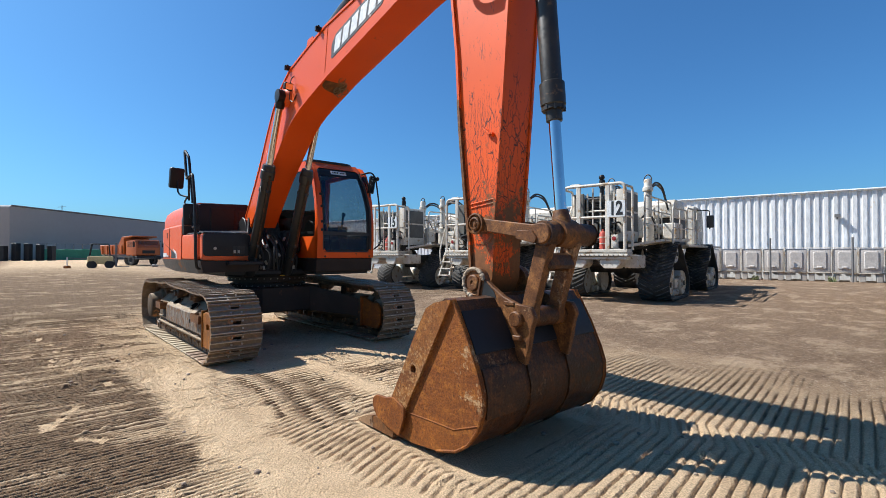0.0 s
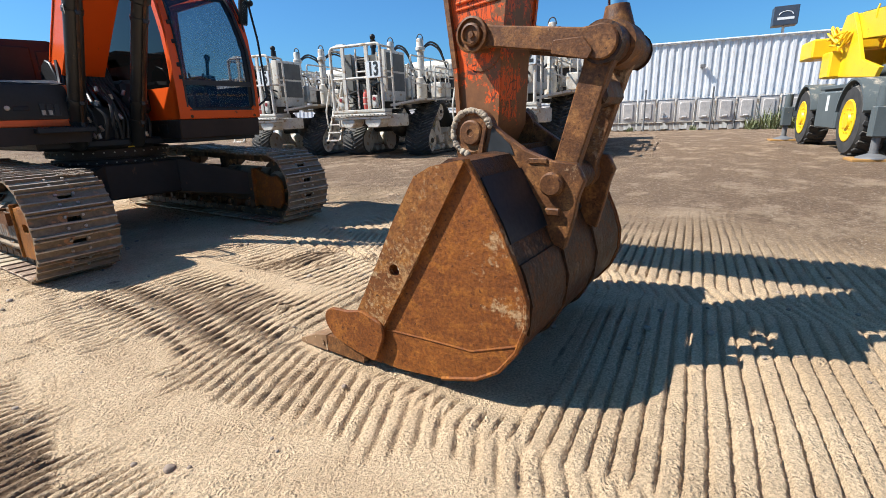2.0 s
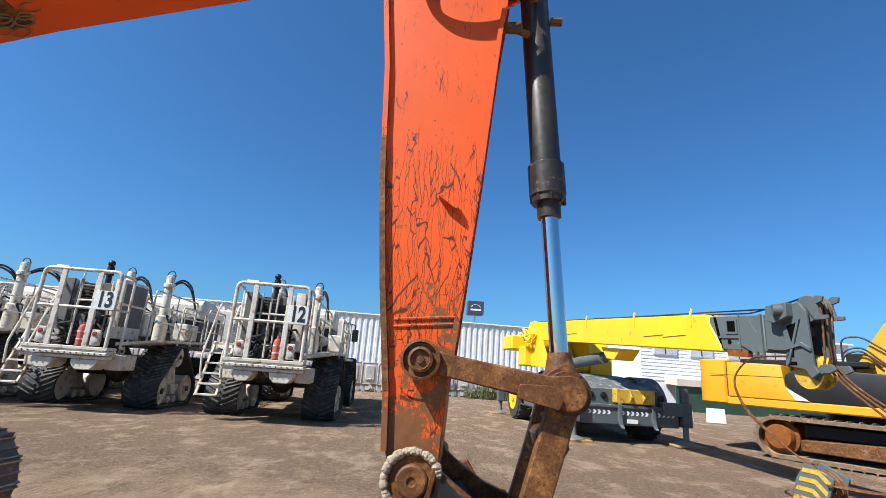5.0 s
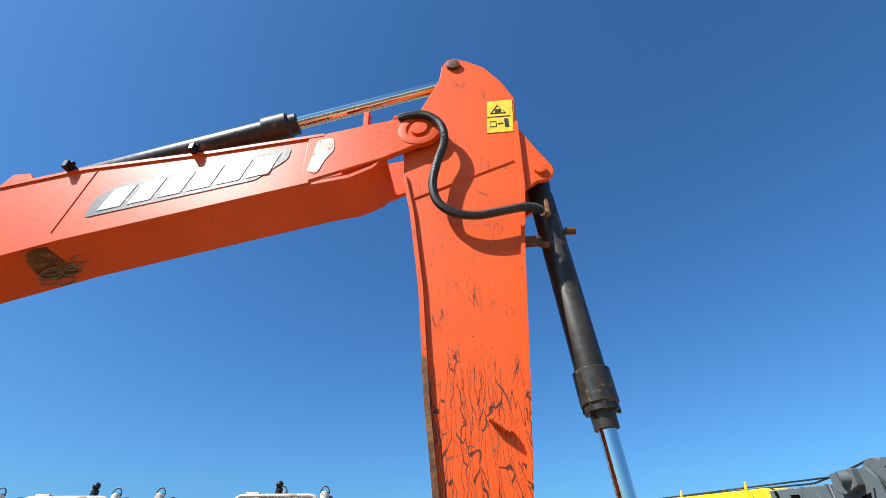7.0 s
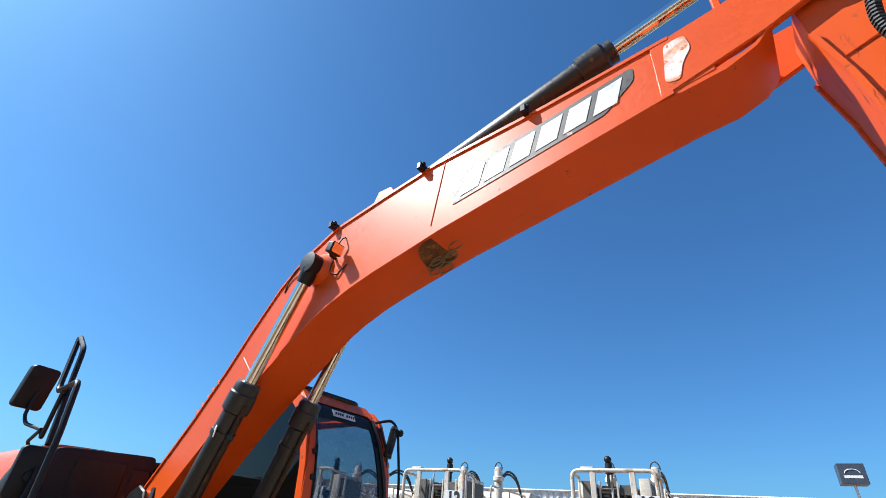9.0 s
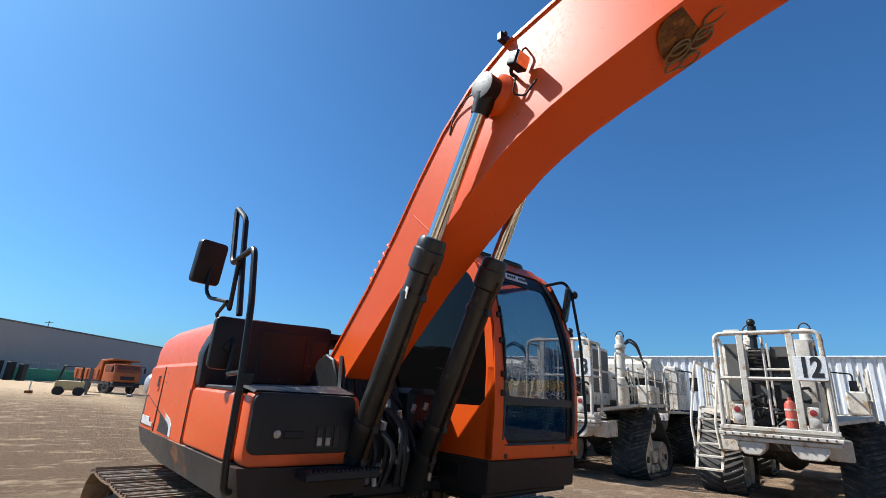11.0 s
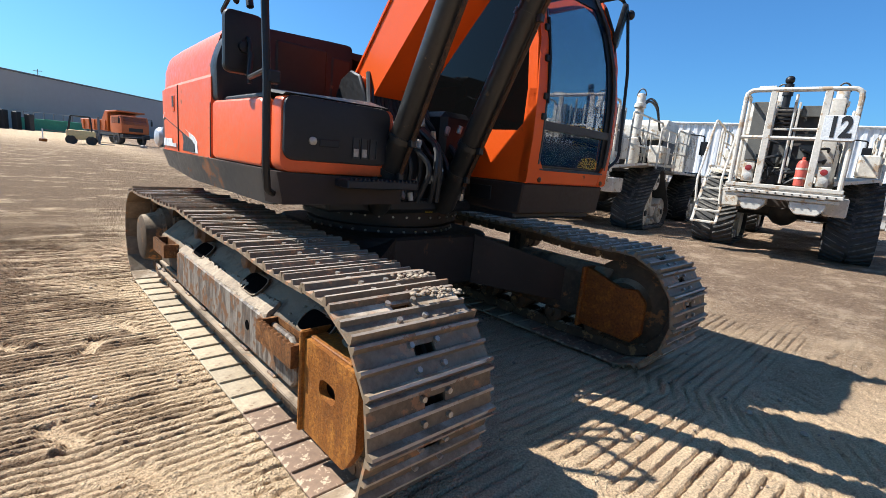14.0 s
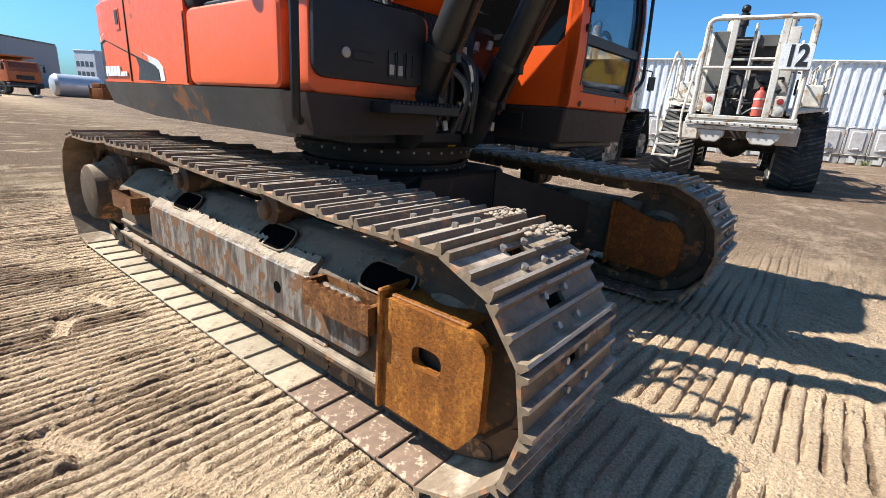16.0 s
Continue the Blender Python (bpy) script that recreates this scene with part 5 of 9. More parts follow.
for k in range(5):
    x = 0.36 + 0.045 * k
    g.cyl((x, BY - 0.2, 2.48 + 0.055 * k), (x - 0.030, BY - 0.2, 2.51 + 0.055 * k), 0.019, seg=8)
    g.cyl((x, BY - 0.12, 2.48 + 0.055 * k), (x - 0.030, BY - 0.12, 2.51 + 0.055 * k), 0.019, seg=8)
up("hose_fittings", g, ORANGE_BODY, boom, "dull orange hose fittings on the boom's back")
g = Geo()                                   # work lamp on the boom's side
g.prism(rect(-0.055, 0.055, -0.045, 0.045, 0.015), -0.035, 0.035, "x", 0.008, m=pose(1.775, -0.655, 3.545, 0, 20, 0))
lamp = up("work_lamp", g, BLACK, boom, "black square work lamp on a bracket")
up("lamp_lens", Geo().prism(rect(-0.045, 0.045, -0.036, 0.036, 0.01), 0.035, 0.040, "x", m=pose(1.775, -0.655, 3.545, 0, 20, 0)), MIRROR_MAT, lamp)
g = Geo().tube([(1.73, -0.655, 3.545), (1.69, -0.62, 3.53), (1.69, -0.56, 3.53)], 0.012, 6, fillet=0.02)
g.tube([(1.76, -0.57, 3.70), (1.77, -0.61, 3.66), (1.73, -0.61, 3.59)], 0.006, 6, fillet=0.02)
g.tube([(1.72, -0.61, 3.50), (1.69, -0.60, 3.40), (1.76, -0.58, 3.36), (1.84, -0.57, 3.44)], 0.006, 6, fillet=0.03)
up("lamp_bracket", g, BLACK, lamp)
up("lamp_cable", Geo().tube([(1.46, -0.60, 3.52), (1.30, -0.60, 3.58), (1.16, -0.58, 3.50), (1.12, -0.57, 3.38)], 0.006, 6, fillet=0.08), HOSE, lamp)

# boom cylinders
PINZ = (1.545, 3.475)
for s in (-1, 1):
    y = BY + (0.275 if s > 0 else -0.290)
    a, b = Vector((0.36, y, 1.06)), Vector((PINZ[0], y, PINZ[1]))
    d = (b - a).normalized()
    L_ = (b - a).length
    g = Geo()
    g.rev([(0.055, 0.0), (0.076, 0.05), (0.076, L_ - 1.17), (0.080, L_ - 1.165), (0.096, L_ - 1.155), (0.096, L_ - 1.03), (0.088, L_ - 1.02), (0.088, L_ - 0.975), (0.078, L_ - 0.95), (0.05, L_ - 0.945)], a, b, 28)
    cyl = up("boom_cylinder", g, CYL_BLACK, label="dark oily boom lift cylinder")
    up("piston_rod", Geo().cyl(a + d * (L_ - 1.0), b - d * 0.06, 0.045, seg=20), CHROME, cyl, "polished chrome rod")
    g = Geo()
    g.rev([(0.085, -0.06), (0.085, 0.06), (0.055, 0.065), (0.0, 0.065)], (PINZ[0], y, PINZ[1]), (PINZ[0], y + s, PINZ[1]), 24)
    g.cyl(b - d * 0.16, b - d * 0.04, 0.055, 0.07, 16)
    up("rod_eye", g, BLACK, cyl, "black rod eye")
    g = Geo()
    hoff = Vector((0.095, 0, -0.03))
    g.tube([a + d * 0.25 + hoff, a + d * (L_ - 1.25) + hoff, a + d * (L_ - 1.10) + hoff * 1.05], 0.014, 6)
    up("oil_pipe", g, RUST_DARK, cyl)
    for f in (0.30, 0.52, L_ - 1.32):
        c = a + d * f
        g = Geo().rev([(0.083, -0.018), (0.086, -0.018), (0.086, 0.018), (0.083, 0.018)], c, b, 24)
        g.box(-0.02, 0.02, -0.018, 0.018, -0.022, 0.022, 0.004, m=Matrix.Translation(c + hoff))
        up("pipe_clamp", g, CYL_BLACK, cyl)
    if s < 0:
        up("white_sticker", Geo().box(-0.02, 0.02, -0.003, 0.003, -0.035, 0.035, 0, m=Matrix.Translation(a + d * (L_ - 1.32) + Vector((0.03, -0.077, 0))) @ pose(0, 0, 0, 0, 25, -18)), WHITE_LABEL, cyl)
for s in (-1, 1):
    g = Geo()
    g.rev([(0.135, 0.0), (0.13, 0.02), (0.09, 0.05), (0.075, 0.075)], (PINZ[0], BY + (BF if s > 0 else -0.207), PINZ[1]), (PINZ[0], BY + s * 2, PINZ[1]), 28)
    up("pin_boss", g, ORANGE, boom, "flared orange pin boss")
g = Geo().cyl((-0.03, BY - 0.245, 1.86), (-0.03, BY + 0.22, 1.86), 0.075, seg=28, bev=0.01)
up("foot_pin", g, ORANGE, boom)
for s in (-1, 1):
    g = Geo().prism([(-0.45, 1.20), (0.25, 1.20), (0.10, 1.80), (0.02, 1.93), (-0.10, 1.97), (-0.22, 1.92), (-0.29, 1.80)], BY + s * 0.235, BY + s * 0.268, "y", 0.01)
    up("boom_bracket", g, BLACK, label="black boom foot bracket")

# arm cylinder on top of the boom
a, b = Vector((1.98, BY, 4.055)), Vector((5.07, BY, 4.90))
d = (b - a).normalized()
g = Geo()
g.rev([(0.05, 0.0), (0.082, 0.06), (0.082, 1.72), (0.102, 1.73), (0.102, 1.90), (0.08, 1.92), (0.08, 1.97), (0.05, 1.98)], a, b, 28)
cyl = up("arm_cylinder", g, CYL, label="black arm cylinder")
up("piston_rod", Geo().cyl(a + d * 1.9, b - d * 0.08, 0.05, seg=20), CHROME, cyl, "polished chrome rod")
up("rod_eye", Geo().rev([(0.095, -0.07), (0.095, 0.07)], b, b + Vector((0, 1, 0)), 24), CYL, cyl)
for s in (-1, 1):
    g = Geo().prism([(1.78, 3.86), (2.22, 3.95), (2.05, 4.16), (1.92, 4.16)], BY + s * 0.085 - 0.012, BY + s * 0.085 + 0.012, "y", 0.004)
    up("cylinder_bracket", g, ORANGE, boom)

# arm
AH = 0.155
arm_side = [(5.07, 4.99), (5.18, 4.93), (5.29, 4.84), (5.40, 4.66), (5.475, 4.46), (5.455, 4.20), (5.44, 3.63), (5.39, 3.18), (5.335, 2.50), (5.28, 1.90), (5.25, 1.60), (5.23, 1.20),
            (5.16, 1.06), (5.07, 1.08), (5.01, 1.25), (4.995, 1.48), (4.940, 1.90), (4.887, 2.40), (4.850, 3.00), (4.792, 3.50), (4.735, 3.80), (4.72, 4.05), (4.76, 4.25), (4.84, 4.45), (4.96, 4.74), (4.98, 4.90), (5.02, 4.97)]
g = Geo().prism(arm_side, BY - AH, BY + AH, "y", 0.006)
arm = up("arm", g, ORANGE_ARM, label="orange arm with scratched and rusting paint")
g = Geo()                                   # narrow flanges round the side plate
for s in (-1, 1):
    for line in (arm_side[5:11], arm_side[14:21]):
        for (x0, z0), (x1, z1) in zip(line, line[1:]):
            g.loft([[(x0 - 0.012, BY + s * AH, z0), (x0 + 0.012, BY + s * AH, z0), (x0 + 0.012, BY + s * (AH + 0.022), z0), (x0 - 0.012, BY + s * (AH + 0.022), z0)],
                    [(x1 - 0.012, BY + s * AH, z1), (x1 + 0.012, BY + s * AH, z1), (x1 + 0.012, BY + s * (AH + 0.022), z1), (x1 - 0.012, BY + s * (AH + 0.022), z1)]])
up("edge_flange", g, ORANGE_ARM, arm)
g = Geo()                                   # bare rusty strip along the lower half of the rear edge
g.loft([[(x - 0.013, BY - AH - 0.025, z), (x + 0.013, BY - AH - 0.025, z), (x + 0.013, BY - AH + 0.01, z), (x - 0.013, BY - AH + 0.01, z)] for x, z in ((4.872, 2.62), (4.887, 2.40), (4.940, 1.90), (4.995, 1.48))])
up("rusty_edge", g, LINK, arm, "rear edge worn down to rusty steel")
g = Geo()
g.tube([(5.00, BY - AH - 0.002, 1.77), (5.26, BY - AH - 0.002, 1.795)], 0.007, 6)
for x0, z0, x1, z1 in ((5.00, 1.74, 5.26, 1.765), (4.77, 3.60, 5.41, 3.86)):
    up("weld_seam", g, ORANGE_ARM, arm)
    g = Geo()
    g.tube([(x0, BY - AH - 0.002, z0), (x1, BY - AH - 0.002, z1)], 0.006, 6)
up("weld_seam", g, ORANGE_ARM, arm)
g = Geo()                                   # wear strip on the rear lower half
g.loft([[(x - 0.006, BY - 0.13, z), (x - 0.006, BY + 0.13, z), (x + 0.02, BY + 0.13, z), (x + 0.02, BY - 0.13, z)] for x, z in ((4.868, 2.50), (4.915, 2.00), (4.985, 1.50), (5.005, 1.25))])
up("wear_strip", g, LINK, arm, "worn steel strip behind the arm")
for s in (-1, 1):
    g = Geo().prism([(5.40, 4.25)] + [(5.46, 4.18), (5.55, 3.98)] + circle(5.555, 3.775, 0.085, 8, 35, -100) + [(5.45, 3.63), (5.40, 3.6)], BY + s * 0.12, BY + s * 0.15, "y", 0.004)
    g.rev([(0.035, 0), (0.035, 0.02), (0, 0.022)], (5.555, BY + s * 0.15, 3.775), (5.555, BY + s * 2, 3.775), 16)
    up("cylinder_ear", g, ORANGE_ARM, arm, "ear plate with the bucket cylinder pin")
    g = Geo().rev([(0.05, 0.0), (0.05, 0.025), (0.03, 0.03), (0.0, 0.03)], (5.065, BY + s * AH, 4.885), (5.065, BY + s * 2, 4.885), 20)
    up("top_pin", g, LINK, arm)
g = Geo()
g.prism([(5.15, 2.325), (5.165, 2.335), (5.245, 2.275), (5.235, 2.262)], BY - AH - 0.045, BY - AH + 0.002, "y", 0.003)
g.cyl((5.235, BY - AH, 2.275), (5.235, BY - AH - 0.03, 2.275), 0.016, seg=10)
up("lug", g, ORANGE_ARM, arm)
lab = [(5.265, 4.125), (5.435, 4.125), (5.455, 4.44), (5.285, 4.44)]
sticker = up("warning_sticker", Geo().prism(lab, BY - AH - 0.004, BY - AH + 0.001, "y"), YELLOW_LABEL, arm, "yellow warning sticker with black signs", 0)
g = Geo()
g.tube([(5.27, BY - AH - 0.005, 4.50), (5.37, BY - AH - 0.005, 4.50), (5.32, BY - AH - 0.005, 4.58)], 0.004, 5, closed=True)
g.box(5.30, 5.34, BY - AH - 0.007, BY - AH - 0.003, 4.51, 4.54, 0)
g.tube([(5.26, BY - AH - 0.005, 4.37), (5.30, BY - AH - 0.005, 4.37), (5.30, BY - AH - 0.005, 4.42), (5.26, BY - AH - 0.005, 4.42)], 0.003, 5, closed=True)
g.box(5.31, 5.345, BY - AH - 0.007, BY - AH - 0.003, 4.392, 4.40, 0)
g.box(5.355, 5.38, BY - AH - 0.007, BY - AH - 0.003, 4.36, 4.44, 0)
g.box(5.245, 5.395, BY - AH - 0.007, BY - AH - 0.003, 4.463, 4.468, 0)
g.v = [(v[0] + 0.03, v[1], v[2] - 0.19) for v in g.v]
up("sticker_signs", g, BLACK_INK, sticker, smooth=0)
# armoured hose across the arm's head
pts = [(4.70, -0.58, 4.27), (4.78, -0.60, 4.265), (4.88, -0.61, 4.24), (4.97, -0.61, 4.14), (4.995, -0.61, 3.99), (4.95, -0.60, 3.82), (4.92, -0.60, 3.65), (4.945, -0.60, 3.51), (5.03, -0.60, 3.42), (5.15, -0.60, 3.385), (5.28, -0.60, 3.40), (5.44, -0.59, 3.43), (5.53, -0.52, 3.45)]
fine = []
for i in range(len(pts) - 1):
    p0, p1, p2, p3 = [Vector(pts[max(0, min(len(pts) - 1, j))]) for j in (i - 1, i, i + 1, i + 2)]
    for t in np.linspace(0, 1, 9)[:-1]:
        fine.append(0.5 * ((2 * p1) + (p2 - p0) * t + (2 * p0 - 5 * p1 + 4 * p2 - p3) * t * t + (3 * p1 - p0 - 3 * p2 + p3) * t ** 3))
g = Geo().tube(fine, 0.021, 8)
for i in range(0, len(fine) - 1):
    dd = (fine[i + 1] - fine[i]).normalized()
    g.cyl(fine[i] - dd * 0.004, fine[i] + dd * 0.004, 0.0265, seg=8)
up("armoured_hose", g, HOSE, arm, "black spiral-guarded hydraulic hose")
g = Geo()
g.cyl((4.66, -0.55, 4.295), (4.72, -0.565, 4.30), 0.022, seg=8)
g.tube([(4.36, -0.46, 4.24), (4.50, -0.50, 4.28), (4.68, -0.55, 4.295)], 0.012, 6)
g.box(4.44, 4.48, -0.54, -0.48, 4.24, 4.42, 0.006)
up("hose_fitting", g, ORANGE, arm)

# bucket cylinder
a, b = Vector((5.555, BY, 3.775)), Vector((5.735, BY, 1.525))
d = (b - a).normalized()
g = Geo()
g.rev([(0.0, -0.07), (0.07, -0.06), (0.075, 0.0), (0.065, 0.08), (0.073, 0.10), (0.073, 1.195), (0.088, 1.205), (0.088, 1.36), (0.080, 1.37), (0.080, 1.395), (0.058, 1.40), (0.056, 1.47), (0.04, 1.475)], a, b, 32)
for k in range(8):
    q = pose(0, 0, 0, 0, 0, 45 * k)
    c = a + d * 1.385 + Vector((0.076 * math.cos(radians(45 * k)), 0.076 * math.sin(radians(45 * k)), 0))
    g.cyl(c - d * 0.03, c + d * 0.015, 0.010, seg=6)
cyl = up("bucket_cylinder", g, CYL, label="dark oily bucket cylinder")
up("piston_rod", Geo().cyl(a + d * 1.45, b - d * 0.10, 0.041, seg=24), CHROME, cyl, "polished chrome rod")
g = Geo().rev([(0.095, -0.085), (0.098, 0.085)], b, b + Vector((0, 1, 0)), 24)
g.cyl(b - d * 0.16, b - d * 0.05, 0.05, 0.075, 20)
up("rod_eye", g, LINK, cyl, "rusty rod eye")
g = Geo()
g.box(5.38, 5.50, BY - 0.14, BY - 0.11, 3.24, 3.30, 0.006)
g.tube([(5.46, BY - 0.12, 3.27), (5.54, BY - 0.09, 3.26)], 0.02, 6)
g.tube([(5.53, -0.50, 3.45), (5.57, BY - 0.10, 3.46), (5.57, BY - 0.09, 3.58)], 0.018, 8, fillet=0.03)
g.tube([(5.66, BY - 0.02, 3.40), (5.72, BY - 0.02, 3.40)], 0.022, 8)
up("pipe_clamp", g, LINK, cyl)

# linkage
P_ARM, P_CYL, P_BKT = (5.135, 1.610), (5.725, 1.520), (5.558, 0.943)


def bar(p, q, w0, w1, y0, y1, eye0, eye1):
    """A link plate with round ends."""
    a, b = Vector(p), Vector(q)
    d = (b - a).normalized()
    n = Vector((-d.y, d.x))
    ang = math.degrees(math.atan2(d.y, d.x))
    out = circle(p[0], p[1], eye0, 12, ang + 115, ang + 245) + [tuple(a + d * eye0 * 1.2 - n * w0), tuple(b - d * eye1 * 1.2 - n * w1)] + circle(q[0], q[1], eye1, 12, ang - 115, ang + 115) + \
        [tuple(b - d * eye1 * 1.2 + n * w1), tuple(a + d * eye0 * 1.2 + n * w0)]
    return Geo().prism(out, y0, y1, "y", 0.006)


for s in (-1, 1):
    g = bar(P_ARM, P_CYL, 0.045, 0.050, BY + s * 0.185, BY + s * 0.230, 0.078, 0.070)
    link = up("guide_link", g, LINK, label="rusty guide link plate")
    g = Geo()
    g.rev([(0.080, 0.0), (0.080, 0.024), (0.070, 0.027), (0.066, 0.010), (0.052, 0.008), (0.050, 0.030), (0.040, 0.034), (0.036, 0.020), (0.016, 0.020), (0.014, 0.028), (0.0, 0.029)], (P_ARM[0], BY + s * 0.228, P_ARM[1]), (P_ARM[0], BY + s * 2, P_ARM[1]), 24)
    up("link_pin", g, LINK, link)
    up("grease_plate", Geo().prism(rounded([(5.52, 1.49), (5.68, 1.455), (5.70, 1.49), (5.66, 1.545), (5.53, 1.545)], 0.01), BY + s * 0.228, BY + s * 0.242, "y", 0.003), LINK, link)
    g = Geo().rev([(0.115, 0.0), (0.115, 0.006), (0.0, 0.007)], (P_ARM[0], BY + s * AH, P_ARM[1] - 0.04), (P_ARM[0], BY + s * 2, P_ARM[1] - 0.04), 24)
    up("wear_ring", g, ORANGE_ARM, arm)
g = bar(P_CYL, P_BKT, 0.058, 0.055, BY - 0.182, BY - 0.112, 0.085, 0.075)
hl = up("bucket_link", g, LINK, label="rusty H-shaped bucket link")
g = bar(P_CYL, P_BKT, 0.058, 0.055, BY + 0.112, BY + 0.182, 0.085, 0.075)
up("link_cheek", g, LINK, hl)
g = Geo()
g.box(-0.06, 0.06, BY - 0.15, BY + 0.15, -0.06, 0.05, 0.02, m=pose(5.675, 0, 1.33, 0, -15, 0))
up("cross_plate", g, RUST_DARK, hl)
up("cross_tube", Geo().cyl((P_BKT[0], BY - 0.215, P_BKT[1]), (P_BKT[0], BY + 0.215, P_BKT[1]), 0.072, seg=20), RUST_DARK, hl)
g = Geo()
g.cyl((P_CYL[0], BY - 0.215, P_CYL[1]), (P_CYL[0], BY - 0.09, P_CYL[1]), 0.085, seg=20)
up("cross_tube", g, RUST_DARK, hl)
g = Geo()
g.cyl((P_CYL[0], BY + 0.09, P_CYL[1]), (P_CYL[0], BY + 0.32, P_CYL[1]), 0.08, seg=20, bev=0.01)
up("cross_tube", g, RUST_DARK, hl)

# bucket
BL, BR = 0.385, -1.015
back = [(4.46, 0.045), (4.70, 0.030), (4.92, 0.022), (5.19, 0.050), (5.38, 0.105), (5.49, 0.175), (5.575, 0.29), (5.615, 0.41), (5.615, 0.52), (5.58, 0.63), (5.49, 0.83), (5.39, 1.01), (5.345, 1.075), (5.26, 1.085), (5.18, 1.04)]
g = Geo()
inner_ = []
for i, p in enumerate(back):
    d = Vector(back[min(i + 1, len(back) - 1)]) - Vector(back[max(i - 1, 0)])
    nn = Vector((-d.y, d.x)).normalized()
    inner_.append(tuple(Vector(p) + nn * 0.028))
rings = [[(p[0], BR, p[1]), (p[0], BL, p[1]), (q[0], BL, q[1]), (q[0], BR, q[1])] for p, q in zip(back, inner_)]
g.loft(rings)
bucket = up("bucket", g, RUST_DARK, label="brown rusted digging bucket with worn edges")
side = [(5.345, 1.085), (5.19, 1.055), (5.10, 1.01), (5.03, 0.90), (4.96, 0.79), (4.85, 0.59), (4.69, 0.31), (4.60, 0.10), (4.70, 0.028), (4.92, 0.020), (5.19, 0.048), (5.38, 0.103), (5.49, 0.173), (5.58, 0.288), (5.62, 0.41), (5.62, 0.52), (5.583, 0.632), (5.493, 0.832), (5.393, 1.012)]
def stepped(line, step=0.05):
    """A closed outline with points at short, even steps."""
    out = []
    for q, r in zip(line, line[1:] + line[:1]):
        cuts = max(1, round(math.dist(q, r) / step))
        out += [(q[0] + (r[0] - q[0]) * k / cuts, q[1] + (r[1] - q[1]) * k / cuts) for k in range(cuts)]
    return out


side = stepped(side)
for y0, y1 in ((BR - 0.010, BR + 0.024), (BL - 0.024, BL + 0.010)):
    c = (4.955, 0.562)
    g = Geo()
    hole = [(c[0] + 0.031 * math.cos(math.atan2(p[1] - c[1], p[0] - c[0])), c[1] + 0.031 * math.sin(math.atan2(p[1] - c[1], p[0] - c[0]))) for p in side]
    # the plate is drawn fan-wise round its hole
    framed(g, side, hole, y0, y1, "y")
    up("side_plate", g, RUST, bucket, "rust-brown side plate with a round hole")
    # thicker plate along the front edge
    strip = [(5.352, 1.075), (5.345, 1.085), (5.19, 1.055), (5.10, 1.01), (5.03, 0.90), (4.96, 0.79), (4.85, 0.59), (4.69, 0.31), (4.60, 0.10), (4.70, 0.028), (4.755, 0.075), (4.90, 0.316), (5.05, 0.565), (5.20, 0.816)]
    strip = stepped(strip)
    g = Geo()
    hole = [(c[0] + 0.031 * math.cos(math.atan2(p[1] - c[1], p[0] - c[0])), c[1] + 0.031 * math.sin(math.atan2(p[1] - c[1], p[0] - c[0]))) for p in strip]
    ya, yb_ = (BR - 0.0345, BR - 0.0105) if y0 < 0 else (BL + 0.0105, BL + 0.0345)
    framed(g, strip, hole, ya, yb_, "y")
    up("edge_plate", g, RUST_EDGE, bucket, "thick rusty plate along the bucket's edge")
for s, yb in ((-1, BR), (1, BL)):
    g = Geo()
    cut = rounded([(4.72, 0.315), (4.63, 0.290), (4.50, 0.285), (4.445, 0.245), (4.445, 0.185), (4.50, 0.115), (4.62, 0.075), (4.80, 0.040), (4.87, 0.20), (4.86, 0.27)], 0.03, 3)
    g.prism(cut, yb + s * 0.030, yb + s * 0.052, "y", 0.006)
    up("side_cutter", g, RUST, bucket, "rounded side cutter plate")
    g = Geo()
    for (x0, z0), (x1, z1) in zip(((4.70, 0.22), (5.10, 0.235), (5.36, 0.24)), ((5.10, 0.235), (5.36, 0.24), (5.60, 0.33))):
        g.tube([(x0, yb + s * 0.009, z0), (x1, yb + s * 0.009, z1)], 0.006, 5)
    g.tube([(x, yb + s * 0.008, z) for x, z in back[3:13]], 0.011, 6)
    g.cyl((5.53, yb + s * 0.009, 0.245), (5.53, yb + s * 0.012, 0.245), 0.012, seg=10)
    up("weld_line", g, RUST, bucket)
g = Geo()
g.prism([(4.44, 0.035), (4.47, 0.018), (4.80, 0.012), (4.80, 0.055), (4.47, 0.068)], BR - 0.005, BL + 0.005, "y", 0.006)
up("lip", g, RUST, bucket, "worn steel bucket lip")
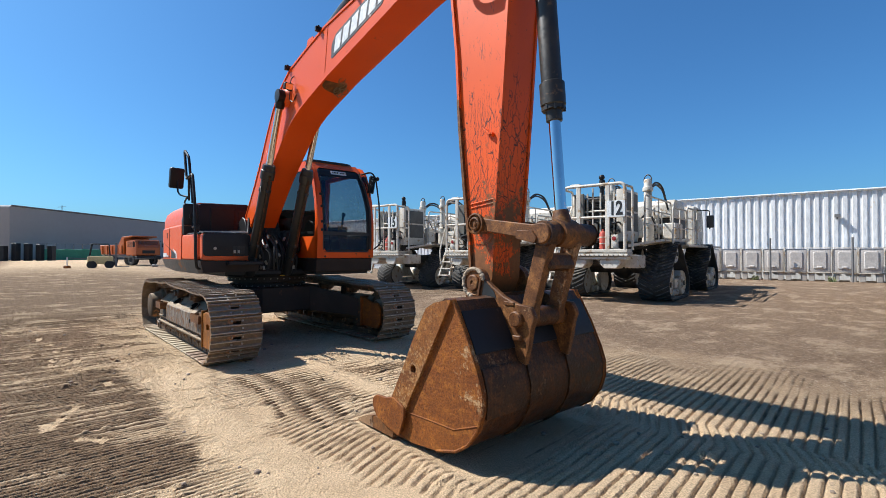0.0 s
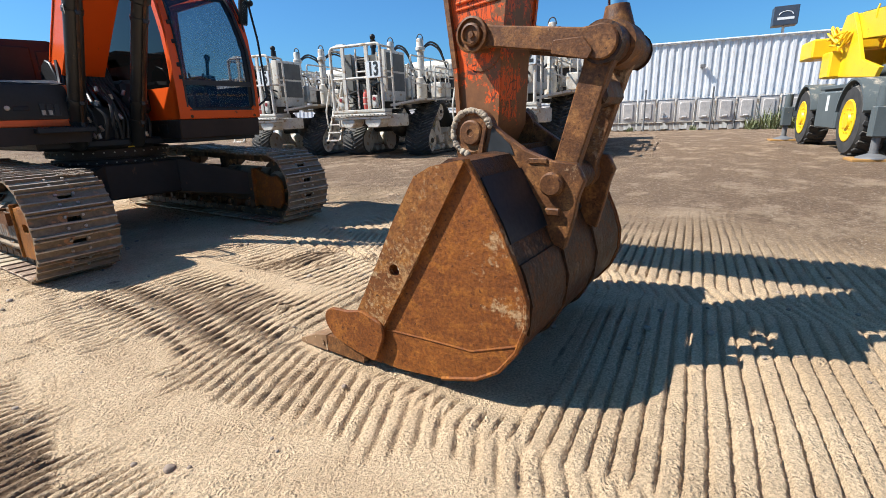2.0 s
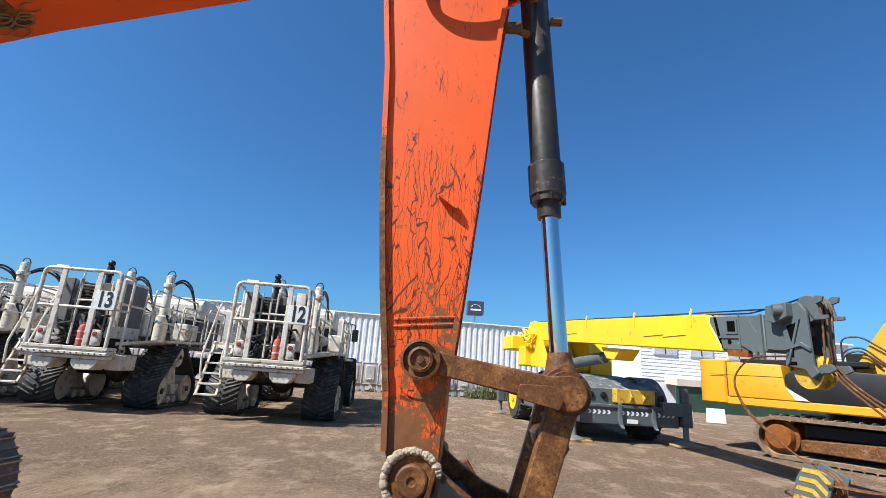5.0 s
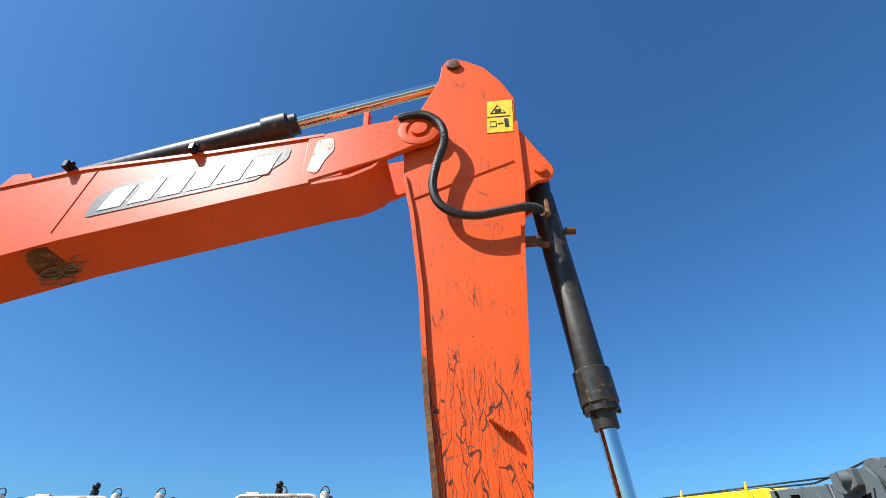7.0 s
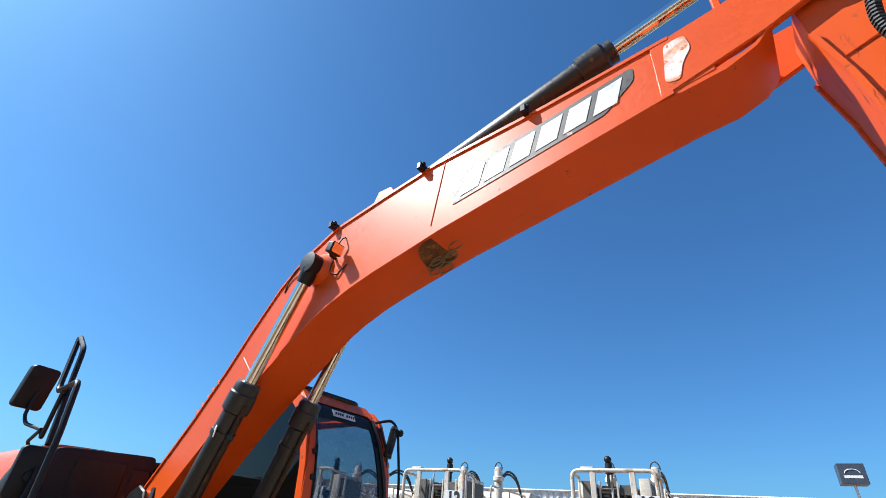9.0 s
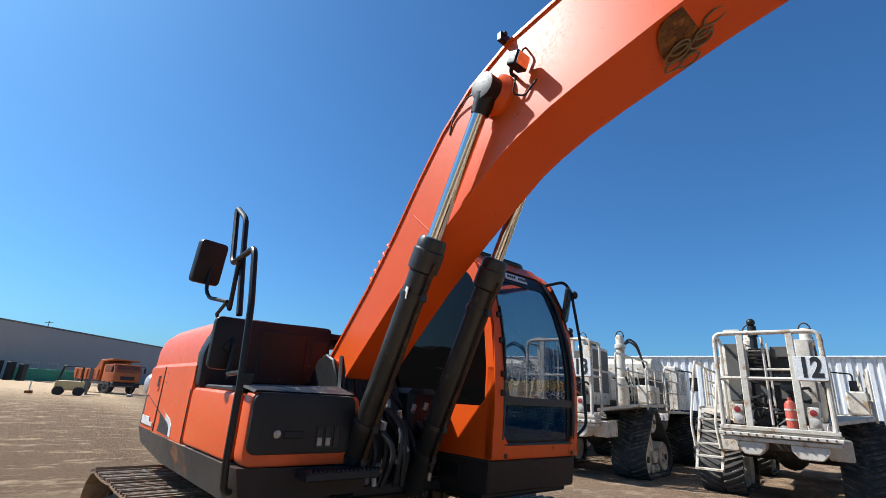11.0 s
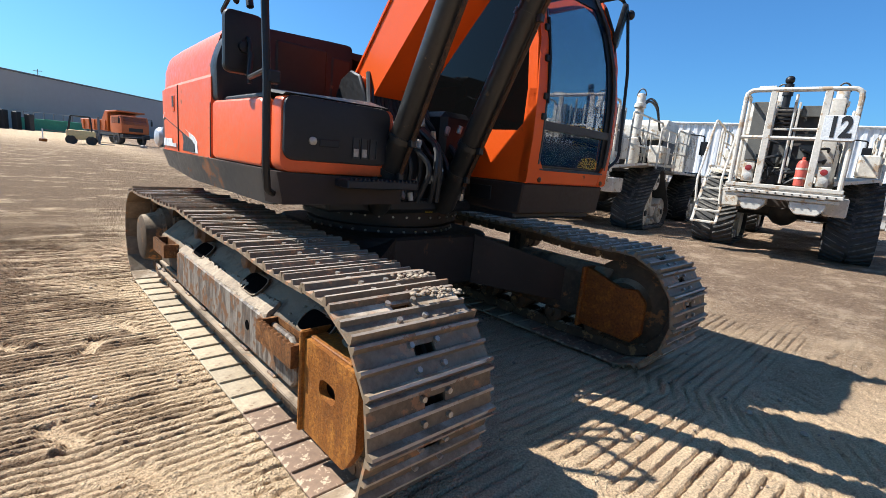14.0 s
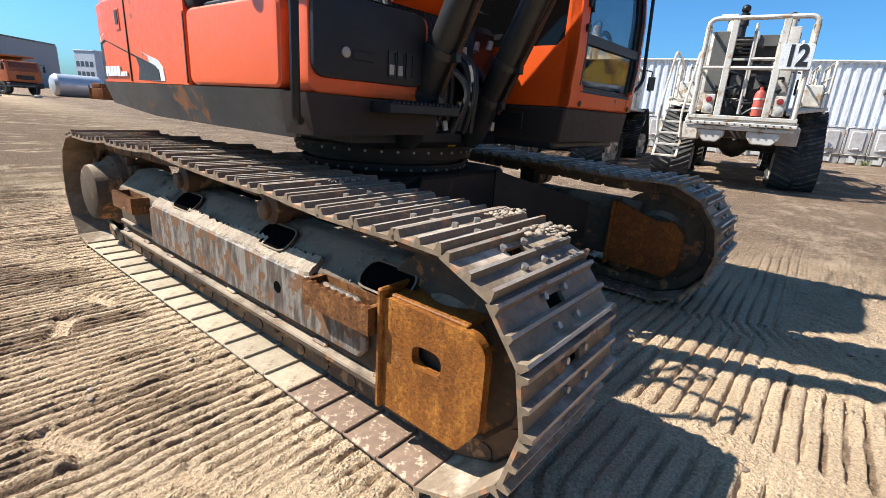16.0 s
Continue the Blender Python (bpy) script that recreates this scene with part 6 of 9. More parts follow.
for k in range(5):
    y = BR + 0.015 + k * (1.40 - 0.03) / 4
    g = Geo()
    g.loft([[(4.70, y - 0.05, 0.000), (4.70, y + 0.05, 0.000), (4.70, y + 0.05, 0.095), (4.70, y - 0.05, 0.095)], [(4.46, y - 0.052, 0.002), (4.46, y + 0.052, 0.002), (4.46, y + 0.052, 0.100), (4.46, y - 0.052, 0.100)],
            [(4.405, y - 0.045, 0.004), (4.405, y + 0.045, 0.004), (4.405, y + 0.045, 0.085), (4.405, y - 0.045, 0.085)]])
    tooth = up("tooth", g, LINK, bucket, "dark tooth adapter")
    g = Geo()
    g.loft([[(4.42, y - 0.050, -0.002), (4.42, y + 0.050, -0.002), (4.42, y + 0.050, 0.094), (4.42, y - 0.050, 0.094)], [(4.33, y - 0.046, -0.004), (4.33, y + 0.046, -0.004), (4.33, y + 0.046, 0.075), (4.33, y - 0.046, 0.075)],
            [(4.17, y - 0.030, -0.016), (4.17, y + 0.030, -0.016), (4.17, y + 0.030, 0.006), (4.17, y - 0.030, 0.006)]])
    g.cyl((4.385, y - 0.056, 0.045), (4.385, y + 0.056, 0.045), 0.016, seg=10)
    up("tooth_tip", g, TOOTH, tooth, "tan worn tooth tip")
g = Geo()                                   # raised wear plates on the back
g.loft([[(x, y0, z), (x, y1, z), (x + nx * 0.016, y1, z + nz * 0.016), (x + nx * 0.016, y0, z + nz * 0.016)] for x, z, nx, nz in ((5.49, 0.83, 0.9, 0.4), (5.58, 0.63, 0.97, 0.2), (5.615, 0.50, 1, 0), (5.60, 0.36, 0.97, -0.2), (5.52, 0.21, 0.8, -0.6), (5.38, 0.105, 0.4, -0.9)) for y0, y1 in ((BR + 0.45, BR + 0.50),)])
g.loft([[(x, y0, z), (x, y1, z), (x + nx * 0.016, y1, z + nz * 0.016), (x + nx * 0.016, y0, z + nz * 0.016)] for x, z, nx, nz in ((5.49, 0.83, 0.9, 0.4), (5.58, 0.63, 0.97, 0.2), (5.615, 0.50, 1, 0), (5.60, 0.36, 0.97, -0.2), (5.52, 0.21, 0.8, -0.6), (5.38, 0.105, 0.4, -0.9)) for y0, y1 in ((BL - 0.50, BL - 0.45),)])
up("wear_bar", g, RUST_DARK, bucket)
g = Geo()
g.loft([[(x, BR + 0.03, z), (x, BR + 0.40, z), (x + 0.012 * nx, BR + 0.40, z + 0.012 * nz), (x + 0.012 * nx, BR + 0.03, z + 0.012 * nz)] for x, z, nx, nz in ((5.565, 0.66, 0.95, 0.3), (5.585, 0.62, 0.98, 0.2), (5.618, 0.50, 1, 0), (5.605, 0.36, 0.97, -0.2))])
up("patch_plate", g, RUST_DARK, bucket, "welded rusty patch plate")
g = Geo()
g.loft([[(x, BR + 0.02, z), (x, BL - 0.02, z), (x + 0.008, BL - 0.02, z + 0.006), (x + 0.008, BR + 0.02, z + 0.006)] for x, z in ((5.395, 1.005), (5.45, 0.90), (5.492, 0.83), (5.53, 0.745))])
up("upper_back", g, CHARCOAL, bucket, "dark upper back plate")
# ears that carry the pins
ear = circle(5.135, 1.175, 0.105, 14, 210, 25) + [(5.31, 1.16), (5.42, 1.09), (5.54, 1.045), (5.66, 1.035), (5.70, 0.96), (5.675, 0.89), (5.66, 0.80), (5.62, 0.64), (5.56, 0.66), (5.46, 0.86), (5.36, 1.03), (5.22, 1.05), (5.05, 1.03)]
for s in (-1, 1):
    y = BY + s * 0.240
    g = Geo().prism(ear, y - 0.022, y + 0.022, "y", 0.006)
    e = up("ear", g, LINK, bucket, "rusty pin ear welded to the bucket")
    g = Geo()
    g.rev([(0.112, -0.035), (0.114, 0.022), (0.090, 0.030), (0.080, 0.020), (0.060, 0.018), (0.060, 0.040), (0.052, 0.046), (0.018, 0.046), (0.014, 0.040), (0.0, 0.040)], (5.140, y, 1.170), (5.140, y + s, 1.170), 32)
    up("hinge_pin", g, LINK, e, "round hinge pin in a dirt-caked boss")
    g = Geo()
    g.rev([(0.055, 0.0), (0.055, 0.03), (0.045, 0.042), (0.0, 0.042)], (P_BKT[0], y + s * 0.02, P_BKT[1]), (P_BKT[0], y + s, P_BKT[1]), 20)
    up("link_pin", g, LINK, e, "round link pin head")
    rim = Geo()
    rng = random.Random(17)
    for k in range(34):
        t_ = radians(18 + 7.2 * k)
        rim.lump((5.140 + 0.104 * math.cos(t_), y + s * 0.026, 1.170 + 0.104 * math.sin(t_)), rng.uniform(0.011, 0.019), 1.0, k)
    tagged(up("dirt_rim", rim, DIRT, e, "ring of dry dirt caked round the boss"), kind="stuff")
    up("ear_web", Geo().prism([(5.218, 1.235), (5.236, 1.225), (5.196, 1.035), (5.166, 1.035)], y + s * 0.018, y + s * 0.040, "y", 0.004), LINK, e)
    up("ear_gap", Geo().prism([(5.250, 1.195), (5.345, 1.115), (5.365, 1.070), (5.215, 1.055)], y + s * 0.018, y + s * 0.0255, "y"), BLACK_INK, e, "dark gap behind the ear's webs")
    up("stop_tab", Geo().box(5.53, 5.60, y + s * 0.02, y + s * 0.05, 0.80, 0.835, 0.006), LINK, e)
    up("stop_tab", Geo().box(5.44, 5.53, y + s * 0.018, y + s * 0.03, 1.03, 1.055, 0.004), LINK, e)
g = Geo()
g.loft([[(5.05, BY - 0.26, 1.04), (5.05, BY + 0.26, 1.04), (5.05, BY + 0.26, 1.075), (5.05, BY - 0.26, 1.075)], [(5.33, BY - 0.26, 1.07), (5.33, BY + 0.26, 1.07), (5.33, BY + 0.26, 1.10), (5.33, BY - 0.26, 1.10)]])
up("top_plate", g, RUST_DARK, bucket)

# cab: a frame of pillars and panels with tinted panes
CX0, CY0, CY1 = -0.82, 0.185, 1.20
front = [(0.865, 1.32), (0.885, 1.62), (0.880, 1.92), (0.845, 2.20), (0.775, 2.45), (0.66, 2.66), (0.53, 2.765), (0.40, 2.80)]


def front_x(z):
    for (x0, z0), (x1, z1) in zip(front, front[1:]):
        if z <= z1:
            return x0 + (x1 - x0) * max(z - z0, 0) / (z1 - z0)
    return front[-1][0]


g = Geo()
prof = front + [(CX0 + 0.1, 2.80), (CX0, 2.72), (CX0, 1.32)]
# side walls with a window opening each
win = [(0.755, 1.665), (0.800, 1.71), (0.805, 1.92), (0.775, 2.18), (0.705, 2.42), (0.60, 2.58), (0.48, 2.67), (0.0, 2.67), (-0.66, 2.67), (-0.70, 2.2), (-0.70, 1.665)]
cab_parts = Geo()
framed(cab_parts, prof, win, CY0, CY0 + 0.045, "y")
framed(cab_parts, prof, win, CY1 - 0.045, CY1, "y")
cab_parts.box(CX0, 0.865, CY0 + 0.01, CY1 - 0.01, 1.315, 1.36, 0.01)
cab = up("cab", cab_parts, ORANGE, label="orange operator's cab with tinted windows")
g = Geo()                                   # front frame round the windscreen
zs = [1.33, 1.42, 1.50, 1.62, 1.78, 1.92, 2.08, 2.20, 2.34, 2.45, 2.56, 2.66, 2.72, 2.765]


def screen_half(z):
    """Left and right edge of the opening at a height."""
    r = 0.10
    lo, hi = 1.415, 2.70
    k = 0.0
    if z < lo + r:
        k = r - math.sqrt(max(r * r - (lo + r - z) ** 2, 0))
    if z > hi - r:
        k = r - math.sqrt(max(r * r - (z - hi + r) ** 2, 0))
    return CY0 + 0.085 + k, CY1 - 0.040 - k - max(0, z - 2.05) * 0.15


for side_ in (0, 1):
    rings = []
    for z in zs:
        x = front_x(z)
        inn = screen_half(min(max(z, 1.416), 2.699))[side_]
        taper = max(0, z - 2.0) * 0.20
        outy = CY0 + taper * 0.35 if side_ == 0 else CY1 - taper
        rings.append([(x + 0.012, outy, z), (x + 0.018, inn, z), (x - 0.055, inn, z), (x - 0.06, outy, z)])
    g.loft(rings)
for z0, z1 in ((1.325, 1.416),):
    x0, x1 = front_x(z0), front_x(z1)
    g.loft([[(x0 + 0.014, CY0, z0), (x0 - 0.05, CY0, z0), (x1 - 0.05, CY0, z1), (x1 + 0.016, CY0, z1)], [(x0 + 0.014, CY1, z0), (x0 - 0.05, CY1, z0), (x1 - 0.05, CY1, z1), (x1 + 0.016, CY1, z1)]])
g.loft([[(front_x(2.70) + 0.014, CY0 + 0.04, 2.70), (front_x(2.70) - 0.06, CY0 + 0.04, 2.70), (0.44, CY0 + 0.06, 2.80), (0.52, CY0 + 0.05, 2.795)], [(front_x(2.70) + 0.014, CY1 - 0.10, 2.70), (front_x(2.70) - 0.06, CY1 - 0.10, 2.70), (0.44, CY1 - 0.14, 2.80), (0.52, CY1 - 0.13, 2.795)]])
up("front_frame", g, ORANGE, cab, "orange frame round the windscreen")
g = Geo()
g.prism(rounded([(CX0 - 0.02, CY0 - 0.01), (0.53, CY0 + 0.03), (0.54, CY1 - 0.26), (0.38, CY1 - 0.12), (CX0 - 0.02, CY1 - 0.08)], 0.10), 2.785, 2.83, "z", 0.02, 2)
up("cab_roof", g, BLACK, cab, "dark cab roof")
g = Geo()
framed(g, rect(CY0, CY1, 1.36, 2.80), rect(CY0 + 0.13, CY1 - 0.13, 1.92, 2.64), CX0, CX0 + 0.04, "x")
up("rear_wall", g, BLACK, cab)
g = Geo()
g.prism([(CX0, 1.12), (0.845, 1.10), (0.868, 1.318), (CX0, 1.318)], CY0 - 0.005, CY1 - 0.01, "y", 0.012)
g.box(0.14, 0.36, CY0 - 0.012, CY0, 1.18, 1.26, 0.003)
up("cab_base", g, BROWN_BLACK, cab, "brown-black rusty cab base")
up("base_vent", Geo().box(0.38, 0.58, CY0 - 0.012, CY0, 1.17, 1.27, 0.003), BLACK, cab)
# panes
g = Geo()
rings = [[(front_x(z) - 0.012, CY0 + 0.09, z), (front_x(z) - 0.012, CY1 - 0.05, z), (front_x(z) - 0.018, CY1 - 0.05, z), (front_x(z) - 0.018, CY0 + 0.09, z)] for z in (1.72, 1.92, 2.08, 2.20, 2.34, 2.45, 2.56, 2.66, 2.705)]
g.loft(rings)
pane = up("windscreen", g, SCREEN, cab, "dark tinted windscreen", 60)
pane.visible_shadow = False
g = Geo()
rings = [[(front_x(z) - 0.010, CY0 + 0.09, z), (front_x(z) - 0.010, CY1 - 0.05, z), (front_x(z) - 0.016, CY1 - 0.05, z), (front_x(z) - 0.016, CY0 + 0.09, z)] for z in (1.41, 1.55, 1.695)]
g.loft(rings)
pane = up("lower_windscreen", g, SCREEN, cab, "dark tinted lower windscreen", 60)
pane.visible_shadow = False
for y in (CY0 + 0.018, CY1 - 0.024):
    pane = up("side_window", Geo().prism(win, y, y + 0.006, "y"), TINT_DARK if y < 0.5 else TINT, cab, "dark side window")
    pane.visible_shadow = y < 0.5
pane = up("rear_window", Geo().box(CX0 + 0.012, CX0 + 0.018, CY0 + 0.12, CY1 - 0.12, 1.87, 2.67, 0), TINT, cab)
pane.visible_shadow = False
def screen_strip(y0, y1, z0, z1):
    """A flat black strip on the inside of the windscreen, which follows its curve."""
    zz = np.linspace(z0, z1, 9)
    return Geo().loft([[(front_x(z) - 0.004, y0(z), z), (front_x(z) - 0.004, y1(z), z), (front_x(z) - 0.022, y1(z), z), (front_x(z) - 0.022, y0(z), z)] for z in zz])


def lean_in(z):
    return max(0, z - 2.05) * 0.15


for y0, y1, z0, z1 in ((lambda z: CY0 + 0.080, lambda z: CY0 + 0.112 + 0.07 * max(0, (1.86 - z) / 0.12) ** 2 * (z > 1.74), 1.41, 2.70),
                       (lambda z: CY1 - 0.120 - lean_in(z) - 0.07 * max(0, (1.86 - z) / 0.12) ** 2 * (z > 1.74), lambda z: CY1 - 0.030 - lean_in(z), 1.41, 2.70),
                       (lambda z: CY0 + 0.080, lambda z: CY1 - 0.030 - lean_in(z), 2.575, 2.70), (lambda z: CY0 + 0.080, lambda z: CY1 - 0.030, 1.41, 1.445)):
    up("screen_border", screen_strip(y0, y1, z0, z1), BLACK, cab, "black border of the windscreen")
g = Geo()
g.loft([[(front_x(z) + 0.010, y, z), (front_x(z) - 0.030, y, z), (front_x(z + 0.055) - 0.030, y, z + 0.055), (front_x(z + 0.055) + 0.010, y, z + 0.055)] for y, z in ((CY0 + 0.085, 1.685), (CY1 - 0.04, 1.685))])
for yy, sgn in ((CY0 + 0.098, 1), (CY1 - 0.058, -1)):
    g.tube([(front_x(z) + 0.006, yy if z < 2.1 or sgn > 0 else yy - (z - 2.05) * 0.15, z) for z in (1.45, 1.62, 1.78, 1.92, 2.08, 2.20, 2.34, 2.45, 2.56, 2.66)], 0.016, 6)
g.tube([(front_x(1.45) + 0.006, CY0 + 0.12, 1.417), (front_x(1.45) + 0.006, CY1 - 0.08, 1.417)], 0.012, 6)
up("window_seal", g, HOSE, cab, "black rubber window seal")
for y in (CY0 + 0.135, CY1 - 0.08):
    g = Geo()
    g.rev([(0.018, 0), (0.018, 0.010), (0.008, 0.016), (0, 0.016)], (front_x(1.345) + 0.014, y, 1.345), (3, y, 1.345), 12)
    up("frame_bolt", g, LINK, cab)
g = Geo()
for z in (1.76, 1.88, 2.10, 2.28):
    g.box(front_x(z) + 0.008, front_x(z) + 0.032, CY0 + 0.055, CY0 + 0.10, z - 0.02, z + 0.02, 0.006)
g.tube([(front_x(1.86) + 0.03, CY0 + 0.095, 1.84), (front_x(2.1) + 0.03, CY0 + 0.095, 2.1), (front_x(2.34) + 0.03, CY0 + 0.095, 2.34)], 0.010, 6)
up("hinge", g, BLACK, cab)
st = up("roof_sticker", Geo().loft([[(front_x(2.61) + 0.004, 0.52, 2.61), (front_x(2.61) + 0.004, 0.80, 2.61), (front_x(2.665) + 0.004, 0.80, 2.665), (front_x(2.665) + 0.004, 0.52, 2.665)],
                                  [(front_x(2.61) - 0.004, 0.52, 2.61), (front_x(2.61) - 0.004, 0.80, 2.61), (front_x(2.665) - 0.004, 0.80, 2.665), (front_x(2.665) - 0.004, 0.52, 2.665)]]), WHITE_LABEL, cab, "white sticker with a dark line of writing", 0)
g = Geo()
for k in range(9):
    y = 0.545 + 0.028 * k
    if k in (4,):
        continue
    x = front_x(2.637) + 0.007
    g.box(x - 0.003, x + 0.002, y, y + 0.018, 2.628, 2.648, 0)
up("sticker_bar", g, BLACK_INK, st)
# inside: lining, seat, console, levers
for y in (CY0 + 0.050, CY1 - 0.056):
    up("lining", Geo().box(CX0 + 0.05, 0.80, y, y + 0.006, 1.37, 1.70, 0), BLACK, cab, "black inner lining")
up("floor_mat", Geo().box(CX0 + 0.05, 0.80, CY0 + 0.06, CY1 - 0.06, 1.362, 1.372, 0), BLACK, cab, "black floor mat")
up("roof_lining", Geo().box(CX0 + 0.05, 0.50, CY0 + 0.06, CY1 - 0.16, 2.70, 2.77, 0.01), BLACK, cab, "dark roof lining")
g = Geo()
g.prism(rounded([(-0.42, 1.72), (-0.30, 1.70), (-0.36, 2.30), (-0.42, 2.52), (-0.50, 2.52), (-0.50, 2.20)], 0.05), 0.42, 0.94, "y", 0.04, 3)
g.prism(rounded([(-0.40, 2.44), (-0.36, 2.46), (-0.38, 2.66), (-0.46, 2.66), (-0.48, 2.46)], 0.03), 0.52, 0.84, "y", 0.03, 3)
g.box(-0.42, 0.16, 0.48, 0.94, 1.62, 1.76, 0.05, 3)
seat = up("operator_seat", g, BLACK, cab, "black operator's seat")
g = Geo()
for y in (0.36, 1.02):
    g.box(-0.30, 0.22, y - 0.07, y + 0.07, 1.38, 1.86, 0.04, 2)
    g.tube([(0.14, y, 1.86), (0.18, y, 2.02)], 0.02, 8)
    g.lump((0.19, y, 2.05), 0.035, 1.2, 2)
g.tube([(0.50, 0.62, 1.36), (0.42, 0.62, 1.85)], 0.015, 8)
g.tube([(0.50, 0.80, 1.36), (0.42, 0.80, 1.85)], 0.015, 8)
up("console", g, BLACK, cab, "control consoles with levers")
# left mirror and grab rail
g = Geo()
g.tube([(front_x(2.66), CY1 - 0.10, 2.66), (0.78, CY1 + 0.02, 2.70), (0.80, CY1 + 0.10, 2.62), (0.86, CY1 + 0.13, 2.2), (0.89, CY1 + 0.14, 1.55), (0.86, CY1 + 0.02, 1.46)], 0.013, 8, fillet=0.06)
railc = up("grab_rail", g, BLACK, cab, "black grab rail beside the door")
g = Geo()
g.prism(rect(-0.075, 0.075, -0.14, 0.14, 0.03), -0.02, 0.02, "x", 0.01, 2, m=pose(0.80, 1.22, 2.50, 0, 10, 25))
g.lump((0.81, 1.33, 2.60), 0.035, 1.0, 1, 0.1)
cm = up("cab_mirror", g, BLACK, cab, "cab mirror with blue-grey glass")
up("mirror_glass", Geo().prism(rect(-0.065, 0.065, -0.13, 0.13, 0.02), 0.020, 0.024, "x", m=pose(0.80, 1.22, 2.50, 0, 10, 25)), TINT, cm)
g = Geo().tube([(0.70, CY1 - 0.06, 2.62), (0.80, CY1 - 0.02, 2.40), (0.82, CY1 - 0.03, 2.2)], 0.012, 6, fillet=0.05)
up("wiper", g, BLACK, cab)
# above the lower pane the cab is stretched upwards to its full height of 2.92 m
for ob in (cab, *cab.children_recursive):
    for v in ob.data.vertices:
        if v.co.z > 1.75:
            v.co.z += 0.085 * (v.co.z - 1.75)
# hoses and valves between the boom feet
rng = random.Random(11)
g = Geo()
for k in range(16):
    y = -0.78 + 0.055 * k
    x0 = 0.42 + rng.uniform(-0.05, 0.10)
    g.tube([(x0, y, 1.14), (x0 + rng.uniform(0.02, 0.10), y + rng.uniform(-0.04, 0.04), 1.30 + rng.uniform(0, 0.1)), (x0 + rng.uniform(-0.1, 0.06), y + rng.uniform(-0.06, 0.06), 1.50), (0.15, BY + (y - BY) * 0.6, 1.72), (0.05, BY + (y - BY) * 0.5, 1.95)], 0.018, 7, fillet=0.09)
tagged(up("hydraulic_hose", g, HOSE, label="black hydraulic hoses between the boom feet"), kind="stuff")
g = Geo()
for k in range(14):
    x, y, z = rng.uniform(0.40, 0.52), rng.uniform(-0.62, 0.0), rng.uniform(1.14, 1.62)
    g.cyl((x, y, z), (x + rng.uniform(-0.02, 0.02), y + rng.uniform(-0.03, 0.03), z + 0.05), 0.018, seg=8)
tagged(up("hose_coupling", g, BOLT, label="bright steel hose couplings"), kind="stuff")
g = Geo()
g.box(-0.1, 0.26, -0.60, 0.14, 1.10, 1.50, 0.03)
g.box(-0.15, 0.34, -0.12, 0.165, 1.40, 1.76, 0.04)
up("valve_block", g, BLACK, label="dark valve block")

# ---- vibrator trucks on rubber tracks ----
OFFWHITE = surface("dusty_white_paint", (0.62, 0.575, 0.495), (0.46, 0.41, 0.34), 0.55, big=1.6, grain=22, patch=(0.27, 0.19, 0.12), patch_amount=0.36, patch_scale=5.5, dust=0.5, bump=0.08, speckle=0.18)
RUBBER = surface("dusty_track_rubber", (0.028, 0.027, 0.026), (0.060, 0.054, 0.047), 0.85, big=2.5, grain=20, dust=0.45, dust_col=(0.30, 0.26, 0.21), bump=0.3)
GREYMESH = surface("radiator_mesh", (0.12, 0.115, 0.10), (0.08, 0.075, 0.065), 0.7, big=3, grain=110, bump=0.4)
DARKMECH = surface("greasy_machinery", (0.022, 0.018, 0.015), (0.060, 0.046, 0.034), 0.6, big=6, grain=30, dust=0.4, bump=0.3)
RED = surface("faded_red_paint", (0.50, 0.07, 0.04), (0.42, 0.10, 0.07), 0.45, bump=0.05)
REDLENS = surface("red_lamp_lens", (0.30, 0.035, 0.03), (0.24, 0.03, 0.03), 0.2, bump=0.0)
CLEARLENS = surface("clear_lamp_lens", (0.55, 0.53, 0.48), (0.45, 0.43, 0.38), 0.15, bump=0.0)


